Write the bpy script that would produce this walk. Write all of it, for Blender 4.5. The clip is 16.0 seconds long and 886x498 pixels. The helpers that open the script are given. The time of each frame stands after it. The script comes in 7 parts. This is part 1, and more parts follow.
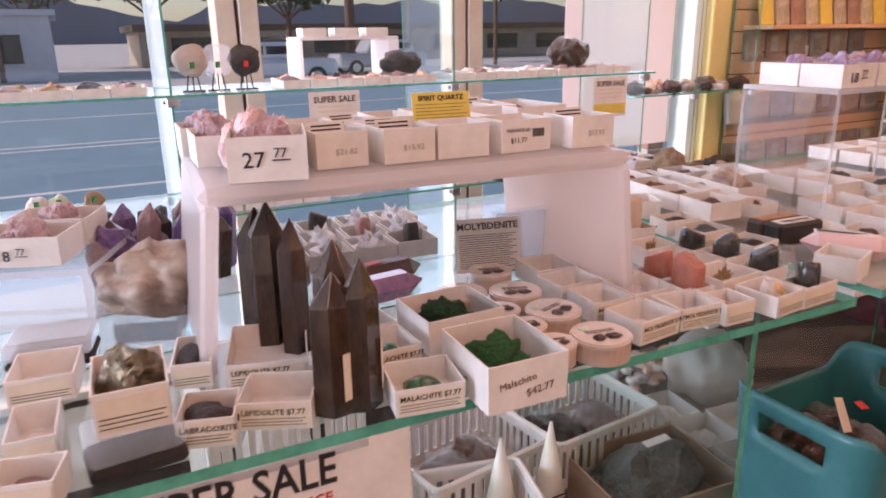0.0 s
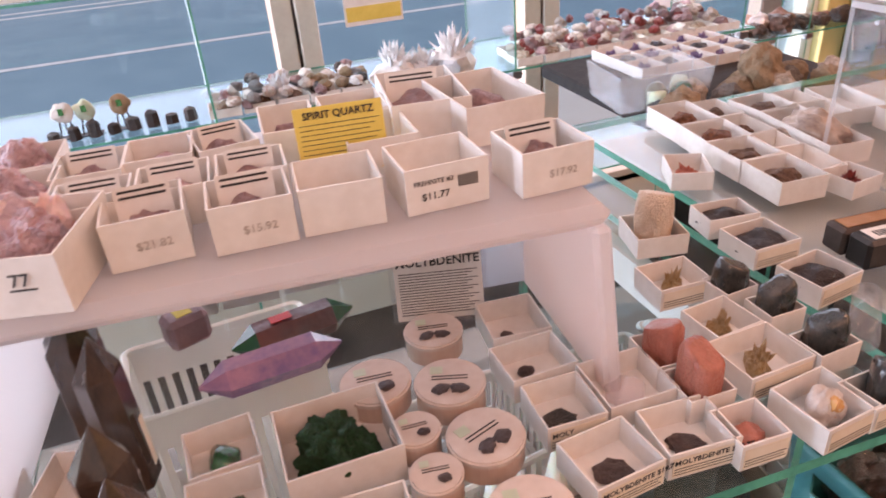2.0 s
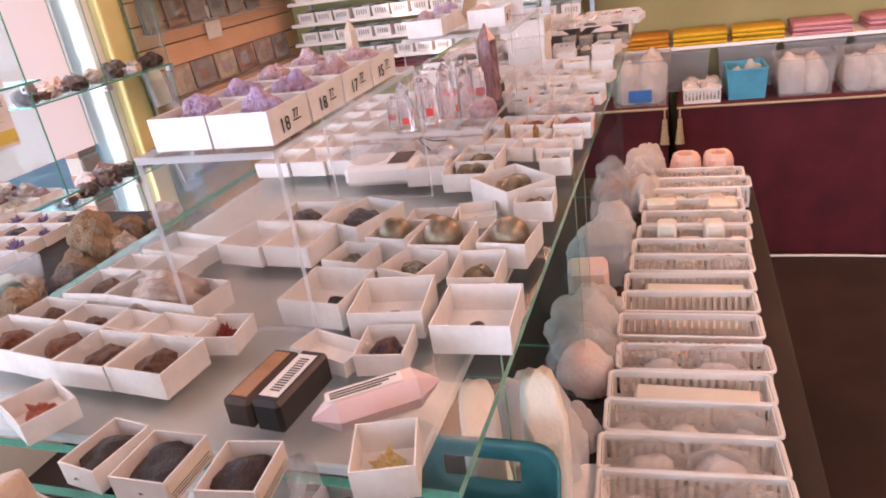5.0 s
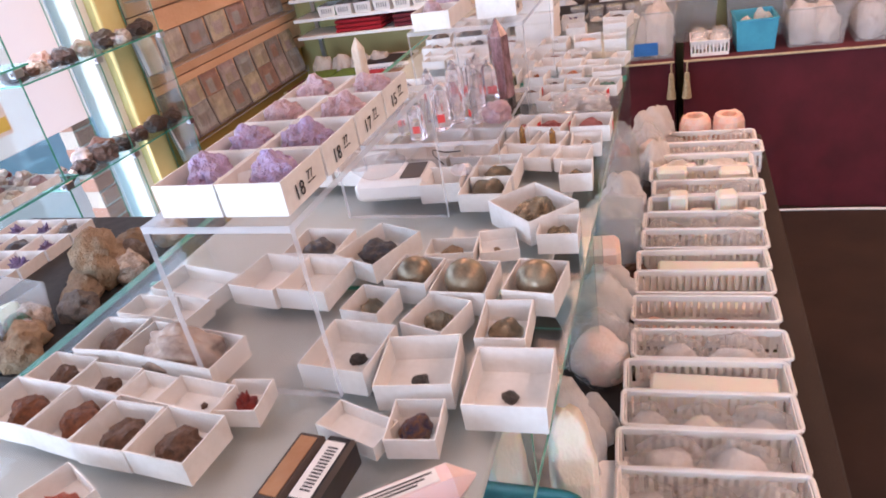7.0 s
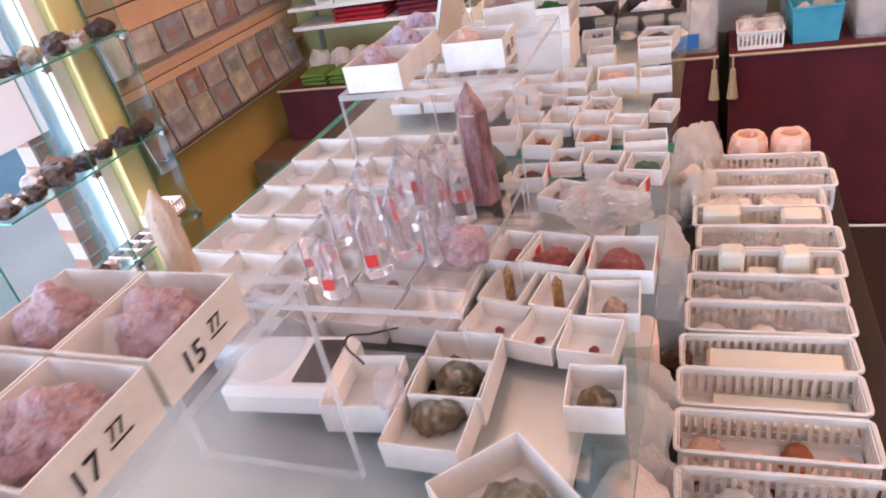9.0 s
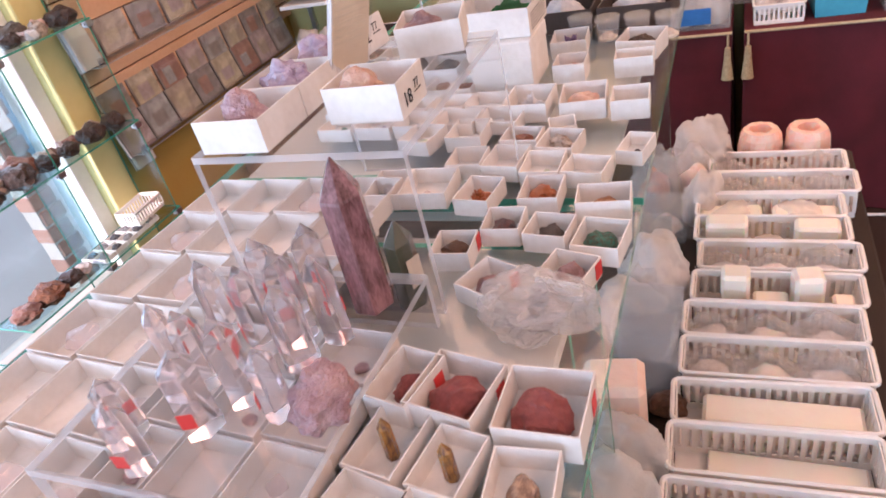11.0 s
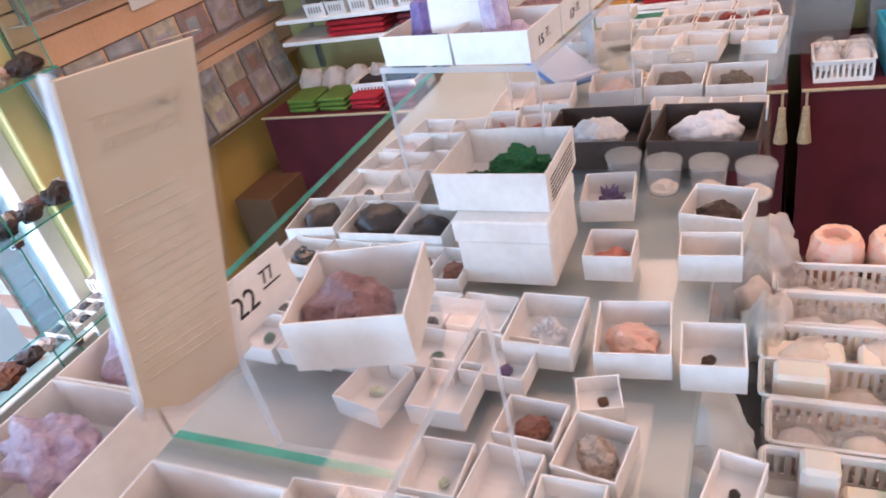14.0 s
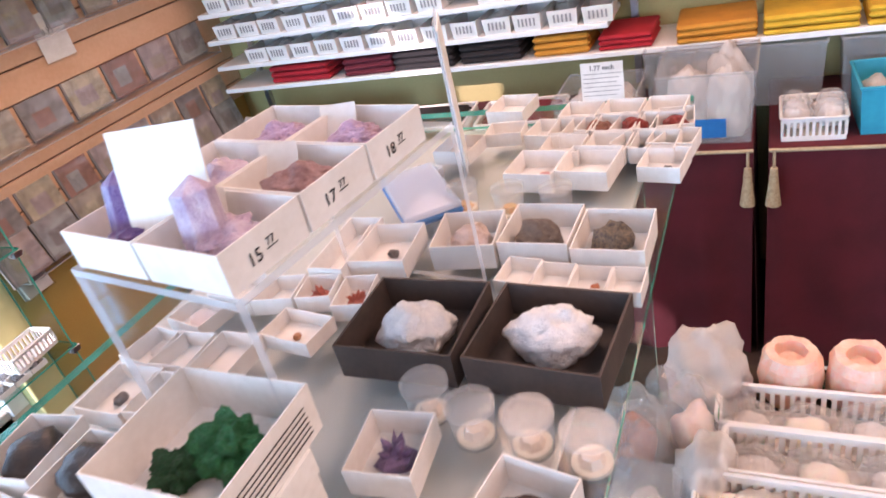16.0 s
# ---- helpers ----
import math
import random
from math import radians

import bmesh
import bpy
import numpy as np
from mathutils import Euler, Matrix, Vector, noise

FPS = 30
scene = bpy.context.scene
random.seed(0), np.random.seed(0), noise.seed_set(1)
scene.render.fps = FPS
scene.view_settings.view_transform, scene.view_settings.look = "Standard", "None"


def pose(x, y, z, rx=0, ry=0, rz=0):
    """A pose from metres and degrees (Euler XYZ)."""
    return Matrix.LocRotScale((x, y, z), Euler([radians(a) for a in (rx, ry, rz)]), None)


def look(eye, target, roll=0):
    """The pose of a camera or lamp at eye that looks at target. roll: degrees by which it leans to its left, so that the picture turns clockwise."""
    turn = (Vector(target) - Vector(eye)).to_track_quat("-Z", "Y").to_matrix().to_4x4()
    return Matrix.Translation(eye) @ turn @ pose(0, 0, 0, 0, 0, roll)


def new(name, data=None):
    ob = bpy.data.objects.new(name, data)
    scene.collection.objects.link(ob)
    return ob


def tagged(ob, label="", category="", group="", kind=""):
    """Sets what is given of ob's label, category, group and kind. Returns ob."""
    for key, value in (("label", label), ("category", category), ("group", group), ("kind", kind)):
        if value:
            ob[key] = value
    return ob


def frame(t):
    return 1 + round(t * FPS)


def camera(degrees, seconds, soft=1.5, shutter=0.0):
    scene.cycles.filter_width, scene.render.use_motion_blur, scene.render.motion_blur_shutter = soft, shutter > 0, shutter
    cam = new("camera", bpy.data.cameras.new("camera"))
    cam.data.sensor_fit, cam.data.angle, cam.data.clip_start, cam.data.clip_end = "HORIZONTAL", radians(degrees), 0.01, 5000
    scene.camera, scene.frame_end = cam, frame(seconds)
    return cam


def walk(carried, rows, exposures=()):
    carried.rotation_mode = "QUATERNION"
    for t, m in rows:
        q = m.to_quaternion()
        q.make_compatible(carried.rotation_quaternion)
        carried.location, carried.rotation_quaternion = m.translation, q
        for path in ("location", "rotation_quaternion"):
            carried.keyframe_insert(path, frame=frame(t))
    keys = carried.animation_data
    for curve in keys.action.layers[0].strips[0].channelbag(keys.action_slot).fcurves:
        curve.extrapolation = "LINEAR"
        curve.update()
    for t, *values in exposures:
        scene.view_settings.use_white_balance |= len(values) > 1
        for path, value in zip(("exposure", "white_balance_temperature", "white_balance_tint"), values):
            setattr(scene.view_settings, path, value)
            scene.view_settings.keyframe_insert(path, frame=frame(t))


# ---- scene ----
cam = camera(65.0, 16.0, soft=1.75, shutter=0.3)
PATH = [
    (0, (0.155, 0.116, 1.598), (1.047, 1.808, 1.012), -0.9),
    (0.5, (0.24, 0.187, 1.595), (1.018, 1.928, 0.989), 0.8),
    (1, (0.3, 0.213, 1.597), (0.932, 1.987, 0.922), 0.5),
    (1.5, (0.348, 0.233, 1.641), (0.873, 1.942, 0.745), -3.1),
    (2, (0.375, 0.267, 1.677), (0.918, 1.92, 0.69), -4.7),
    (2.5, (0.413, 0.301, 1.676), (1.212, 1.872, 0.729), -7.2),
    (3, (0.436, 0.31, 1.665), (1.561, 1.698, 0.766), -6.5),
    (3.5, (0.444, 0.315, 1.65), (1.884, 1.439, 0.835), -5.7),
    (4, (0.478, 0.328, 1.637), (2.077, 1.189, 0.798), -7.2),
    (4.2, (0.491, 0.328, 1.635), (2.141, 1.105, 0.815), -7.4),
    (6.3, (0.52, 0.368, 1.729), (2.235, 0.917, 0.859), -8.2),
    (6.5, (0.528, 0.37, 1.732), (2.228, 0.914, 0.831), -8.5),
    (7, (0.573, 0.369, 1.739), (2.209, 1.017, 0.788), -10.5),
    (7.5, (0.669, 0.338, 1.737), (2.299, 1.042, 0.815), -10.5),
    (8, (0.775, 0.353, 1.728), (2.395, 1.032, 0.771), -9.5),
    (8.5, (0.903, 0.395, 1.732), (2.471, 1.171, 0.764), -11.7),
    (9, (1.021, 0.42, 1.728), (2.594, 1.138, 0.723), -12.1),
    (9.5, (1.089, 0.405, 1.725), (2.673, 1.096, 0.717), -13.4),
    (9.7, (1.099, 0.401, 1.724), (2.692, 1.071, 0.717), -13.2),
    (11.8, (1.369, 0.38, 1.689), (2.804, 1.203, 0.565), -13.3),
    (12, (1.393, 0.39, 1.681), (2.858, 1.155, 0.555), -10.4),
    (12.5, (1.472, 0.426, 1.702), (2.911, 1.257, 0.589), -12.7),
    (13, (1.556, 0.474, 1.727), (3.078, 1.231, 0.673), -12.6),
    (13.5, (1.593, 0.492, 1.737), (3.121, 1.281, 0.717), -13.3),
    (14, (1.637, 0.47, 1.732), (3.136, 1.295, 0.695), -13.7),
    (14.5, (1.713, 0.416, 1.739), (3.233, 1.223, 0.721), -13.6),
    (15, (1.803, 0.382, 1.744), (3.35, 1.189, 0.766), -13.7),
    (15.5, (1.87, 0.382, 1.738), (3.408, 1.185, 0.743), -13.2),
    (16, (1.972, 0.375, 1.737), (3.491, 1.207, 0.736), -14.2),
]
walk(cam, [(t, look(eye, target, roll)) for t, eye, target, roll in PATH], exposures=[(0, -0.18, 8200, 59), (1, -0.07, 8150, 57), (2.5, 0.02, 8050, 54), (4, -0.05, 8150, 57), (6.5, 0.08, 7100, 48), (7.5, 0.12, 6850, 43), (9.5, 0.1, 6800, 44), (12, 0.12, 6750, 44), (13.5, 0.06, 6080, 34), (16, 0.32, 6100, 35)])

# ---- world and light ----
world = bpy.data.worlds.new("world")
scene.world = world
world.use_nodes = True
wn = world.node_tree.nodes
sky = wn.new("ShaderNodeTexSky")
sky.sky_type, sky.sun_disc = "NISHITA", False
sky.sun_elevation, sky.sun_rotation = radians(26.7), radians(-63.4)
wn["Background"].inputs[1].default_value = 0.15
world.node_tree.links.new(sky.outputs[0], wn["Background"].inputs[0])
sun_data = bpy.data.lights.new("sun", "SUN")
sun_data.energy, sun_data.angle, sun_data.color = 5.0, radians(0.6), (1.0, 0.93, 0.84)
sun = new("sun", sun_data)
sun.matrix_world = look((-8, 4, 4.5), (0, 0, 0))


def area(name, x, y, z, w, d, watts, color, m=None):
    data = bpy.data.lights.new(name, "AREA")
    data.shape, data.size, data.size_y, data.energy, data.color = "RECTANGLE", w, d, watts, color
    ob = new(name, data)
    ob.matrix_world = m if m else pose(x, y, z)
    return ob


# ---- materials ----
def shader(name):
    m = bpy.data.materials.new(name)
    m.use_nodes = True
    return m, m.node_tree.nodes, m.node_tree.links, m.node_tree.nodes["Principled BSDF"]


def surface(name, c1, c2=None, rough=0.6, metal=0.0, scale=40, bump=0.15, fine=6.0, coat=0.0, sss=0.0, trans=0.0, spread=0.0, depth=0.002):
    """Two colours mixed by a coarse and a fine noise, with a fine relief."""
    m, n, l, b = shader(name)
    c2 = c2 or tuple(v * 0.82 for v in c1)
    tc = n.new("ShaderNodeTexCoord")
    a, f = n.new("ShaderNodeTexNoise"), n.new("ShaderNodeTexNoise")
    a.inputs["Scale"].default_value, f.inputs["Scale"].default_value = scale, scale * fine
    a.inputs["Detail"].default_value, f.inputs["Detail"].default_value = 4, 3
    for t in (a, f):
        l.new(tc.outputs["Object"], t.inputs["Vector"])
    add = n.new("ShaderNodeMath")
    add.operation = "MULTIPLY_ADD"
    l.new(f.outputs[0], add.inputs[0])
    add.inputs[1].default_value = 0.45
    l.new(a.outputs[0], add.inputs[2])
    ramp = n.new("ShaderNodeValToRGB")
    ramp.color_ramp.elements[0].position, ramp.color_ramp.elements[1].position = 0.55, 0.92
    ramp.color_ramp.elements[0].color, ramp.color_ramp.elements[1].color = (*c1, 1), (*c2, 1)
    l.new(add.outputs[0], ramp.inputs[0])
    out = ramp.outputs[0]
    if spread:
        info, hsv = n.new("ShaderNodeObjectInfo"), n.new("ShaderNodeHueSaturation")
        rng = n.new("ShaderNodeMapRange")
        l.new(info.outputs["Random"], rng.inputs[0])
        rng.inputs[3].default_value, rng.inputs[4].default_value = 1 - spread, 1 + spread
        l.new(rng.outputs[0], hsv.inputs["Value"])
        l.new(out, hsv.inputs["Color"])
        out = hsv.outputs[0]
    l.new(out, b.inputs["Base Color"])
    b.inputs["Roughness"].default_value, b.inputs["Metallic"].default_value = rough, metal
    b.inputs["Coat Weight"].default_value, b.inputs["Coat Roughness"].default_value = coat, 0.08
    b.inputs["Transmission Weight"].default_value = trans
    if sss:
        b.inputs["Subsurface Weight"].default_value, b.inputs["Subsurface Scale"].default_value = sss, 0.01
    if bump:
        bp = n.new("ShaderNodeBump")
        bp.inputs["Strength"].default_value, bp.inputs["Distance"].default_value = bump, depth
        l.new(add.outputs[0], bp.inputs["Height"])
        l.new(bp.outputs[0], b.inputs["Normal"])
    return m


def clear(name, tint, gloss=0.05, wrinkle=0.0, scale=60, haze=0.0, haze_color=(0.9, 0.9, 0.9), reach=0.75):
    """Thin clear sheet: lets light through, with a Fresnel gloss and, for film and cloudy plastic, some haze."""
    m, n, l, b = shader(name)
    n.remove(b)
    tr, gl, mix = n.new("ShaderNodeBsdfTransparent"), n.new("ShaderNodeBsdfGlossy"), n.new("ShaderNodeMixShader")
    lw, pw, fr = n.new("ShaderNodeLayerWeight"), n.new("ShaderNodeMath"), n.new("ShaderNodeMath")
    lw.inputs["Blend"].default_value = 0.5
    pw.operation, fr.operation = "POWER", "MULTIPLY_ADD"
    l.new(lw.outputs["Facing"], pw.inputs[0])
    pw.inputs[1].default_value = 5.0
    l.new(pw.outputs[0], fr.inputs[0])
    fr.inputs[1].default_value, fr.inputs[2].default_value = reach, 0.03
    tr.inputs[0].default_value = (*tint, 1)
    gl.inputs["Roughness"].default_value = gloss
    last = tr
    if haze:
        df, hm = n.new("ShaderNodeBsdfDiffuse"), n.new("ShaderNodeMixShader")
        tl, dm = n.new("ShaderNodeBsdfTranslucent"), n.new("ShaderNodeMixShader")
        df.inputs[0].default_value = tl.inputs[0].default_value = (*haze_color, 1)
        dm.inputs[0].default_value = 0.4
        l.new(df.outputs[0], dm.inputs[1])
        l.new(tl.outputs[0], dm.inputs[2])
        hm.inputs[0].default_value = haze
        l.new(tr.outputs[0], hm.inputs[1])
        l.new(dm.outputs[0], hm.inputs[2])
        last = hm
    l.new(fr.outputs[0], mix.inputs[0])
    l.new(last.outputs[0], mix.inputs[1])
    l.new(gl.outputs[0], mix.inputs[2])
    if wrinkle:
        tc, nz, bp = n.new("ShaderNodeTexCoord"), n.new("ShaderNodeTexNoise"), n.new("ShaderNodeBump")
        nz.inputs["Scale"].default_value, nz.inputs["Detail"].default_value, nz.inputs["Distortion"].default_value = scale, 5, 1.5
        bp.inputs["Strength"].default_value, bp.inputs["Distance"].default_value = wrinkle, 0.01
        l.new(tc.outputs["Object"], nz.inputs["Vector"])
        l.new(nz.outputs[0], bp.inputs["Height"])
        l.new(bp.outputs[0], gl.inputs["Normal"])
        l.new(bp.outputs[0], lw.inputs["Normal"])
    l.new(mix.outputs[0], n["Material Output"].inputs[0])
    return m


PAPER = surface("white card", (0.80, 0.78, 0.75), (0.70, 0.67, 0.63), 0.7, scale=25, bump=0.05)
PAPER_DARK = surface("brown card", (0.07, 0.05, 0.042), (0.045, 0.032, 0.028), 0.7, scale=30, bump=0.08)
INK = surface("black ink", (0.02, 0.02, 0.022), rough=0.6, bump=0)
PENCIL = surface("brown pen", (0.20, 0.12, 0.09), rough=0.6, bump=0)
FAINT_INK = surface("faint grey ink", (0.46, 0.41, 0.37), rough=0.6, bump=0)
RED_INK = surface("red ink", (0.7, 0.04, 0.03), rough=0.6, bump=0)
RED_TAG = surface("red sticker", (0.85, 0.06, 0.05), rough=0.5, bump=0)
LABEL = surface("label paper", (0.78, 0.70, 0.58), (0.70, 0.60, 0.47), 0.7, scale=30, bump=0.04)
YELLOW_PAPER = surface("yellow paper", (0.78, 0.60, 0.14), (0.70, 0.52, 0.10), 0.7, scale=25, bump=0.04)
GLASS = clear("shelf glass", (0.87, 0.965, 0.965), 0.02, reach=0.6)
COUNTER_GLASS = clear("counter glass", (0.95, 0.975, 0.97), 0.02, reach=0.6)
GLASS_EDGE = surface("green glass edge", (0.03, 0.30, 0.22), (0.06, 0.45, 0.34), 0.15, scale=30, bump=0)
PANE = clear("window glass", (0.78, 0.95, 1.0), 0.01)
ACRYLIC = clear("clear acrylic", (0.975, 0.975, 0.98), 0.03, haze=0.015, reach=0.4)
ACRYLIC_EDGE = clear("acrylic edge", (0.94, 0.96, 0.98), 0.08, haze=0.45, haze_color=(0.88, 0.92, 0.96))
MILKY = surface("milky acrylic", (0.82, 0.78, 0.78), (0.76, 0.72, 0.73), 0.25, scale=8, bump=0.0, coat=0.4)
mn, ml = MILKY.node_tree.nodes, MILKY.node_tree.links
mt, mm = mn.new("ShaderNodeBsdfTranslucent"), mn.new("ShaderNodeMixShader")
mt.inputs[0].default_value = (0.92, 0.87, 0.86, 1)
mm.inputs[0].default_value = 0.65
ml.new(mn["Principled BSDF"].outputs[0], mm.inputs[1])
ml.new(mt.outputs[0], mm.inputs[2])
ml.new(mm.outputs[0], mn["Material Output"].inputs[0])
WRAP = clear("plastic wrap", (0.985, 0.985, 0.985), 0.08, wrinkle=0.5, scale=14, haze=0.18, haze_color=(0.98, 0.97, 0.95), reach=0.25)
BAG = clear("poly bag", (0.98, 0.98, 0.98), 0.15, wrinkle=0.7, scale=25, haze=0.5, haze_color=(1.0, 0.93, 0.86), reach=0.35)
TUB = clear("cloudy tub", (0.96, 0.975, 0.985), 0.12, haze=0.14, haze_color=(0.95, 0.97, 0.98), reach=0.4)
PLASTIC = surface("white plastic", (0.80, 0.76, 0.72), (0.74, 0.69, 0.64), 0.38, scale=14, bump=0.04, coat=0.15, sss=0.08)
TEAL = surface("teal plastic", (0.006, 0.17, 0.175), (0.005, 0.13, 0.14), 0.4, scale=10, bump=0.05)
TEAL_LIGHT = surface("turquoise plastic", (0.02, 0.33, 0.45), (0.015, 0.27, 0.38), 0.4, scale=10, bump=0.05)
BLUE = surface("blue plastic", (0.02, 0.16, 0.42), rough=0.35, bump=0.02)
BLACK = surface("black cloth", (0.016, 0.014, 0.014), (0.03, 0.026, 0.024), 0.9, scale=60, bump=0.3)
METAL = surface("brushed steel", (0.55, 0.55, 0.56), rough=0.3, metal=1.0, bump=0.02)
CLOTH_RED = surface("maroon cloth", (0.105, 0.008, 0.014), (0.07, 0.005, 0.009), 0.9, scale=6, fine=60, bump=0.25)
CLOTH_BROWN = surface("dark brown cloth", (0.042, 0.024, 0.016), (0.025, 0.014, 0.009), 0.9, scale=5, fine=60, bump=0.3)
CARPET = surface("brown carpet", (0.038, 0.017, 0.010), (0.02, 0.009, 0.005), 0.95, scale=4, fine=70, bump=0.5, depth=0.006)
TASSEL = surface("beige cord", (0.50, 0.40, 0.25), (0.36, 0.27, 0.16), 0.85, scale=120, bump=0.5)
SLAT = surface("maple slat board", (0.70, 0.44, 0.28), (0.62, 0.36, 0.21), 0.5, scale=5, fine=14, bump=0.06, spread=0.05)
SLAT_GROOVE = surface("slat groove", (0.14, 0.06, 0.035), rough=0.7, bump=0)
OCHRE = surface("ochre wall paint", (0.50, 0.32, 0.08), (0.44, 0.27, 0.065), 0.75, scale=3, fine=60, bump=0.08)
OLIVE = surface("olive cream wall paint", (0.48, 0.38, 0.16), (0.42, 0.33, 0.13), 0.75, scale=3, fine=60, bump=0.08)
CREAM = surface("cream wall paint", (0.72, 0.62, 0.50), (0.66, 0.56, 0.44), 0.75, scale=3, fine=60, bump=0.08)
CEIL = surface("ceiling paint", (0.75, 0.72, 0.68), rough=0.85, scale=5, bump=0.08)
YELLOW = surface("pale yellow paint", (0.80, 0.66, 0.30), (0.74, 0.60, 0.25), 0.55, scale=4, bump=0.06)
FRAME = surface("cream window frame", (0.66, 0.55, 0.46), (0.58, 0.47, 0.39), 0.45, scale=9, bump=0.05)
FRAME_DARK = surface("dark gasket", (0.05, 0.035, 0.03), rough=0.6, bump=0)
WHITE = surface("white paint", (0.82, 0.80, 0.77), (0.76, 0.74, 0.71), 0.5, scale=8, bump=0.05)
WAX = surface("salt pink", (0.80, 0.42, 0.30), (0.72, 0.55, 0.46), 0.45, scale=30, bump=0.4, sss=0.3)
BRICK = surface("pink brick", (0.50, 0.25, 0.19), (0.42, 0.2, 0.15), 0.85, scale=30, bump=0.3, spread=0.15)

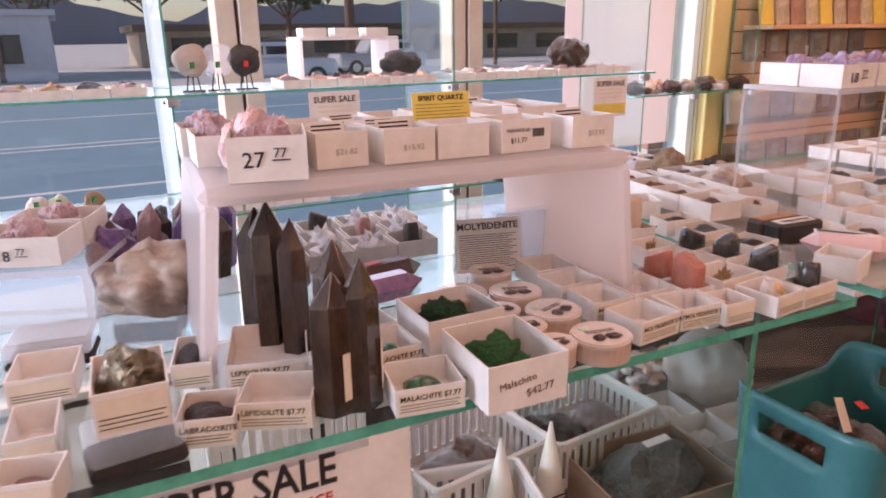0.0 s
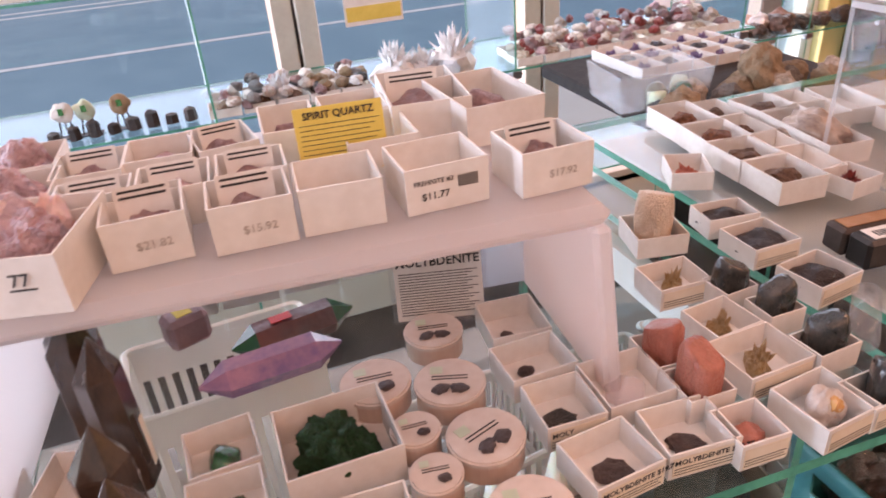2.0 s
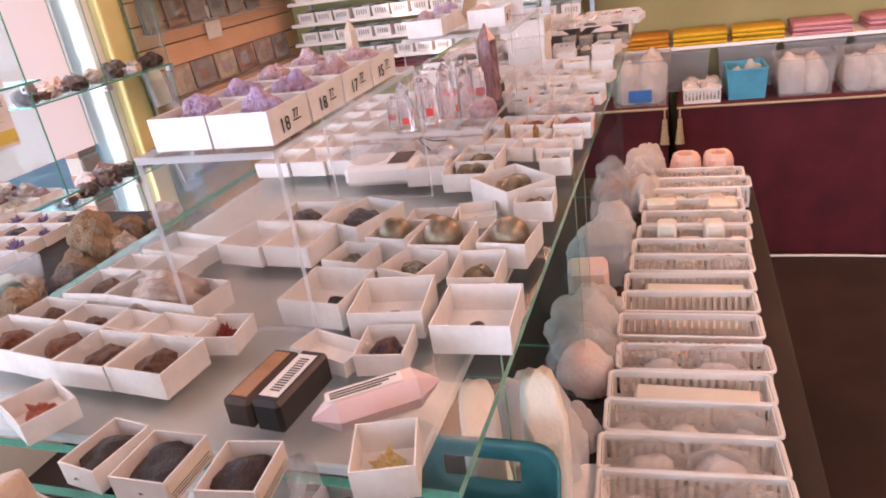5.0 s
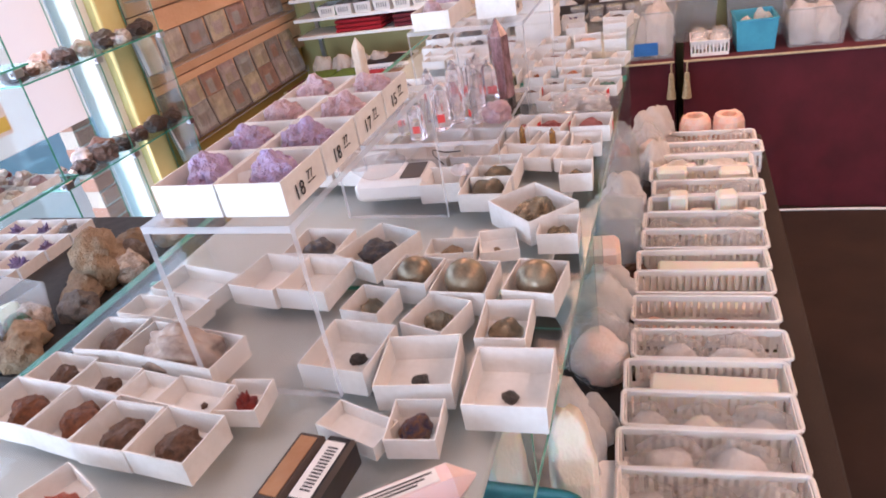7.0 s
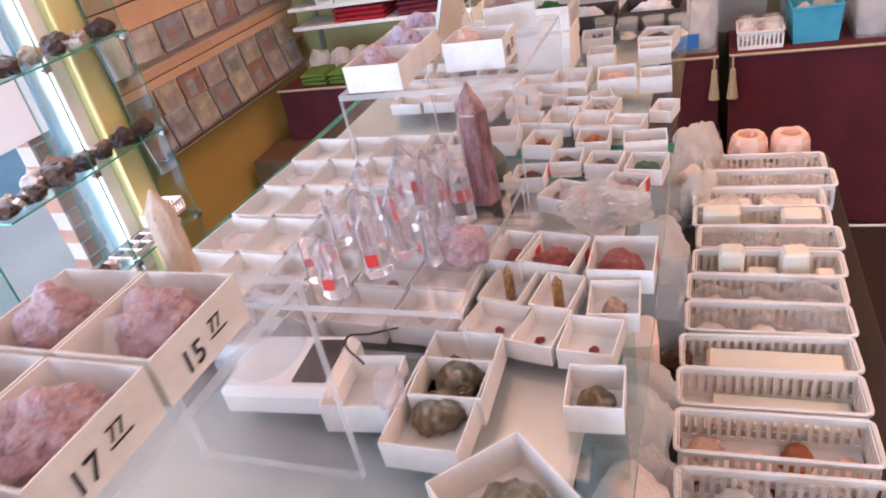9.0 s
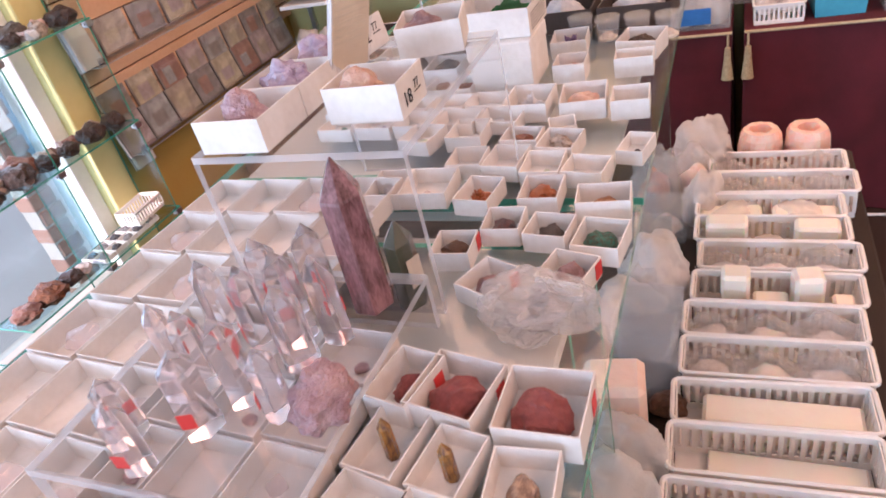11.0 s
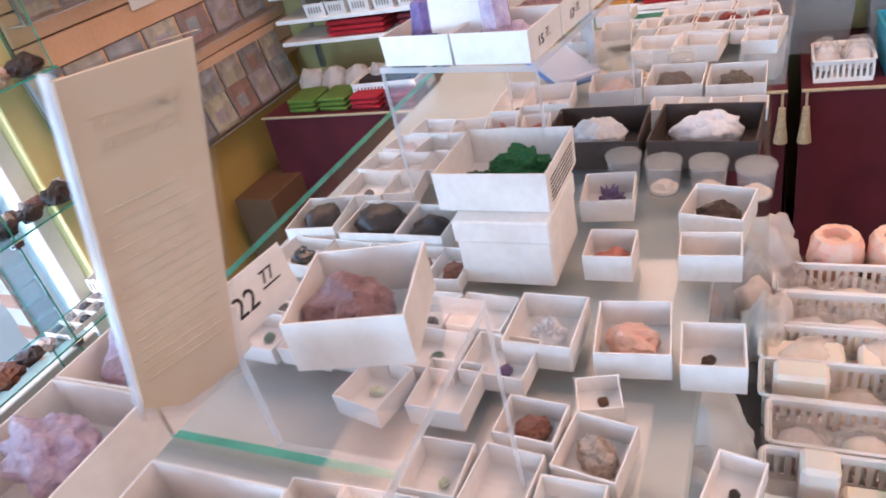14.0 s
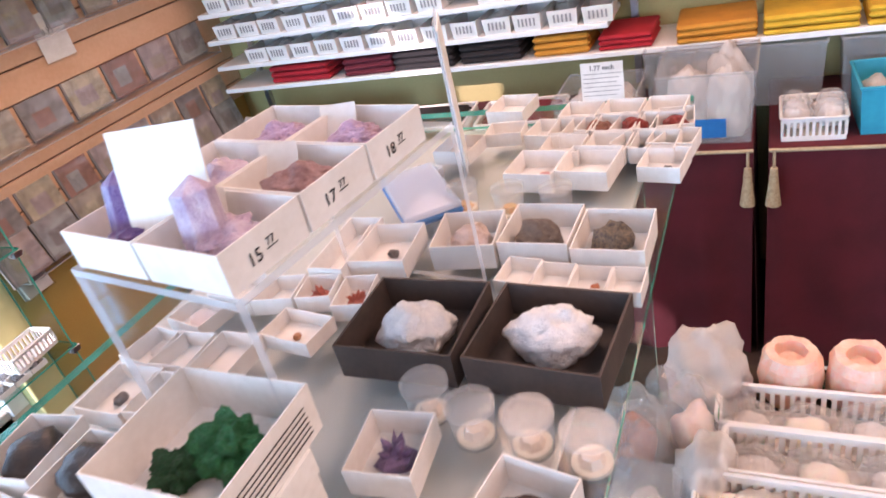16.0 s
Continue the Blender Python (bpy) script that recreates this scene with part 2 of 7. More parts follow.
STONE = {
    "rust": surface("rust rock", (0.28, 0.09, 0.035), (0.12, 0.04, 0.02), 0.6, scale=7.7, bump=0.6, depth=0.025),
    "brown": surface("brown rock", (0.20, 0.10, 0.06), (0.10, 0.05, 0.03), 0.6, scale=7.7, bump=0.6, depth=0.025),
    "redbrown": surface("red brown rock", (0.22, 0.06, 0.035), (0.35, 0.18, 0.12), 0.5, scale=7.7, bump=0.6, depth=0.025),
    "redgrey": surface("red grey rock", (0.20, 0.06, 0.05), (0.12, 0.11, 0.11), 0.5, scale=6.6, bump=0.6, depth=0.025),
    "red": surface("red crystal", (0.34, 0.04, 0.03), (0.2, 0.03, 0.025), 0.35, scale=7.7, bump=0.6, depth=0.025),
    "coral": surface("coral crystal", (0.55, 0.16, 0.10), (0.42, 0.10, 0.07), 0.35, scale=8.8, bump=0.5, depth=0.025),
    "darkblue": surface("dark blue rock", (0.035, 0.045, 0.07), (0.12, 0.09, 0.07), 0.35, scale=6.6, bump=0.6, depth=0.025),
    "peacock": surface("peacock ore", (0.04, 0.05, 0.12), (0.30, 0.14, 0.06), 0.3, metal=0.5, scale=6.6, bump=0.7, depth=0.025),
    "dark": surface("dark chip", (0.03, 0.03, 0.032), (0.07, 0.065, 0.06), 0.4, scale=9.9, bump=0.5, depth=0.025),
    "black": surface("black stone", (0.014, 0.014, 0.016), (0.03, 0.026, 0.026), 0.4, scale=4, bump=0.2, depth=0.02),
    "obsidian": surface("dark obsidian", (0.016, 0.011, 0.010), (0.04, 0.022, 0.018), 0.5, scale=4, bump=0.4, depth=0.03),
    "labra": surface("labradorite", (0.014, 0.018, 0.020), (0.05, 0.05, 0.045), 0.2, scale=4, bump=0.1, coat=0.3, depth=0.02),
    "opal": surface("opal brown", (0.30, 0.13, 0.05), (0.05, 0.22, 0.24), 0.3, scale=5.5, bump=0.3, coat=0.4, depth=0.025),
    "tan": surface("tan rock", (0.42, 0.28, 0.17), (0.28, 0.18, 0.11), 0.7, scale=7.7, bump=0.6, depth=0.025),
    "whitetan": surface("white tan rock", (0.65, 0.55, 0.46), (0.26, 0.17, 0.12), 0.6, scale=6.6, bump=0.6, depth=0.025),
    "darkbrown": surface("dark brown rock", (0.075, 0.035, 0.022), (0.035, 0.018, 0.012), 0.35, scale=7.7, bump=0.6, coat=0.2, depth=0.025),
    "darkgrey": surface("dark grey rock", (0.10, 0.09, 0.085), (0.20, 0.15, 0.12), 0.6, scale=8.8, bump=0.8, depth=0.025),
    "greydark": surface("molybdenite flake", (0.16, 0.12, 0.115), (0.09, 0.07, 0.07), 0.35, metal=0.4, scale=7.7, bump=0.6, depth=0.025),
    "grey": surface("grey rock", (0.28, 0.26, 0.26), (0.18, 0.16, 0.16), 0.6, scale=7.7, bump=0.6, depth=0.025),
    "greybrown": surface("grey brown rock", (0.20, 0.16, 0.13), (0.12, 0.09, 0.075), 0.6, scale=7.7, bump=0.7, depth=0.025),
    "greyspeck": surface("speckled grey rock", (0.38, 0.30, 0.21), (0.13, 0.12, 0.12), 0.7, scale=12.1, bump=0.9, fine=4, depth=0.025),
    "lilacgrey": surface("lilac grey quartz", (0.60, 0.50, 0.48), (0.42, 0.30, 0.22), 0.4, scale=4.4, bump=0.5, depth=0.025),
    "garnet": surface("garnet", (0.22, 0.02, 0.02), (0.13, 0.012, 0.012), 0.25, scale=6.6, bump=0.3, depth=0.025),
    "tiger": surface("tiger eye", (0.42, 0.20, 0.045), (0.10, 0.045, 0.03), 0.22, scale=5, bump=0.1, coat=0.4, depth=0.025),
    "agatebrown": surface("banded brown agate", (0.45, 0.30, 0.20), (0.12, 0.07, 0.055), 0.25, scale=3.9, bump=0.1, coat=0.4, depth=0.025),
    "rhodo": surface("pink rhodonite", (0.42, 0.11, 0.10), (0.28, 0.07, 0.065), 0.5, scale=6.6, bump=0.6, depth=0.025),
    "mauve": surface("mauve quartz", (0.40, 0.24, 0.24), (0.26, 0.15, 0.16), 0.45, scale=6.6, bump=0.6, depth=0.025),
    "turquoise": surface("turquoise rock", (0.06, 0.38, 0.27), (0.14, 0.09, 0.06), 0.6, scale=9.9, bump=0.8, depth=0.025),
    "orange": surface("orange crystal", (0.45, 0.13, 0.035), (0.30, 0.08, 0.03), 0.35, scale=6.6, bump=0.4, depth=0.025),
    "amber": surface("amber brown rock", (0.42, 0.20, 0.09), (0.30, 0.13, 0.06), 0.35, scale=5.5, bump=0.4, depth=0.025),
    "clear": clear("clear quartz", (0.985, 0.955, 0.965), 0.04, haze=0.22, haze_color=(1.0, 0.95, 0.96), reach=0.8),
    "white": surface("white rock", (0.80, 0.76, 0.73), (0.66, 0.61, 0.58), 0.6, scale=6.6, bump=0.5, depth=0.025),
    "snow": surface("snow white mineral", (0.88, 0.88, 0.89), (0.74, 0.75, 0.78), 0.6, scale=6, bump=0.6, depth=0.03),
    "ice": surface("icy clear quartz", (0.86, 0.90, 0.94), (0.72, 0.78, 0.84), 0.15, scale=4, bump=0.3, trans=0.15, depth=0.02),
    "palegreen": surface("pale green stone", (0.55, 0.62, 0.48), (0.46, 0.56, 0.42), 0.4, scale=4.4, bump=0.3, sss=0.2, depth=0.025),
    "carnelian": surface("carnelian", (0.50, 0.17, 0.12), (0.38, 0.12, 0.08), 0.35, scale=3, bump=0.3, coat=0.2, sss=0.1, depth=0.03),
    "salt": surface("pale pink salt", (0.86, 0.58, 0.46), (0.84, 0.70, 0.62), 0.4, scale=4, bump=0.4, sss=0.2, depth=0.03),
    "honey": surface("honey calcite", (0.70, 0.43, 0.18), (0.60, 0.33, 0.12), 0.35, scale=3.3, bump=0.2, sss=0.3, depth=0.025),
    "honeyspray": surface("honey calcite spray", (0.45, 0.25, 0.08), (0.62, 0.48, 0.30), 0.45, scale=6.6, bump=0.7, depth=0.025),
    "peach": surface("peach stone", (0.70, 0.46, 0.36), (0.62, 0.36, 0.27), 0.45, scale=3.3, bump=0.4, sss=0.2, depth=0.025),
    "pink": surface("pink stone", (0.62, 0.34, 0.31), (0.52, 0.26, 0.24), 0.45, scale=4.4, bump=0.4, depth=0.025),
    "violet": surface("violet crystal", (0.10, 0.07, 0.16), (0.20, 0.13, 0.25), 0.3, scale=6.6, bump=0.4, depth=0.025),
    "cream": surface("cream quartz", (0.74, 0.60, 0.48), (0.66, 0.48, 0.34), 0.45, scale=4.4, bump=0.5, depth=0.025),
    "gold": surface("gold crystal", (0.55, 0.38, 0.08), (0.70, 0.58, 0.35), 0.4, scale=6.6, bump=0.5, depth=0.025),
    "green": surface("velvet malachite", (0.010, 0.10, 0.03), (0.022, 0.17, 0.06), 0.75, scale=13.2, bump=1.0, depth=0.04),
    "bright": surface("bright malachite", (0.012, 0.20, 0.05), (0.03, 0.32, 0.10), 0.75, scale=13.2, bump=1.0, depth=0.04),
    "malachite": surface("polished malachite", (0.008, 0.16, 0.055), (0.012, 0.05, 0.022), 0.15, scale=5, bump=0.1, coat=0.7, depth=0.025),
    "rose": surface("rose amethyst", (0.58, 0.40, 0.43), (0.36, 0.20, 0.21), 0.35, scale=1.6, fine=9, bump=0.6, sss=0.1, depth=0.03),
    "amethyst": surface("pale amethyst", (0.42, 0.32, 0.52), (0.30, 0.17, 0.19), 0.35, scale=1.6, fine=9, bump=0.6, sss=0.1, depth=0.03),
    "purple": surface("deep purple crystal", (0.10, 0.05, 0.20), (0.20, 0.13, 0.28), 0.3, scale=5, bump=0.4, depth=0.02),
    "pyrite": surface("pyrite", (0.58, 0.50, 0.38), (0.24, 0.19, 0.13), 0.22, metal=0.95, scale=9.9, bump=1.0, depth=0.04),
    "bronze": surface("polished bronze sphere", (0.30, 0.24, 0.17), (0.20, 0.15, 0.10), 0.36, metal=0.6, scale=2.8, bump=0.05, depth=0.025),
    "smoky": surface("smoky stone", (0.035, 0.022, 0.018), (0.075, 0.045, 0.03), 0.16, scale=3, bump=0.05, coat=0.5),
    "pinktower": surface("pink black jasper", (0.34, 0.17, 0.18), (0.09, 0.035, 0.035), 0.22, scale=3.5, bump=0.05, coat=0.4),
    "lilac": surface("pale lilac amethyst", (0.62, 0.52, 0.62), (0.42, 0.30, 0.44), 0.25, scale=3, bump=0.3, trans=0.2, depth=0.03),
    "greentower": surface("dark green stone", (0.05, 0.065, 0.035), (0.08, 0.09, 0.05), 0.25, scale=2.8, bump=0.1, coat=0.5, depth=0.025),
    "agate": surface("milky agate", (0.46, 0.34, 0.27), (0.16, 0.095, 0.07), 0.5, scale=2.2, fine=3, bump=0.3, depth=0.01),
    "fossil": surface("sandy fossil", (0.40, 0.27, 0.17), (0.25, 0.16, 0.09), 0.7, scale=5.5, bump=0.8, depth=0.025),
    "slab": surface("grey green slab", (0.14, 0.15, 0.14), (0.10, 0.09, 0.07), 0.55, scale=2.8, bump=0.7, depth=0.025),
    "selenite": surface("selenite", (0.84, 0.78, 0.68), (0.78, 0.71, 0.60), 0.4, scale=3.3, bump=0.2, sss=0.3, depth=0.025),
}


# ---- builders ----
def mesh_of(name, bm, *mats, smooth=False):
    me = bpy.data.meshes.new(name)
    if smooth:
        for f in bm.faces:
            f.smooth = True
    bm.to_mesh(me)
    bm.free()
    for m in mats:
        me.materials.append(m)
    return me


def part(name, bm, material, parent, label="", smooth=False, m=None):
    ob = new(name, mesh_of(name, bm, material, smooth=smooth) if isinstance(bm, bmesh.types.BMesh) else bm)
    ob.parent = parent
    if m is not None:
        ob.matrix_basis = m
    return tagged(ob, label)


def thing(name, m, label, category, group="", kind=""):
    ob = new(name)
    ob.empty_display_size = 0.02
    ob.matrix_basis = m
    return tagged(ob, label, category, group, kind)


def solo(name, bm, material, m, label, category, group="", kind="", smooth=False):
    ob = new(name, mesh_of(name, bm, material, smooth=smooth) if isinstance(bm, bmesh.types.BMesh) else bm)
    ob.matrix_basis = m
    return tagged(ob, label, category, group, kind)


def slab(bm, x0, x1, y0, y1, z0, z1, bevel=0.0, m=None):
    r = bmesh.ops.create_cube(bm, size=1)
    bmesh.ops.transform(bm, matrix=Matrix.LocRotScale(((x0 + x1) / 2, (y0 + y1) / 2, (z0 + z1) / 2), None, (x1 - x0, y1 - y0, z1 - z0)), verts=r["verts"])
    vs = r["verts"]
    if bevel:
        es = list({e for v in vs for e in v.link_edges})
        g = bmesh.ops.bevel(bm, geom=es, offset=bevel, segments=1, affect="EDGES")
        vs = list({v for f in g["faces"] for v in f.verts} | {v for v in vs if v.is_valid})
    if m is not None:
        bmesh.ops.transform(bm, matrix=m, verts=[v for v in vs if v.is_valid])
    return bm


def box_bm(x0, x1, y0, y1, z0, z1, bevel=0.0):
    return slab(bmesh.new(), x0, x1, y0, y1, z0, z1, bevel)


def structure(name, x0, x1, y0, y1, z0, z1, mat, label, bevel=0.0):
    return solo(name, box_bm(x0, x1, y0, y1, z0, z1, bevel), mat, Matrix(), label, name.split("_")[0], kind="structure")


def cyl(bm, r0, r1, z0, z1, x=0, y=0, n=16, caps=True):
    r = bmesh.ops.create_cone(bm, cap_ends=caps, segments=n, radius1=r0, radius2=r1, depth=z1 - z0)
    bmesh.ops.translate(bm, verts=r["verts"], vec=(x, y, (z0 + z1) / 2))
    return bm


def rod(bm, a, b, r, n=8):
    a, b = Vector(a), Vector(b)
    d = b - a
    g = bmesh.ops.create_cone(bm, cap_ends=True, segments=n, radius1=r, radius2=r, depth=d.length)
    bmesh.ops.transform(bm, matrix=Matrix.Translation((a + b) / 2) @ d.to_track_quat("Z", "Y").to_matrix().to_4x4(), verts=g["verts"])
    return bm


def glass_bm(x0, x1, y0, y1, z0, z1):
    bm = box_bm(x0, x1, y0, y1, z0, z1)
    thin = min((x1 - x0, 0), (y1 - y0, 1), (z1 - z0, 2))[1]
    for f in bm.faces:
        f.material_index = 0 if abs(f.normal[thin]) > 0.9 else 1
    return bm


def glass_pane(name, x0, x1, y0, y1, z0, z1, parent, clear_mat=None, edge=None):
    bm = glass_bm(x0, x1, y0, y1, z0, z1)
    bm.normal_update()
    thin = min((x1 - x0, 0), (y1 - y0, 1), (z1 - z0, 2))[1]
    for f in bm.faces:
        f.material_index = 0 if abs(f.normal[thin]) > 0.9 else 1
    ob = new(name, mesh_of(name, bm, clear_mat or GLASS, edge or GLASS_EDGE))
    ob.parent = parent
    return ob


def letters(text, size, align="LEFT", bold=0.0):
    c = bpy.data.curves.new("lettering", "FONT")
    c.body, c.size, c.align_x, c.extrude, c.resolution_u, c.offset = text, size, align, 0.00012, 2, size * bold
    ob = bpy.data.objects.new("lettering", c)
    scene.collection.objects.link(ob)
    dg = bpy.context.evaluated_depsgraph_get()
    me = bpy.data.meshes.new_from_object(ob.evaluated_get(dg))
    bpy.data.objects.remove(ob)
    me.materials.clear()
    return me


def write(text, size, mat, parent, m, name="lettering", align="LEFT"):
    me = letters(text, size, align, {"writing": 0.0, "price_writing": 0.004}.get(name, 0.018))
    me.materials.append(mat)
    ob = new(name, me)
    ob.parent, ob.matrix_basis = parent, m
    return ob


def price(parent, m, dollars, size):
    """A hand-written price: big dollars, raised underlined cents."""
    write(dollars, size, INK, parent, m, "price_writing")
    write("77", size * 0.6, INK, parent, m @ pose(size * (0.62 * len(dollars) + 0.12), size * 0.42, 0), "price_writing")
    part("price_underline", box_bm(size * (0.62 * len(dollars) + 0.05), size * (0.62 * len(dollars) + 0.85), size * 0.27, size * 0.33, 0, 0.0002), INK, parent, m=m)


def tray_bm(w, d, h, t=0.0011, flare=0.0):
    """An open folded-card tray: floor and four walls with thickness."""
    bm = bmesh.new()
    a, b = w / 2, d / 2
    fx = 1 + flare
    o = [bm.verts.new(p) for p in ((-a, -b, 0), (a, -b, 0), (a, b, 0), (-a, b, 0))]
    p = [bm.verts.new(q) for q in ((-a * fx, -b * fx, h), (a * fx, -b * fx, h), (a * fx, b * fx, h), (-a * fx, b * fx, h))]
    a, b = a - t, b - t
    q = [bm.verts.new(r) for r in ((-a * fx, -b * fx, h), (a * fx, -b * fx, h), (a * fx, b * fx, h), (-a * fx, b * fx, h))]
    s = [bm.verts.new(r) for r in ((-a, -b, t), (a, -b, t), (a, b, t), (-a, b, t))]
    bm.faces.new(o[::-1])
    bm.faces.new(s)
    for i in range(4):
        j = (i + 1) % 4
        bm.faces.new((o[i], o[j], p[j], p[i]))
        bm.faces.new((p[i], p[j], q[j], q[i]))
        bm.faces.new((q[i], q[j], s[j], s[i]))
    bm.normal_update()
    return bm


def fuzz(bm, amp, freq, seed, octaves=3):
    off = Vector((seed * 7.31, seed * 3.17, seed * 5.71))
    for v in bm.verts:
        n = v.co.normalized()
        k = 0.0
        for o in range(octaves):
            k += noise.noise(n * freq * 2 ** o + off) / 1.7 ** o
        v.co = v.co * (1 + amp * k)
    return bm


def ico(sub):
    bm = bmesh.new()
    bmesh.ops.create_icosphere(bm, subdivisions=sub, radius=0.5)
    return bm


def lump(seed, sub=3, amp=0.45, freq=1.6, smooth=False, cell=0.0, base=-0.3):
    bm = fuzz(ico(sub), amp, freq, seed)
    if cell:
        off = Vector((seed * 1.7, seed * 2.9, seed))
        for v in bm.verts:
            d = noise.voronoi(v.co * (5 if sub < 5 else 8) + off)[0][0]
            v.co *= 1 + cell * (0.5 - d)
    for v in bm.verts:
        v.co.z = max(v.co.z, base)
    bmesh.ops.translate(bm, verts=bm.verts, vec=(0, 0, -base))
    return mesh_of("stone", bm, STONE["brown"], smooth=smooth)


def point_bm(bm, r, h, tip, m=None, n=6, twist=0.0):
    """A six-sided crystal: prism with a pointed end."""
    rim = [(r * math.cos(i * 2 * math.pi / n + twist), r * math.sin(i * 2 * math.pi / n + twist) * 0.88) for i in range(n)]
    lo = [bm.verts.new((x, y, 0)) for x, y in rim]
    hi = [bm.verts.new((x * 0.94, y * 0.94, h * (1 - tip) * (1 + 0.05 * math.sin(3.1 * i)))) for i, (x, y) in enumerate(rim)]
    top = bm.verts.new((r * 0.15, 0, h))
    fs = [bm.faces.new(lo[::-1])]
    for i in range(n):
        j = (i + 1) % n
        fs += [bm.faces.new((lo[i], lo[j], hi[j], hi[i])), bm.faces.new((hi[i], hi[j], top))]
    if m is not None:
        bmesh.ops.transform(bm, matrix=m, verts=lo + hi + [top])
    return bm


def cluster_mesh(seed, count=16, thick=0.11):
    rnd = random.Random(seed)
    bm = fuzz(ico(2), 0.4, 1.8, seed)
    bmesh.ops.scale(bm, verts=bm.verts, vec=(0.8, 0.8, 0.5))
    for _ in range(count):
        a, e = rnd.uniform(0, 6.28), rnd.uniform(0.5, 1.5)
        d = Vector((math.cos(a) * math.cos(e), math.sin(a) * math.cos(e), math.sin(e)))
        point_bm(bm, thick * rnd.uniform(0.5, 1.2), rnd.uniform(0.3, 0.6), 0.35, d.to_track_quat("Z", "Y").to_matrix().to_4x4())
    for v in bm.verts:
        v.co.z = max(v.co.z, -0.12) + 0.12
    return mesh_of("crystals", bm, STONE["brown"])


def tower_mesh(seed):
    bm = point_bm(bmesh.new(), 0.5, 1.0, 0.22, twist=0.3 * seed)
    bmesh.ops.bevel(bm, geom=[e for e in bm.edges], offset=0.012, segments=1, affect="EDGES")
    return mesh_of("tower", bm, STONE["brown"])


def pebble_mesh(seed, squash=0.75):
    bm = fuzz(ico(3), 0.34, 1.1, seed, 3)
    bmesh.ops.scale(bm, verts=bm.verts, vec=(1, 0.82, squash))
    for v in bm.verts:
        v.co.z = max(v.co.z, -0.3 * squash) + 0.3 * squash
    return mesh_of("pebble", bm, STONE["brown"], smooth=True)


def freeform_mesh(seed):
    bm = ico(3)
    for v in bm.verts:
        x, y, z = v.co * 2
        p = (abs(x) ** 3.4 + abs(y) ** 3.4 + abs(z) ** 3.4) ** (1 / 3.4)
        v.co = Vector((x, y * 0.75, z)) / p * 0.5
    fuzz(bm, 0.07, 0.9, seed, 2)
    for v in bm.verts:
        v.co.z = min(max(v.co.z, -0.42), 0.36 + 0.25 * v.co.x) + 0.42
    return mesh_of("freeform", bm, STONE["brown"], smooth=True)


qm, qn, ql, qb = shader("clear glassy quartz")
qb.inputs["Base Color"].default_value = (0.97, 0.92, 0.94, 1)
qb.inputs["Roughness"].default_value, qb.inputs["IOR"].default_value = 0.06, 1.28
qb.inputs["Transmission Weight"].default_value = 0.92
STONE["quartz"] = qm
STONE["pinkquartz"] = surface("pale rose quartz", (0.82, 0.60, 0.58), (0.72, 0.48, 0.47), 0.3, scale=4, bump=0.4, sss=0.2, depth=0.02)
STONE["fluorite"] = surface("banded lilac fluorite", (0.46, 0.24, 0.36), (0.22, 0.14, 0.30), 0.12, scale=28, bump=0.02, coat=0.5)

SHAPES = {
    "rough": [lump(i, 3, 0.3, 1.4, cell=0.22) for i in range(1, 7)],
    "agate": [lump(8, 4, 0.35, 1.2, smooth=True)],
    "geode": [lump(9, 4, 0.4, 1.4, smooth=True)],
    "tumble": [pebble_mesh(i) for i in range(1, 6)],
    "standing": [freeform_mesh(i) for i in range(1, 5)],
    "cluster": [cluster_mesh(i, 15, 0.10) for i in range(1, 5)],
    "amethyst": [lump(i + 20, 4, 0.3, 1.5, cell=0.12, base=-0.3) for i in range(1, 4)],
    "spray": [cluster_mesh(i + 50, 80, 0.045) for i in range(1, 4)],
    "moss": [lump(i + 30, 5, 0.42, 1.9, cell=-0.16) for i in range(1, 4)],
    "snow": [lump(i + 40, 4, 0.22, 1.6, smooth=True, cell=-0.28) for i in range(1, 4)],
    "tower": [tower_mesh(i) for i in range(1, 5)],
    "sphere": [mesh_of("ball", ico(4), STONE["bronze"], smooth=True)],
}
for me in SHAPES["sphere"]:
    me.transform(Matrix.Translation((0, 0, 0.5)))
SHAPES["chip"] = SHAPES["rough"]
SHAPES["pyrite"] = SHAPES["rough"]

WORDS = {
    "rough": ("rock_specimen", "rough {} specimen lying in a white card tray", "rock"),
    "agate": ("agate_specimen", "rounded brown and cream agate nodule in a white tray", "rock"),
    "geode": ("geode_specimen", "white and honey geode half in a white tray", "rock"),
    "chip": ("mineral_chip", "small {} chip on the floor of a tray", "rock"),
    "tumble": ("polished_stone", "smooth polished {} lying in a card tray", "stone"),
    "standing": ("freeform_stone", "upright polished {} freeform in a card tray", "stone"),
    "cluster": ("quartz_specimen", "small {} cluster of pointed crystals in a tray", "crystal"),
    "amethyst": ("amethyst_specimen", "sparkling {} cluster filling a white card box", "crystal"),
    "moss": ("malachite_specimen", "{} lump with a mossy surface in a tray", "rock"),
    "snow": ("white_mineral", "knobbly {} lump resting in a brown box", "rock"),
    "spray": ("mineral_spray", "feathery {} spray on the glass shelf", "crystal"),
    "tower": ("crystal_tower", "standing six-sided {} tower with a pointed tip", "crystal"),
    "sphere": ("polished_sphere", "{} sitting in a white card tray", "sphere"),
    "pyrite": ("pyrite_specimen", "glittering metallic pyrite lump in a card tray", "rock"),
}
RND = random.Random(7)


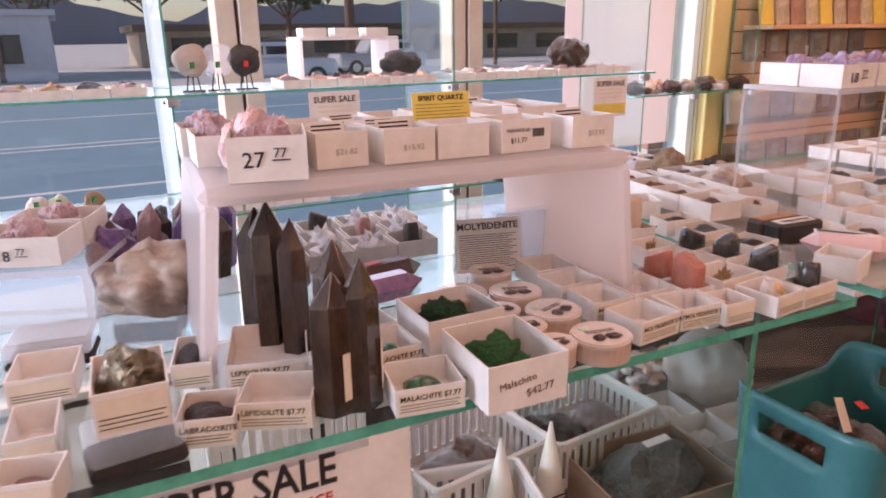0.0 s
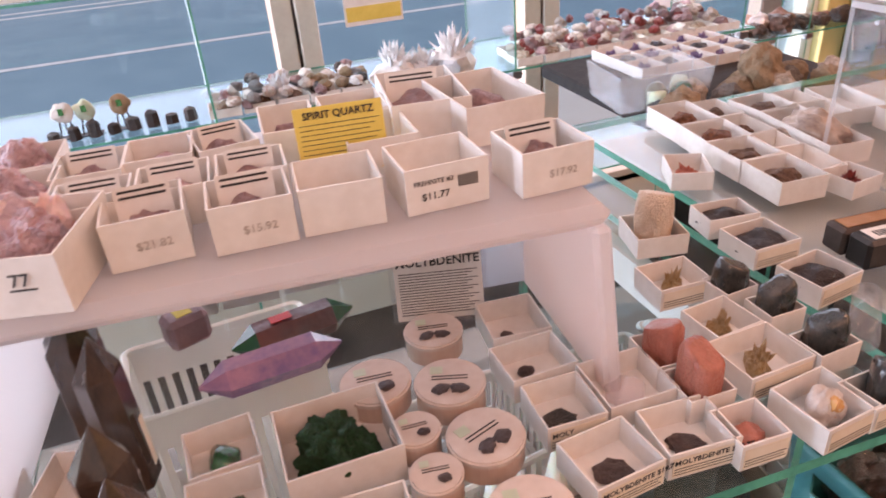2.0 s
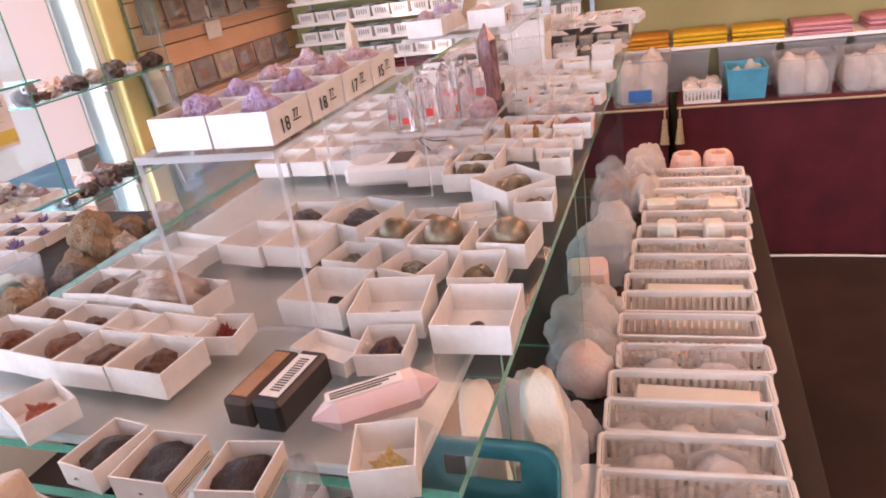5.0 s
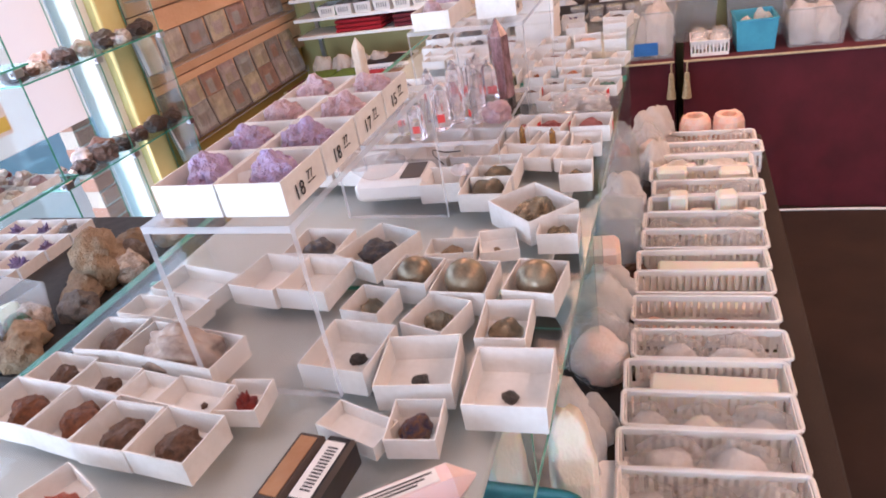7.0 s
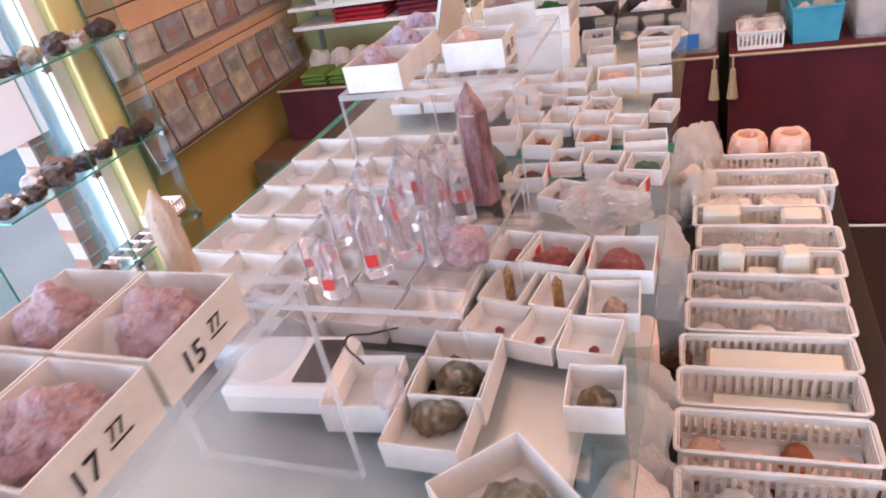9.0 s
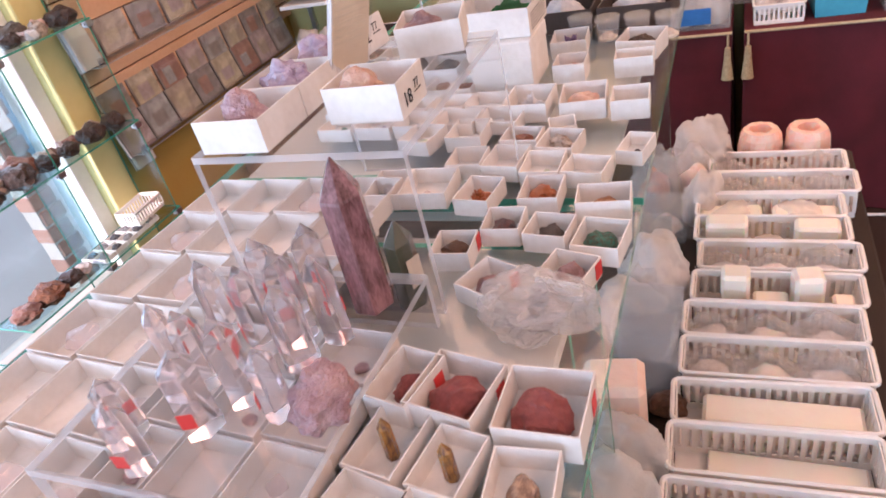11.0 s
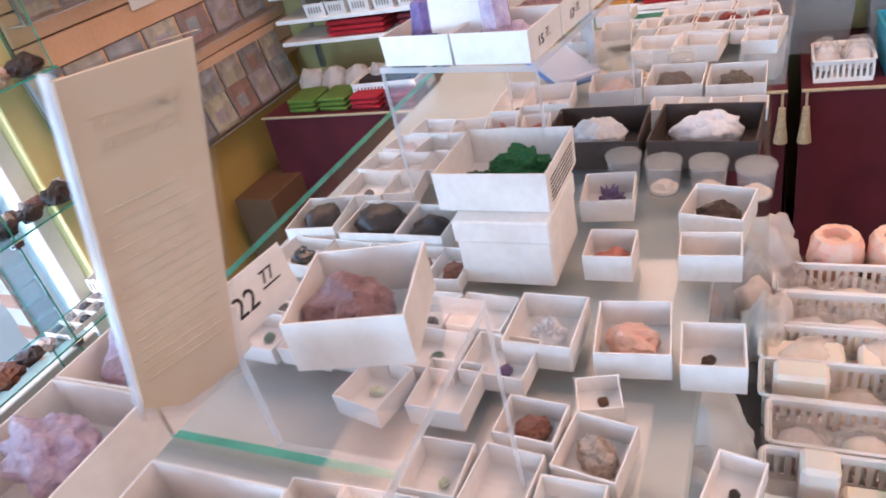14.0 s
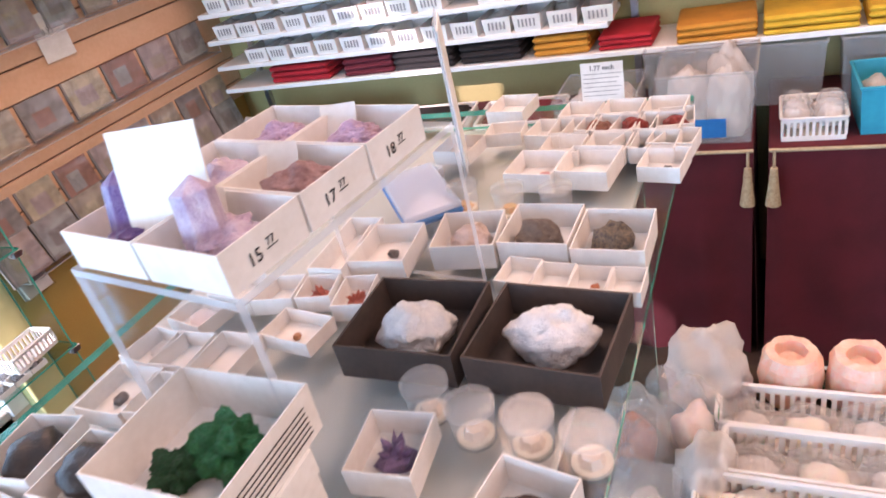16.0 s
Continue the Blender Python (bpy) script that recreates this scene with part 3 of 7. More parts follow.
def stone(kind, tint, x, y, z, sx, sy, sz, turn=None, label="", tip=0.0):
    name, words, cat = WORDS[kind]
    me = RND.choice(SHAPES[kind])
    ob = new(name, me)
    ob.matrix_basis = pose(x, y, z, tip, 0, RND.uniform(0, 360) if turn is None else turn) @ Matrix.Diagonal((sx, sy, sz, 1))
    slot = ob.material_slots[0]
    slot.link = "OBJECT"
    slot.material = STONE[tint]
    return tagged(ob, label or words.format(STONE[tint].name), cat, "mineral specimens")


def film(x, y, z, sx, sy, sz, turn=None):
    w = new("plastic_film", RND.choice(FILMS))
    w.matrix_basis = pose(x, y, z, 0, 0, RND.uniform(-15, 15) if turn is None else turn) @ Matrix.Diagonal((sx, sy, sz, 1))
    return tagged(w, "crumpled clear plastic film round a stone", "plastic film", "plastic films")


def film_mesh(seed):
    bm = fuzz(ico(4), 0.26, 2.4, seed, 4)
    for v in bm.verts:
        v.co.z = max(v.co.z, -0.32) + 0.32
    return mesh_of("film", bm, WRAP, smooth=True)


FILMS = [film_mesh(i) for i in range(71, 75)]

TRAYS = {}
PLACED = []


def nearest_tray(x, y, z):
    """The tray that stands at a place, to write on."""
    return min(PLACED, key=lambda o: (o.matrix_basis.translation - Vector((x, y, z))).length)



def front(ob):
    return min(v.co.y for v in ob.data.vertices) - 0.0004


def tray(x, y, z, w, d, h, turn, inside="none", tag="", face="S", wall=None):
    """A card tray at (x, y) on a surface at z, with its label strip and what lies in it."""
    wall = wall or PAPER
    w, d = w - 0.0014, d - 0.0014
    key = (round(w, 3), round(d, 3), round(h, 3), wall.name)
    if key not in TRAYS:
        TRAYS[key] = mesh_of("tray", tray_bm(w, d, h, 0.0011 if wall is PAPER else 0.002, 0.012), wall)
    dark = wall is not PAPER
    full = inside != "none"
    ob = new("specimen_tray" if not dark else "gift_box_base", TRAYS[key])
    ob.matrix_basis = pose(x, y, z, 0, 0, turn)
    PLACED.append(ob)
    tagged(ob, ("brown card box holding a white mineral" if dark else "white folded-card tray holding a mineral" if full else "empty white folded-card tray on the glass"), "tray", "specimen trays")
    if tag:
        m = pose(0, -d / 2 * 1.006 - 0.0005, 0, 90, 0, 0) if face == "S" else pose(-w / 2 * 1.006 - 0.0005, 0, 0, 90, 0, -90) if face == "W" else None
        span = w if face == "S" else d
        part("paper_label", box_bm(-span * 0.46, span * 0.46, h * 0.12, h * 0.86, 0, 0.0003), LABEL, ob, "cream paper label", m=m)
        if tag != "-":
            write(tag, h * 0.27, INK, ob, m @ pose(-span * 0.44, h * 0.58, 0.0004), "label_heading")
        bars = bmesh.new()
        for i in range(3):
            slab(bars, -span * 0.44, span * (0.43 - 0.05 * (i % 2)), h * (0.2 + 0.11 * i), h * (0.225 + 0.11 * i), 0.0003, 0.0005)
        part("label_print", bars, INK, ob, m=m)
    if not full:
        return ob
    kind, _, tint = inside.partition(":")
    s = min(w, d)
    zz = z + 0.0012
    j = lambda k: RND.uniform(-k, k) * s
    if kind == "chip":
        big = tint in ("greydark", "dark") and tag
        k = 0.62 if big else RND.uniform(0.2, 0.32)
        stone(kind, tint, x + j(0.12), y + j(0.12), zz, s * k, s * k * 0.8, s * k * (0.25 if big else 0.6))
    elif kind == "tumble":
        k = {"obsidian": 0.98, "black": 0.88, "carnelian": 0.74}.get(tint, 0.62)
        stone(kind, tint, x, y, zz, s * k, s * k, s * k * (0.95 if tint in ("obsidian", "black") else 0.85))
    elif kind == "standing":
        k = 0.95 if tint == "labra" else 0.88
        stone(kind, tint, x, y, zz, s * k, s * k, s * (1.65 if tint != "cream" else 1.4))
    elif kind == "craggy":
        stone("cluster", tint, x, y, zz, s * 0.62, s * 0.5, s * 0.95, label="craggy upright {} specimen in a card tray".format(STONE[tint].name))
    elif kind == "dome":
        stone("tumble", tint, x, y, zz, w * 0.96, d * 1.06, h * 1.5, turn=turn)
    elif kind == "sphere":
        r = min(s * 0.8, 0.042)
        stone(kind, tint, x, y, zz, r, r, r)
    elif kind == "tower":
        stone("tower", tint, x, y, zz, s * 0.3, s * 0.3, s * 0.95)
    elif kind in ("moss", "snow"):
        t = "snow" if kind == "snow" else tint
        k = 0.8 if kind == "snow" else 1.0
        stone(kind, t, x + j(0.08), y + j(0.05), zz, s * 0.86 * k, s * 0.7 * k, s * 0.6 * k)
    elif kind == "pyrite":
        stone(kind, "pyrite", x, y, zz, s * 0.72, s * 0.6, s * 0.55)
    elif kind == "card":
        stone("rough", tint, x, y, zz, w * 0.7, d * 0.5, h * 0.95)
        c = solo("specimen_card", box_bm(-w * 0.36, w * 0.36, -0.0004, 0.0004, 0, h * 0.75), PAPER, pose(x, y + d * 0.22, z + h * 0.42, -20, 0, turn), "small printed white card tucked in a tray", "card", "specimen cards")
        bars = bmesh.new()
        for i in range(2):
            slab(bars, -w * 0.3, w * 0.3, -0.0007, -0.0004, h * (0.5 + 0.12 * i), h * (0.55 + 0.12 * i))
        part("card_print", bars, INK, c)
    elif kind == "amethyst":
        q = min(w, d)
        stone(kind, tint, x + j(0.05), y + j(0.05), zz, q * 0.80, q * 0.72, max(h * 1.6, 0.044))
    elif kind == "agate":
        stone("agate", "agate", x, y, zz, w * 0.85, d * 0.72, 0.05, turn=0)
    elif kind == "geode":
        stone("geode", "white", x, y, zz, s * 0.45, s * 0.7, s * 0.7)
        stone("chip", "honey", x, y - s * 0.12, zz + s * 0.22, s * 0.26, s * 0.3, s * 0.4)
    elif kind == "cluster":
        stone(kind, tint, x, y, zz, s * 0.78, s * 0.7, s * 0.72)
    elif kind == "pendulum":
        pass
    else:
        stone(kind, tint, x + j(0.05), y + j(0.05), zz, s * 0.74, s * 0.6, s * 0.52)
    return ob


# ---- setting ----
structure("floor", -6.2, 4.7, -3.4, 2.84, -0.1, 0, CARPET, "dark brown short-pile carpet floor")
structure("ceiling", -6.2, 4.7, -3.4, 2.84, 2.9, 3.0, CEIL, "plain off-white ceiling")
structure("wall_east", 4.58, 4.70, -3.4, 2.84, 0, 2.9, OLIVE, "olive cream painted wall behind white shelves")
structure("wall_south", -6.2, 4.58, -3.4, -3.3, 0, 2.9, CREAM, "plain cream wall behind the aisle")
structure("wall_west", -6.2, -6.1, -3.3, 2.72, 0, 0.5, CREAM, "low cream wall under the end window")
structure("wall_west_header", -6.2, -6.1, -3.3, 2.72, 2.65, 2.9, CREAM, "cream strip of wall over the end window")
structure("wall_north", 3.145, 4.58, 2.66, 2.84, 0, 2.9, OCHRE, "ochre painted wall under slat boards")
structure("wall_sill", -6.1, 3.02, 2.72, 2.84, 0, 0.36, CREAM, "low cream wall under the shop window")
structure("wall_header", -6.1, 3.02, 2.72, 2.84, 2.6, 2.9, CREAM, "cream strip of wall over the window")
structure("column_yellow", 3.02, 3.145, 2.66, 2.84, 0, 2.9, YELLOW, "pale yellow painted column beside the window", 0.004)
structure("column_white", 2.95, 3.02, 2.71, 2.84, 0.36, 2.6, WHITE, "white painted window jamb", 0.004)

for k, x in enumerate((-4.9, -3.5, -2.1, -0.7, 0.72, 1.64)):
    w = thing(f"window_{k + 1}", pose(x, 2.74, 0.36), "cream aluminium window post with a dark gasket line", "window", kind="structure")
    part("post", box_bm(-0.075, -0.006, -0.05, 0.05, 0, 2.24, 0.004), FRAME, w)
    part("post", box_bm(0.006, 0.075, -0.05, 0.05, 0, 2.24, 0.004), FRAME, w)
    part("gasket", box_bm(-0.006, 0.006, -0.03, 0.03, 0, 2.24), FRAME_DARK, w)
win = thing("window_7", pose(0, 2.76, 0.36), "large clear shop window panes", "window", kind="structure")
for a, b in ((-6.1, -4.98), (-4.82, -3.58), (-3.42, -2.18), (-2.02, -0.78), (-0.62, 0.64), (0.80, 1.56), (1.72, 2.95)):
    p = glass_pane("pane", a, b, 0, 0.006, 0, 2.24, win, PANE, GLASS_EDGE)
    p.visible_shadow = False
part("frame", box_bm(-6.1, 2.95, -0.04, 0.05, -0.03, 0.03, 0.004), FRAME, win)
part("frame", box_bm(-6.1, 2.95, -0.04, 0.05, 2.2, 2.24, 0.004), FRAME, win)
poster_mat, pn, pl, pb = shader("translucent white poster")
pt, pm = pn.new("ShaderNodeBsdfTranslucent"), pn.new("ShaderNodeMixShader")
pb.inputs["Base Color"].default_value = (0.86, 0.85, 0.85, 1)
pb.inputs["Roughness"].default_value = 0.6
pt.inputs[0].default_value = (0.9, 0.88, 0.88, 1)
pm.inputs[0].default_value = 0.85
pl.new(pb.outputs[0], pm.inputs[1])
pl.new(pt.outputs[0], pm.inputs[2])
pl.new(pm.outputs[0], pn["Material Output"].inputs[0])
solo("window_poster", box_bm(2.18, 2.86, 2.748, 2.751, 1.06, 2.3), poster_mat, Matrix(), "large blank white translucent poster on the window", "poster")
bw = thing("brick_pier", pose(2.88, 2.84, 0), "narrow pink brick pier outside the window", "pier", kind="structure")
bk = mesh_of("brick", box_bm(-0.055, 0.055, 0, 0.09, 0, 0.062, 0.004), BRICK)
for i in range(36):
    part("brick", bk, None, bw, m=pose(0.01 * (i % 2), 0.005, i * 0.072))
part("mortar", box_bm(-0.05, 0.05, 0.012, 0.09, 0, 2.6), surface("mortar", (0.6, 0.5, 0.45), rough=0.9), bw)

# slat boards
slats = thing("slat_wall", pose(0, 2.66, 0), "maple slat-board wall panel with dark grooves", "wall panel", kind="structure")
part("backing", box_bm(3.15, 4.575, -0.012, -0.002, 0.97 - 0.05, 2.88), SLAT_GROOVE, slats)
sl = mesh_of("slat", box_bm(3.148, 4.578, -0.026, -0.011, 0, 0.098, 0.002), SLAT)
for i in range(19):
    part("slat", sl, None, slats, m=pose(0, 0, 0.975 + i * 0.104))
part("lower_board", box_bm(3.148, 4.578, -0.03, -0.002, 0.90, 0.968, 0.002), SLAT, slats)

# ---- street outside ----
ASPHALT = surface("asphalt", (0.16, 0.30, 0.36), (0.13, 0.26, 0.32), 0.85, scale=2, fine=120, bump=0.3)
CONCRETE = surface("concrete", (0.55, 0.52, 0.49), (0.48, 0.45, 0.42), 0.85, scale=2, fine=60, bump=0.2)
PAINT = surface("road paint", (0.7, 0.7, 0.68), rough=0.7, scale=4)
STUCCO = surface("blue grey stucco", (0.62, 0.68, 0.72), (0.54, 0.60, 0.65), 0.85, scale=2, fine=40, bump=0.2)
DARKGLASS = surface("dark shop glass", (0.02, 0.025, 0.03), rough=0.1, bump=0)
LEAF = surface("foliage", (0.06, 0.085, 0.03), (0.035, 0.055, 0.02), 0.8, scale=3, bump=0)
BARK = surface("bark", (0.16, 0.10, 0.07), (0.10, 0.06, 0.04), 0.9, scale=6, bump=0.4)
solo("ground", box_bm(-400, 400, 2.85, 700, -0.4, -0.15), CONCRETE, Matrix(), "pale dry ground reaching the horizon", "ground", kind="structure")
solo("pavement", box_bm(-60, 60, 2.85, 5.4, -0.16, -0.02, 0.01), CONCRETE, Matrix(), "pale concrete pavement along the shop front", "pavement", kind="structure")
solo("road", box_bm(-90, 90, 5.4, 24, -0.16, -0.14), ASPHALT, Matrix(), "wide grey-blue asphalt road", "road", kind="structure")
marks = thing("road_marking", pose(0, 0, -0.139), "white painted lane lines on the road", "road marking", kind="structure")
for y in (9.5, 13.5, 14.0, 19.0):
    part("lane_line", box_bm(-80, 80, y, y + 0.14, 0, 0.003), PAINT, marks)
solo("kerb_far", box_bm(-90, 90, 24, 24.4, -0.16, 0.0, 0.02), CONCRETE, Matrix(), "raised concrete kerb across the road", "kerb", kind="structure")

shop = thing("shop_building", pose(-12, 39, -0.15), "low blue-grey stucco building with an arched entry", "building")
part("wall", box_bm(-13, 12, 0, 10, 0, 2.95), STUCCO, shop)
part("parapet", box_bm(-13.3, 12.3, -0.3, 10.3, 2.95, 3.2), STUCCO, shop)
arch = bmesh.new()
slab(arch, 3.0, 5.4, -0.12, 0.2, 0, 0.9)
r = bmesh.ops.create_cone(arch, cap_ends=True, segments=28, radius1=1.2, radius2=1.2, depth=0.3)
bmesh.ops.transform(arch, matrix=pose(4.2, 0.04, 0.9, 90), verts=r["verts"])
part("arched_entry", arch, DARKGLASS, shop, "dark arched entry")
for x in (-9.5, -5.5, 8.5):
    part("window", box_bm(x, x + 2.2, -0.06, 0.1, 0.8, 2.1), DARKGLASS, shop)
low = thing("flat_roof_building", pose(17, 52, -0.15), "long pale commercial building with a dark roof edge", "building")
part("wall", box_bm(-12, 26, 0, 9, 0, 2.3), surface("tan stucco", (0.42, 0.33, 0.26), rough=0.9, scale=2), low)
part("roof", box_bm(-12.4, 26.4, -0.6, 9.4, 2.3, 2.75), surface("brown fascia", (0.14, 0.09, 0.07), rough=0.8), low)
for i in range(7):
    part("window", box_bm(-10 + i * 5, -7 + i * 5, -0.06, 0.1, 0.7, 1.9), DARKGLASS, low)


def car(x, y, turn, paint, label):
    c = thing("parked_car", pose(x, y, -0.14, 0, 0, turn), label, "car", "parked cars")
    b = box_bm(-2.3, 2.3, -0.88, 0.88, 0.35, 1.0, 0.12)
    part("body", b, paint, c)
    cab = box_bm(-1.7, 0.9, -0.78, 0.78, 1.0, 1.62, 0.1)
    for v in cab.verts:
        if v.co.z > 1.3:
            v.co.x = -0.4 + (v.co.x + 0.4) * 0.8
            v.co.y *= 0.88
    part("cabin", cab, paint, c)
    for sgn in (-1, 1):
        for a, bb in ((-1.45, -0.5), (-0.38, 0.62)):
            part("side_window", box_bm(a, bb, sgn * 0.74 - 0.02, sgn * 0.74 + 0.02, 1.1, 1.48), DARKGLASS, c)
        for wx in (-1.45, 1.45):
            t = bmesh.new()
            g = bmesh.ops.create_cone(t, cap_ends=True, segments=20, radius1=0.36, radius2=0.36, depth=0.24)
            bmesh.ops.transform(t, matrix=pose(wx, sgn * 0.8, 0.36, 90), verts=g["verts"])
            wh = part("tyre", t, FRAME_DARK, c)
            t = bmesh.new()
            g = bmesh.ops.create_cone(t, cap_ends=True, segments=14, radius1=0.2, radius2=0.2, depth=0.26)
            bmesh.ops.transform(t, matrix=pose(wx, sgn * 0.8, 0.36, 90), verts=g["verts"])
            part("rim", t, METAL, wh)
    return c


CARPAINT = surface("white car paint", (0.75, 0.76, 0.78), rough=0.25, bump=0, coat=0.6)
car(7.2, 27, 0, CARPAINT, "white parked pickup-like car across the road")
car(-4.6, 31, 0, CARPAINT, "white parked car before the blue building")
car(-13, 29, 8, CARPAINT, "white parked saloon before the arched entry")
car(14, 33, 180, surface("silver car paint", (0.45, 0.47, 0.5), rough=0.25, bump=0, coat=0.6), "silver parked car across the road")


def tree(x, y, h, spread, seed):
    rnd = random.Random(seed)
    t = thing("street_tree", pose(x, y, -0.15), "dusty green broad street tree", "tree", "street trees")
    tr = cyl(bmesh.new(), 0.25, 0.12, 0, h * 0.5, n=9)
    for i in range(6):
        a = i * 1.05
        rod(tr, (0, 0, h * 0.42), (math.cos(a) * spread * 0.5, math.sin(a) * spread * 0.5, h * (0.62 + 0.05 * (i % 3))), 0.06, 6)
    part("trunk", tr, BARK, t)
    vs, fs = [], []
    for i in range(1500):
        a, e, q = rnd.uniform(0, 6.283), rnd.uniform(-0.6, 1.57), rnd.uniform(0.45, 1.0) ** 0.6
        lobe = 0.75 + 0.35 * math.sin(a * 3 + seed) * math.cos(e * 2)
        c = Vector((math.cos(a) * math.cos(e) * spread * q * lobe, math.sin(a) * math.cos(e) * spread * q * lobe, h * 0.68 + math.sin(e) * h * 0.33 * q * lobe))
        u = Vector((rnd.gauss(0, 1), rnd.gauss(0, 1), rnd.gauss(0, 1))).normalized() * rnd.uniform(0.14, 0.34)
        w = u.orthogonal().normalized() * rnd.uniform(0.08, 0.2)
        k = len(vs)
        vs += [c - u, c + w, c + u, c - w]
        fs.append((k, k + 1, k + 2, k + 3))
    me = bpy.data.meshes.new("crown")
    me.from_pydata(vs, [], fs)
    me.materials.append(LEAF)
    part("crown", me, None, t)


for i, (x, y, h, s) in enumerate(((4.5, 40, 7, 3.4), (-1.5, 58, 8, 4.5), (12, 41, 6.5, 3.2), (21, 44, 9, 4.2), (28, 48, 8, 4), (-24, 60, 9, 5))):
    tree(x, y, h, s, i + 3)
palm = thing("palm_tree", pose(13.8, 36, -0.15), "tall palm with a brown skirt of dead fronds", "tree")
pt_ = cyl(bmesh.new(), 0.28, 0.2, 0, 9, n=10)
part("trunk", pt_, BARK, palm)
sk = bmesh.new()
for i in range(70):
    a, z0 = i * 2.4, 5.6 + (i % 10) * 0.32
    rod(sk, (0.2 * math.cos(a), 0.2 * math.sin(a), z0), (0.62 * math.cos(a), 0.62 * math.sin(a), z0 - 0.9), 0.05, 4)
part("dead_fronds", sk, BARK, palm)
for i in range(14):
    a = i * 0.45 * 2
    f = bmesh.new()
    for k in range(8):
        q = k / 8
        p0 = Vector((math.cos(a) * 2.2 * q, math.sin(a) * 2.2 * q, 9 + 0.9 * q - 1.9 * q * q))
        p1 = Vector((math.cos(a) * 2.2 * (q + .13), math.sin(a) * 2.2 * (q + .13), 9 + 0.9 * (q + .13) - 1.9 * (q + .13) ** 2))
        rod(f, p0, p1, 0.06 * (1 - q) + 0.02, 4)
    part("frond", f, LEAF, palm)
for x, y in ((-9, 34), (-2.2, 38), (24, 38)):
    pole = thing("utility_pole", pose(x, y, -0.15), "tall dark wooden utility pole with a cross arm", "pole", "utility poles")
    part("shaft", cyl(bmesh.new(), 0.14, 0.1, 0, 10, n=10), BARK, pole)
    part("cross_arm", box_bm(-1.1, 1.1, -0.06, 0.06, 8.8, 8.95), BARK, pole)
# Distance haze is painted into the ridge's even grey-blue colour.
HILL = surface("haze-tinted far hills", (0.20, 0.24, 0.30), rough=1.0, scale=0.02, bump=0)
hv, hf = [], []
for i in range(61):
    x = -450 + i * 15
    hv += [(x, 520, -1), (x, 520, 26 + 22 * noise.noise(Vector((i * 0.16, 3, 0))) + 9 * noise.noise(Vector((i * 0.5, 1, 0))))]
for i in range(60):
    hf.append((2 * i, 2 * i + 2, 2 * i + 3, 2 * i + 1))
hm = bpy.data.meshes.new("backdrop")
hm.from_pydata(hv, [], hf)
hm.materials.append(HILL)
tagged(new("backdrop", hm), "hazy blue mountain ridge on the horizon", "mountains", kind="structure")

GREY_BOARD = surface("grey board", (0.69, 0.665, 0.65), (0.60, 0.575, 0.56), 0.45, scale=9, bump=0.05)
# ---- lamps on the ceiling and daylight in the window openings ----
area("window_daylight", 0, 0, 0, 5.8, 2.1, 110, (0.50, 0.82, 1.0), look((0, 2.68, 1.5), (0, 0, 1.2)))
area("shopfront_daylight", 0, 0, 0, 3.0, 2.1, 620, (0.44, 0.79, 1.0), look((-6.05, 0.9, 1.58), (0, 0.9, 1.58)))
for k, (x, y) in enumerate(((0.5, -1.0), (3.0, -0.9), (3.4, 1.2), (0.3, 1.2))):
    fx = thing("ceiling_light", pose(x, y, 2.9), "white ceiling light with a flat diffuser", "ceiling light", "ceiling lights")
    part("housing", tray_bm(1.8, 0.9, 0.06, 0.01), WHITE, fx, m=pose(0, 0, 0, 180))
    area("ceiling_lamp", x, y, 2.83, 1.75, 0.85, (26 if x > 2 else 7) if y > 0 else 34 if x > 2 else 20, (1.0, 0.66, 0.42))

# ---- tables and glass counters ----
low_table = thing("display_table", pose(0, 0, 0), "long low table under a dark brown cloth", "table")
part("tabletop", box_bm(-1.2, 3.09, 0.105, 1.1, 0.715, 0.75, 0.006), CLOTH_BROWN, low_table)


def drape(name, a, b, z0, z1, mat, parent, waves=14, amp=0.012):
    """A hanging cloth side with soft folds, from a to b."""
    a, b = Vector(a), Vector(b)
    d = (b - a)
    nrm = Vector((d.y, -d.x, 0)).normalized()
    n, rows = waves * 4, 5
    vs, fs = [], []
    for r in range(rows + 1):
        t = r / rows
        for i in range(n + 1):
            s = i / n
            k = amp * (1 - t) * (math.sin(s * waves * 2 * math.pi) + 0.5 * math.sin(s * waves * 5.1 + 2))
            p = a + d * s + nrm * (k + 0.012 * (1 - t))
            vs.append((p.x, p.y, z0 + (z1 - z0) * t))
    for r in range(rows):
        for i in range(n):
            k = r * (n + 1) + i
            fs.append((k, k + 1, k + n + 2, k + n + 1))
    me = bpy.data.meshes.new(name)
    me.from_pydata(vs, [], fs)
    me.materials.append(mat)
    for f in me.polygons:
        f.use_smooth = True
    return part(name, me, None, parent)


drape("cloth_side", (-1.2, 0.105, 0), (3.09, 0.105, 0), 0.002, 0.74, CLOTH_BROWN, low_table, 30)
drape("cloth_side", (3.09, 0.105, 0), (3.09, 1.1, 0), 0.002, 0.74, CLOTH_BROWN, low_table, 8)

SHELF_PAINT = surface("grey brown shelf paint", (0.22, 0.19, 0.17), (0.17, 0.145, 0.13), 0.5, scale=8, bump=0.06)
stand = thing("shelf_platform", pose(0, 0, 0), "grey-brown shelf platform under the glass top", "shelf")
part("shelf_board", box_bm(-1.1, 1.15, 0.42, 1.08, 0.955, 0.98, 0.003), SHELF_PAINT, stand)
for x in (-1.05, 0.0, 1.02):
    part("support", box_bm(x - 0.01, x + 0.01, 0.5, 1.06, 0.75, 0.955), WHITE, stand)

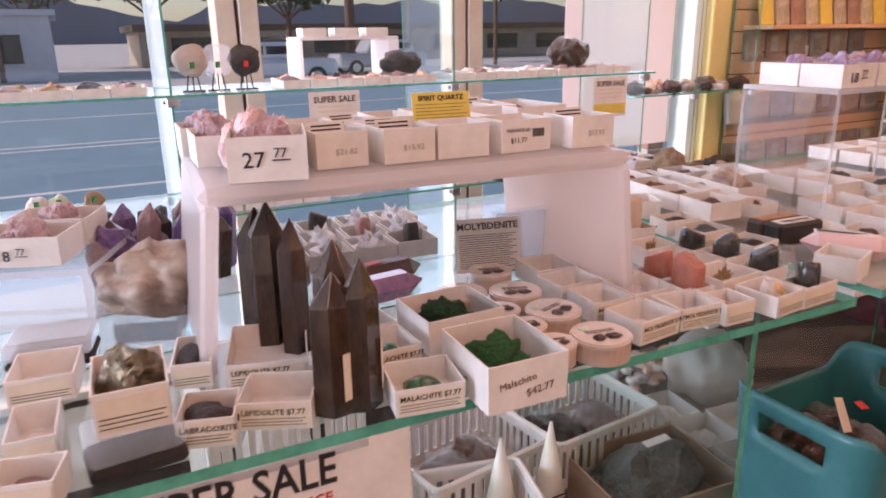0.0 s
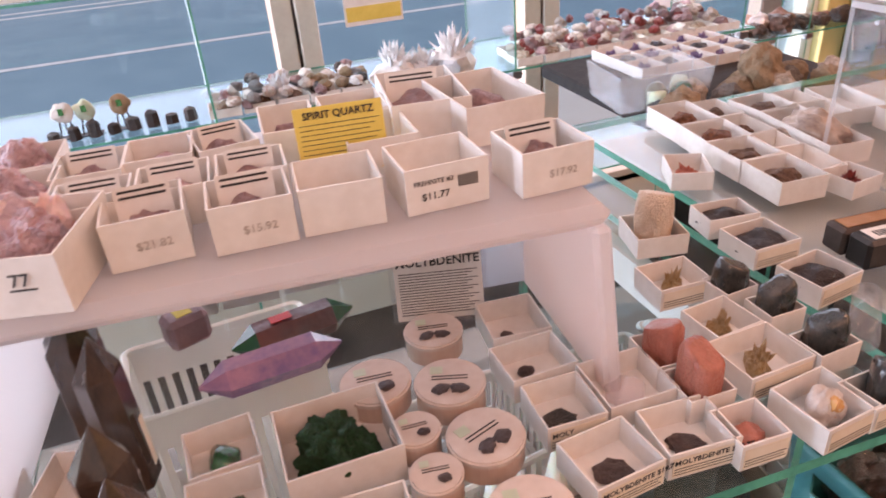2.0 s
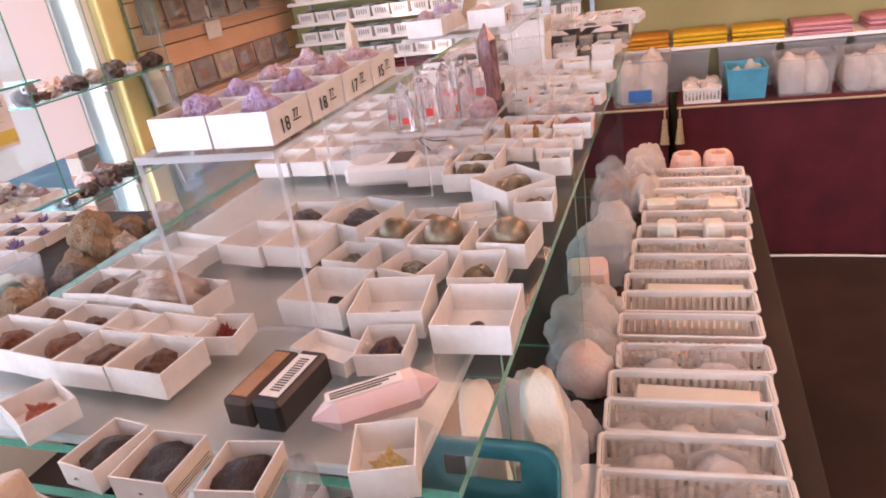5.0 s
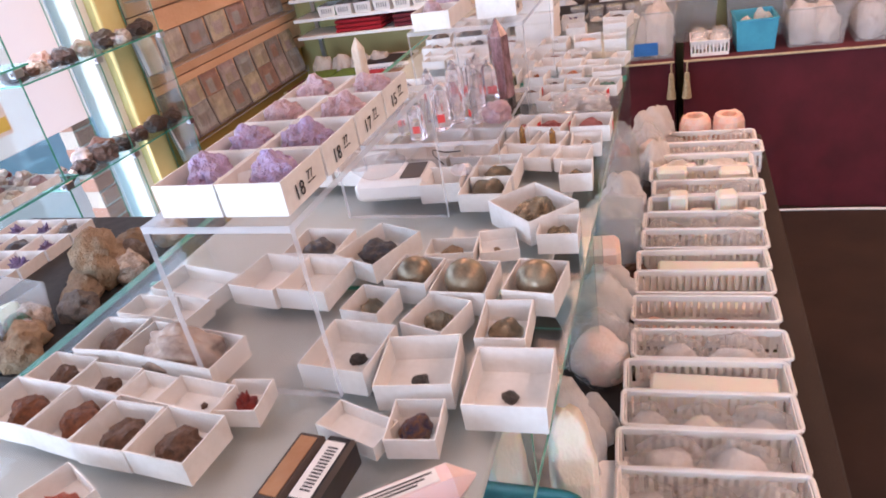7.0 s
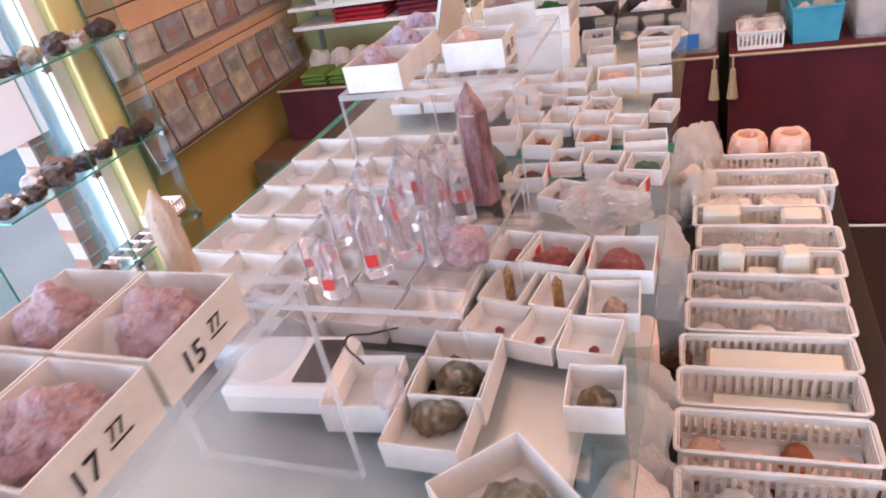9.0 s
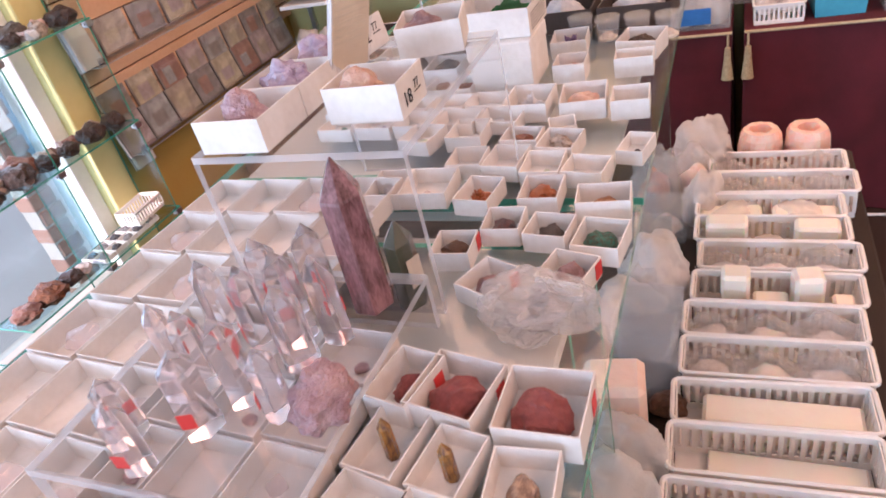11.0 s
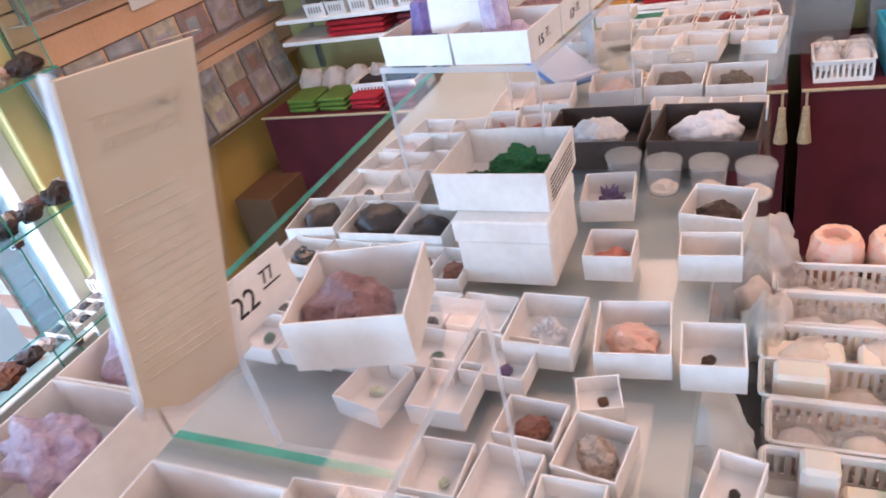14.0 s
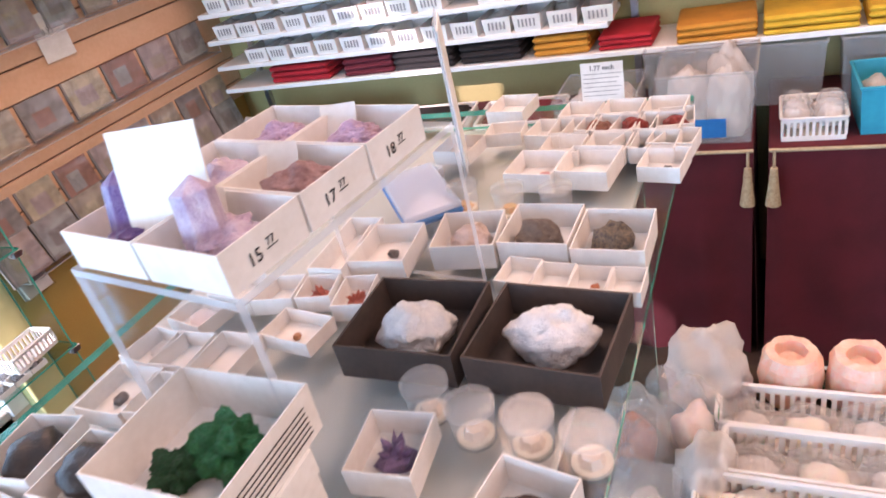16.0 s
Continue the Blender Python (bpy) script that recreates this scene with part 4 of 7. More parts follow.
for a, b, posts in ((-1.1, 0.762, (-1.0, -0.1, 0.72)), (0.80, 1.822, (1.145, 1.76)), (1.834, 2.93, (1.9, 2.88))):
    g = thing("glass_counter", pose(0, 0, 0), "clear glass counter top with green edges on glass panels", "glass counter", "glass counters")
    top = glass_pane("glass_top", a, b, 0.462, 1.0, 1.357, 1.365, g, COUNTER_GLASS)
    if a < 0:  # this pane lies slightly turned
        for v in top.data.vertices:
            if v.co.x < 0 and v.co.y < 0.5:
                v.co.y = 0.53
    for p in posts:
        base = 0.98 if p < 1.15 else 0.75
        glass_pane("upright", p - 0.004, p + 0.004, 0.53, 0.98, base, 1.357, g)
    if a > 0:
        part("backing_board", box_bm(a + 0.03, b - 0.03, 0.505, 0.99, 1.335, 1.345, 0.002), GREY_BOARD, g, "pale grey board under the glass")
    for p in posts[:1] + posts[-1:]:
        part("cleat", box_bm(p - 0.008, p + 0.008, 0.58, 0.98, 1.30, 1.335), WHITE, g)

bench = thing("window_bench", pose(0, 0, 0), "black cloth-covered display bench before the window shelves", "bench")
part("top", box_bm(1.03, 1.46, 1.10, 1.53, 1.265, 1.29, 0.004), BLACK, bench)
part("cloth_front", box_bm(1.03, 1.46, 1.095, 1.105, 0.01, 1.27, 0.002), BLACK, bench)
part("cloth_end", box_bm(1.45, 1.462, 1.106, 1.53, 0.01, 1.27, 0.002), BLACK, bench)


# ---- window shelf units ----
def shelf_unit(x0, x1, y0, y1, levels, ups, label):
    u = thing("glass_shelf_unit", pose(0, 0, 0), label, "shelf unit", "glass shelf units")
    for z in levels:
        glass_pane("glass_shelf", x0, x1, y0, y1, z - 0.006, z, u)
    for x in ups:
        glass_pane("glass_upright", x - 0.003, x + 0.003, y0 + 0.01, y1 - 0.01, 0.012, levels[0] + 0.42, u)
        for z in levels:
            for y in (y0 + 0.012, y1 - 0.03):
                b = part("bracket", box_bm(x - 0.016, x + 0.016, y - 0.012, y + 0.012, z - 0.03, z - 0.006, 0.003), METAL, u)
                part("bracket_screw", rod(bmesh.new(), (x - 0.022, y, z - 0.018), (x + 0.022, y, z - 0.018), 0.005), METAL, b)
    part("plinth", box_bm(x0, x1, y0, y1, 0, 0.012), SHELF_PAINT, u)
    return u


shelf_unit(-1.0, 2.03, 2.02, 2.40, (1.465, 1.14, 0.78), (-0.42, 0.392, 1.212, 1.99), "clear glass shelf unit with green edges by the window")
shelf_unit(2.36, 3.14, 2.47, 2.65, (1.33, 0.943, 0.56), (2.74, 3.13), "tall clear glass shelf unit beside the column")

# ---- trays on the counters ----
tray(0.906, 0.925, 1.365, 0.054, 0.073, 0.024, -5, "rough:rust")
tray(0.899, 0.859, 1.365, 0.056, 0.057, 0.024, -8, "rough:rust")
tray(0.89, 0.804, 1.365, 0.052, 0.058, 0.024, -3, "rough:brown")
tray(0.887, 0.744, 1.365, 0.053, 0.06, 0.024, -5, "rough:brown")
tray(0.957, 0.929, 1.365, 0.041, 0.059, 0.019, -5, "rough:brown")
tray(0.949, 0.869, 1.365, 0.036, 0.062, 0.019, -5, "rough:brown")
tray(0.942, 0.815, 1.365, 0.034, 0.044, 0.019, -9, "none")
tray(0.937, 0.762, 1.365, 0.037, 0.064, 0.019, -7, "chip:brown")
tray(0.942, 0.716, 1.365, 0.041, 0.039, 0.018, 6, "cluster:red")
tray(1.006, 0.907, 1.365, 0.055, 0.054, 0.024, 1, "rough:brown")
tray(0.996, 0.817, 1.365, 0.052, 0.118, 0.024, -8, "agate:brown")
tray(1.063, 0.913, 1.365, 0.037, 0.048, 0.019, -5, "none")
tray(1.06, 0.864, 1.365, 0.041, 0.049, 0.019, -8, "none")
tray(1.112, 0.882, 1.365, 0.053, 0.09, 0.019, -12, "none")
tray(1.127, 0.793, 1.365, 0.069, 0.061, 0.024, -9, "none")
tray(1.124, 0.735, 1.365, 0.068, 0.058, 0.024, -4, "none")
tray(1.193, 0.763, 1.365, 0.061, 0.065, 0.024, -2, "rough:darkblue")
tray(1.189, 0.689, 1.365, 0.081, 0.06, 0.024, -21, "rough:darkblue")
tray(1.006, 0.645, 1.365, 0.068, 0.065, 0.026, -5, "chip:dark")
tray(0.991, 0.574, 1.365, 0.066, 0.065, 0.026, 8, "chip:dark")
tray(0.978, 0.494, 1.365, 0.07, 0.065, 0.026, 3, "chip:dark")
tray(0.93, 0.558, 1.365, 0.045, 0.041, 0.019, 7, "rough:peacock")
tray(0.926, 0.606, 1.365, 0.032, 0.061, 0.014, -18, "none")
tray(1.079, 0.654, 1.365, 0.046, 0.043, 0.024, -9, "pyrite:1")
tray(1.062, 0.581, 1.365, 0.053, 0.047, 0.024, -17, "pyrite:1")
tray(1.055, 0.515, 1.365, 0.059, 0.045, 0.024, 3, "pyrite:1")
tray(1.132, 0.625, 1.365, 0.051, 0.048, 0.026, -8, "sphere:bronze")
tray(1.12, 0.568, 1.365, 0.06, 0.057, 0.026, -2, "sphere:bronze")
tray(1.123, 0.499, 1.365, 0.059, 0.051, 0.026, -6, "sphere:bronze")
tray(1.213, 0.557, 1.365, 0.051, 0.043, 0.014, 16, "chip:tan")
tray(1.193, 0.604, 1.365, 0.036, 0.055, 0.018, 4, "rough:tan")
tray(1.229, 0.493, 1.365, 0.046, 0.044, 0.024, 3, "pyrite:1")
tray(1.274, 0.529, 1.365, 0.069, 0.08, 0.03, -43, "pyrite:1")
tray(1.352, 0.6, 1.365, 0.09, 0.058, 0.024, 0, "pyrite:1")
tray(1.363, 0.664, 1.365, 0.057, 0.054, 0.026, 7, "pendulum:1")
tray(1.39, 0.597, 1.365, 0.073, 0.057, 0.026, 2, "pyrite:1")
tray(1.38, 0.493, 1.365, 0.044, 0.041, 0.024, 4, "pyrite:1")
tray(1.455, 0.585, 1.365, 0.045, 0.049, 0.019, -12, "chip:garnet")
tray(1.449, 0.545, 1.365, 0.05, 0.035, 0.019, -10, "chip:garnet")
tray(1.441, 0.505, 1.365, 0.045, 0.044, 0.019, -5, "chip:garnet")
tray(1.508, 0.586, 1.365, 0.057, 0.039, 0.019, -9, "tower:tiger")
tray(1.498, 0.541, 1.365, 0.05, 0.036, 0.019, -9, "tower:tiger")
tray(1.491, 0.493, 1.365, 0.048, 0.042, 0.019, 4, "tumble:agatebrown")
tray(1.559, 0.594, 1.365, 0.054, 0.038, 0.024, -12, "rough:rhodo")
tray(1.556, 0.555, 1.365, 0.055, 0.054, 0.024, -11, "rough:rhodo")
tray(1.55, 0.492, 1.365, 0.057, 0.057, 0.024, 0, "rough:rhodo")
tray(1.729, 0.615, 1.365, 0.039, 0.038, 0.019, 3, "rough:brown")
tray(1.682, 0.57, 1.365, 0.045, 0.036, 0.019, -24, "rough:mauve")
tray(1.698, 0.506, 1.365, 0.041, 0.041, 0.019, -15, "rough:mauve")
tray(1.769, 0.579, 1.365, 0.04, 0.037, 0.019, 2, "rough:redgrey")
tray(1.759, 0.534, 1.365, 0.038, 0.04, 0.019, -7, "rough:darkgrey")
tray(1.747, 0.487, 1.365, 0.046, 0.042, 0.019, -7, "rough:turquoise")
tray(1.824, 0.62, 1.365, 0.049, 0.039, 0.019, -7, "cluster:orange")
tray(1.826, 0.556, 1.365, 0.047, 0.04, 0.019, 1, "rough:orange")
tray(1.805, 0.493, 1.365, 0.036, 0.05, 0.024, 5, "rough:amber")
tray(1.839, 0.727, 1.365, 0.056, 0.04, 0.019, 3, "tumble:clear")
tray(1.841, 0.681, 1.365, 0.056, 0.053, 0.019, 2, "chip:clear")
tray(1.878, 0.566, 1.365, 0.049, 0.042, 0.019, 0, "chip:palegreen")
tray(1.87, 0.52, 1.365, 0.039, 0.044, 0.019, -9, "chip:white")
tray(1.895, 0.655, 1.365, 0.044, 0.041, 0.019, 1, "chip:palegreen")
tray(1.893, 0.61, 1.365, 0.051, 0.042, 0.019, -5, "none")
tray(1.93, 0.559, 1.365, 0.048, 0.043, 0.019, -8, "rough:whitetan")
tray(1.945, 0.605, 1.365, 0.037, 0.044, 0.019, -4, "rough:redbrown")
tray(1.981, 0.567, 1.365, 0.033, 0.032, 0.014, 16, "chip:brown")
tray(1.966, 0.676, 1.365, 0.052, 0.045, 0.019, -1, "none")
tray(1.959, 0.734, 1.365, 0.049, 0.044, 0.019, -12, "chip:palegreen")
tray(1.92, 0.478, 1.365, 0.045, 0.029, 0.016, -12, "chip:dark")
tray(2.043, 0.619, 1.365, 0.063, 0.055, 0.024, -1, "cluster:snow")
tray(2.042, 0.552, 1.365, 0.062, 0.055, 0.024, 6, "rough:peach")
tray(2.03, 0.496, 1.365, 0.047, 0.044, 0.024, 4, "chip:darkbrown")
tray(2.15, 0.588, 1.365, 0.045, 0.043, 0.026, 1, "tumble:carnelian")
tray(2.153, 0.506, 1.365, 0.037, 0.05, 0.026, 3, "tumble:honey")
tray(2.224, 0.504, 1.365, 0.058, 0.056, 0.026, -11, "rough:darkbrown")
tray(2.255, 0.609, 1.365, 0.059, 0.052, 0.024, 5, "cluster:violet")
tray(2.385, 0.645, 1.365, 0.10, 0.108, 0.034, 0, "snow:snow", wall=PAPER_DARK)
tray(2.381, 0.525, 1.365, 0.10, 0.109, 0.034, -4, "snow:snow", wall=PAPER_DARK)
tray(2.48, 0.581, 1.365, 0.042, 0.036, 0.016, -6, "none")
tray(2.475, 0.546, 1.365, 0.038, 0.035, 0.016, -3, "chip:peach")
tray(2.472, 0.512, 1.365, 0.036, 0.034, 0.016, -3, "chip:orange")
tray(2.471, 0.48, 1.365, 0.038, 0.031, 0.016, -2, "none")
tray(2.534, 0.649, 1.365, 0.07, 0.067, 0.028, 7, "rough:lilacgrey")
tray(2.545, 0.574, 1.365, 0.077, 0.071, 0.028, -1, "rough:greybrown")
tray(2.535, 0.501, 1.365, 0.075, 0.068, 0.028, -1, "rough:greyspeck")
tray(2.696, 0.557, 1.365, 0.068, 0.062, 0.024, -7, "none")
tray(2.691, 0.619, 1.365, 0.064, 0.06, 0.024, -6, "chip:pink")
tray(2.704, 0.475, 1.365, 0.055, 0.048, 0.019, -8, "chip:dark")
tray(2.758, 0.512, 1.365, 0.051, 0.047, 0.019, -24, "chip:tan")
tray(2.761, 0.471, 1.365, 0.046, 0.054, 0.019, -9, "chip:palegreen")
tray(2.812, 0.569, 1.365, 0.052, 0.047, 0.019, -10, "rough:redbrown")
tray(2.811, 0.522, 1.365, 0.056, 0.049, 0.019, -7, "rough:red")
tray(2.819, 0.474, 1.365, 0.058, 0.045, 0.019, 4, "rough:red")
tray(2.811, 0.694, 1.365, 0.041, 0.052, 0.019, 3, "none")
tray(2.804, 0.632, 1.365, 0.055, 0.05, 0.019, -9, "none")
tray(2.902, 0.712, 1.365, 0.066, 0.058, 0.019, -6, "none")
tray(2.196, 0.919, 1.365, 0.069, 0.059, 0.024, 7, "tumble:black")
tray(2.189, 0.84, 1.365, 0.068, 0.068, 0.024, 0, "tumble:black")
tray(2.185, 0.779, 1.365, 0.062, 0.053, 0.024, -1, "tumble:black")
tray(2.132, 0.909, 1.365, 0.05, 0.056, 0.016, -8, "tumble:labra")
tray(2.127, 0.856, 1.365, 0.054, 0.052, 0.016, -5, "tumble:opal")
tray(2.125, 0.809, 1.365, 0.054, 0.048, 0.016, 0, "rough:darkblue")
tray(2.123, 0.766, 1.365, 0.053, 0.036, 0.016, -3, "rough:redbrown")
tray(2.122, 0.732, 1.365, 0.053, 0.034, 0.016, 0, "rough:redbrown")
tray(2.273, 0.895, 1.365, 0.06, 0.057, 0.019, 0, "chip:grey")
tray(2.274, 0.85, 1.365, 0.052, 0.04, 0.019, 7, "none")
tray(2.332, 0.91, 1.365, 0.048, 0.044, 0.018, -9, "chip:white")
tray(2.331, 0.87, 1.365, 0.049, 0.047, 0.018, 2, "none")
tray(2.333, 0.82, 1.365, 0.054, 0.048, 0.018, -1, "none")
tray(2.389, 0.899, 1.365, 0.043, 0.053, 0.016, -12, "tumble:clear")
tray(2.378, 0.77, 1.365, 0.043, 0.061, 0.016, -8, "chip:amber")
tray(2.437, 0.779, 1.365, 0.041, 0.038, 0.019, 11, "cluster:coral")
tray(2.433, 0.734, 1.365, 0.051, 0.036, 0.019, 10, "cluster:coral")
tray(2.511, 0.784, 1.365, 0.104, 0.042, 0.024, 1, "chip:dark")
tray(2.512, 0.736, 1.365, 0.075, 0.066, 0.024, 5, "chip:dark")
tray(2.432, 0.872, 1.365, 0.047, 0.061, 0.019, -7, "none")
tray(2.431, 0.824, 1.365, 0.044, 0.048, 0.019, 10, "none")
tray(2.687, 0.775, 1.365, 0.053, 0.042, 0.014, -12, "none")
tray(2.767, 0.747, 1.365, 0.056, 0.054, 0.019, -7, "none")
tray(0.54, 0.503, 1.365, 0.046, 0.04, 0.019, 5, "chip:greydark", "MOLYBDENITE $19.77")
tray(0.591, 0.503, 1.365, 0.046, 0.039, 0.019, -5, "chip:greydark", "MOLYBDENITE $19.77")
tray(0.537, 0.551, 1.365, 0.04, 0.042, 0.019, -3, "chip:dark", "MOLY")
tray(0.547, 0.644, 1.365, 0.044, 0.047, 0.019, -6, "chip:greydark")
tray(0.54, 0.597, 1.365, 0.048, 0.039, 0.019, 1, "chip:greydark")
tray(0.583, 0.553, 1.365, 0.048, 0.046, 0.019, -2, "tumble:clear")
tray(0.623, 0.49, 1.365, 0.033, 0.032, 0.019, -3, "tumble:carnelian", "-")
tray(0.62, 0.531, 1.365, 0.033, 0.033, 0.019, -2, "standing:carnelian")
tray(0.62, 0.567, 1.365, 0.03, 0.037, 0.019, -4, "standing:carnelian")
tray(0.677, 0.579, 1.365, 0.04, 0.038, 0.019, 4, "craggy:honeyspray", "-")
tray(0.674, 0.539, 1.365, 0.052, 0.043, 0.019, 2, "craggy:honeyspray", "-")
tray(0.676, 0.488, 1.365, 0.044, 0.042, 0.019, 5, "geode:1", "-")
tray(0.787, 0.708, 1.365, 0.049, 0.035, 0.019, -8, "dome:obsidian")
tray(0.782, 0.659, 1.365, 0.047, 0.044, 0.019, 0, "dome:obsidian", "-")
tray(0.782, 0.597, 1.365, 0.046, 0.041, 0.019, 7, "dome:obsidian", "-")
tray(0.823, 0.807, 1.365, 0.042, 0.052, 0.019, -25, "cluster:coral")
tray(0.715, 0.712, 1.365, 0.046, 0.047, 0.019, -13, "standing:cream")
tray(0.682, 0.64, 1.365, 0.045, 0.039, 0.019, -3, "craggy:honeyspray", "-")
tray(0.711, 0.611, 1.365, 0.03, 0.028, 0.019, 4, "standing:labra")
tray(0.72, 0.575, 1.365, 0.031, 0.028, 0.019, 0, "standing:labra")
tray(0.719, 0.53, 1.365, 0.036, 0.028, 0.019, 3, "standing:labra")
tray(0.716, 0.482, 1.365, 0.049, 0.028, 0.019, 2, "standing:labra", "-")
tray(0.808, 0.509, 1.365, 0.046, 0.041, 0.024, 18, "cluster:gold")
tray(0.402, 0.576, 1.365, 0.067, 0.06, 0.028, 0, "moss:green")
tray(0.394, 0.484, 1.365, 0.061, 0.071, 0.034, -3, "moss:bright")
tray(0.337, 0.601, 1.365, 0.042, 0.041, 0.019, 4, "tumble:malachite", "MALACHITE")
tray(0.336, 0.556, 1.365, 0.043, 0.043, 0.019, 0, "tumble:malachite", "MALACHITE $7.77")
tray(0.337, 0.494, 1.365, 0.048, 0.043, 0.019, -11, "tumble:malachite", "MALACHITE $7.77")
tray(0.26, 0.595, 1.365, 0.057, 0.072, 0.019, -16, "none", "LEPIDOLITE $7.77")
tray(0.248, 0.522, 1.365, 0.047, 0.043, 0.019, -25, "chip:mauve", "LEPIDOLITE $7.77")
tray(0.163, 0.515, 1.395, 0.04, 0.054, 0.026, -3, "pendulum:2", "-")
tray(0.209, 0.609, 1.365, 0.028, 0.051, 0.019, -13, "dome:obsidian", "-")
tray(0.204, 0.521, 1.365, 0.035, 0.038, 0.019, -18, "dome:obsidian", "LABRADORITE")
tray(0.114, 0.637, 1.365, 0.043, 0.049, 0.019, -8, "none", "-")
tray(0.109, 0.554, 1.365, 0.028, 0.048, 0.019, -4, "tumble:clear", "-")
tray(0.107, 0.498, 1.365, 0.035, 0.029, 0.019, -15, "rough:mauve", "-")
tray(0.279, 0.622, 1.504, 0.055, 0.070, 0.031, -15, "amethyst:rose")
tray(0.332, 0.632, 1.504, 0.042, 0.045, 0.027, 0, "card:mauve")
tray(0.385, 0.622, 1.504, 0.044, 0.040, 0.027, -2, "card:mauve")
tray(0.433, 0.622, 1.504, 0.046, 0.044, 0.027, -5, "none")
tray(0.490, 0.620, 1.504, 0.050, 0.044, 0.027, 0, "none")
tray(0.553, 0.610, 1.504, 0.046, 0.044, 0.027, 0, "card:mauve")
tray(0.380, 0.729, 1.504, 0.039, 0.049, 0.023, 8, "card:mauve")
tray(0.426, 0.744, 1.504, 0.039, 0.062, 0.023, -3, "rough:mauve")
tray(0.525, 0.746, 1.504, 0.057, 0.087, 0.028, -8, "card:mauve")
tray(0.560, 0.716, 1.504, 0.059, 0.082, 0.028, 2, "rough:mauve")


# ---- first counter: riser, towers, tins, signs ----
RISER1 = pose(0.407, 0.686, 1.365, 0, 0, -5)
riser = thing("white_riser", RISER1, "milky white acrylic riser shelf on the glass", "riser")
part("riser_top", box_bm(-0.176, 0.176, -0.112, 0.112, 0.124, 0.138, 0.006), MILKY, riser)
for sgn in (-1, 1):
    leg = box_bm(-0.006, 0.006, -0.112, 0.112, 0, 0.125, 0.003)
    for v in leg.verts:
        v.co.x += sgn * (0.169 + 0.014 * (1 - v.co.z / 0.125))
    part("riser_leg", leg, MILKY, riser)

for x, y, r, h, lean in ((0.281, 0.507, 0.0155, 0.096, 0), (0.300, 0.506, 0.0155, 0.102, 40), (0.293, 0.536, 0.0155, 0.108, 20), (0.270, 0.655, 0.0155, 0.108, 10), (0.287, 0.612, 0.0155, 0.106, 60), (0.275, 0.636, 0.0165, 0.116, 25)):
    t = stone("tower", "smoky", x, y, 1.3652, r * 2, r * 1.8, h, turn=lean, label="dark smoky polished stone tower with pointed tip")
    lb = part("price_tag", box_bm(-0.09, 0.09, -0.462, -0.455, 0.12, 0.46), LABEL, t, "narrow printed paper price tag", m=pose(0, 0, 0, 0, 0, 18))
def wand(a, b, r, body, tips, label):
    """A double-pointed six-sided wand lying from a to b."""
    a, b = Vector(a), Vector(b)
    d = b - a
    m = Matrix.Translation((a + b) / 2) @ Matrix.Rotation(math.atan2(d.y, d.x), 4, "Z")
    w = thing("crystal_wand", m, label, "crystal", "crystal wands")
    h = d.length / 2
    for name, mat, x0, x1, r0, r1 in (("wand_body", body, -h * 0.62, h * 0.62, r, r), ("wand_tip", tips, h * 0.62, h, r, r * 0.08), ("wand_tip", tips, -h, -h * 0.62, r * 0.08, r)):
        g = bmesh.new()
        q = bmesh.ops.create_cone(g, cap_ends=True, segments=6, radius1=r0, radius2=r1, depth=x1 - x0)
        bmesh.ops.transform(g, matrix=Matrix.Translation(((x0 + x1) / 2, 0, 0)) @ Matrix.Rotation(math.pi / 2, 4, "Y"), verts=q["verts"])
        part(name, g, mat, w)
    return w


wand((0.327, 0.666, 1.3785), (0.427, 0.676, 1.3785), 0.0135, STONE["fluorite"], STONE["fluorite"], "lilac banded double-pointed wand lying on the glass")
wand((0.352, 0.700, 1.3785), (0.445, 0.716, 1.3785), 0.0135, STONE["redgrey"], STONE["malachite"], "red and green double-pointed wand lying on the glass")
solo("red_sticker", box_bm(-0.008, 0.008, -0.0045, 0.0045, 0, 0.0005), RED_TAG, pose(0.39, 0.7065, 1.3912, 0, 0, 10), "small red price sticker on a wand", "sticker")
gl_ = thing("gem_bottle", pose(0.322, 0.748, 1.365, 0, 0, 20), "small dark bottle with a yellow sticker", "bottle")
part("bottle_body", box_bm(-0.016, 0.016, -0.012, 0.012, 0, 0.026, 0.004), STONE["mauve"], gl_)
part("sticker", box_bm(-0.006, 0.006, -0.006, 0.006, 0.0261, 0.0265), YELLOW_PAPER, gl_, "yellow sticker")

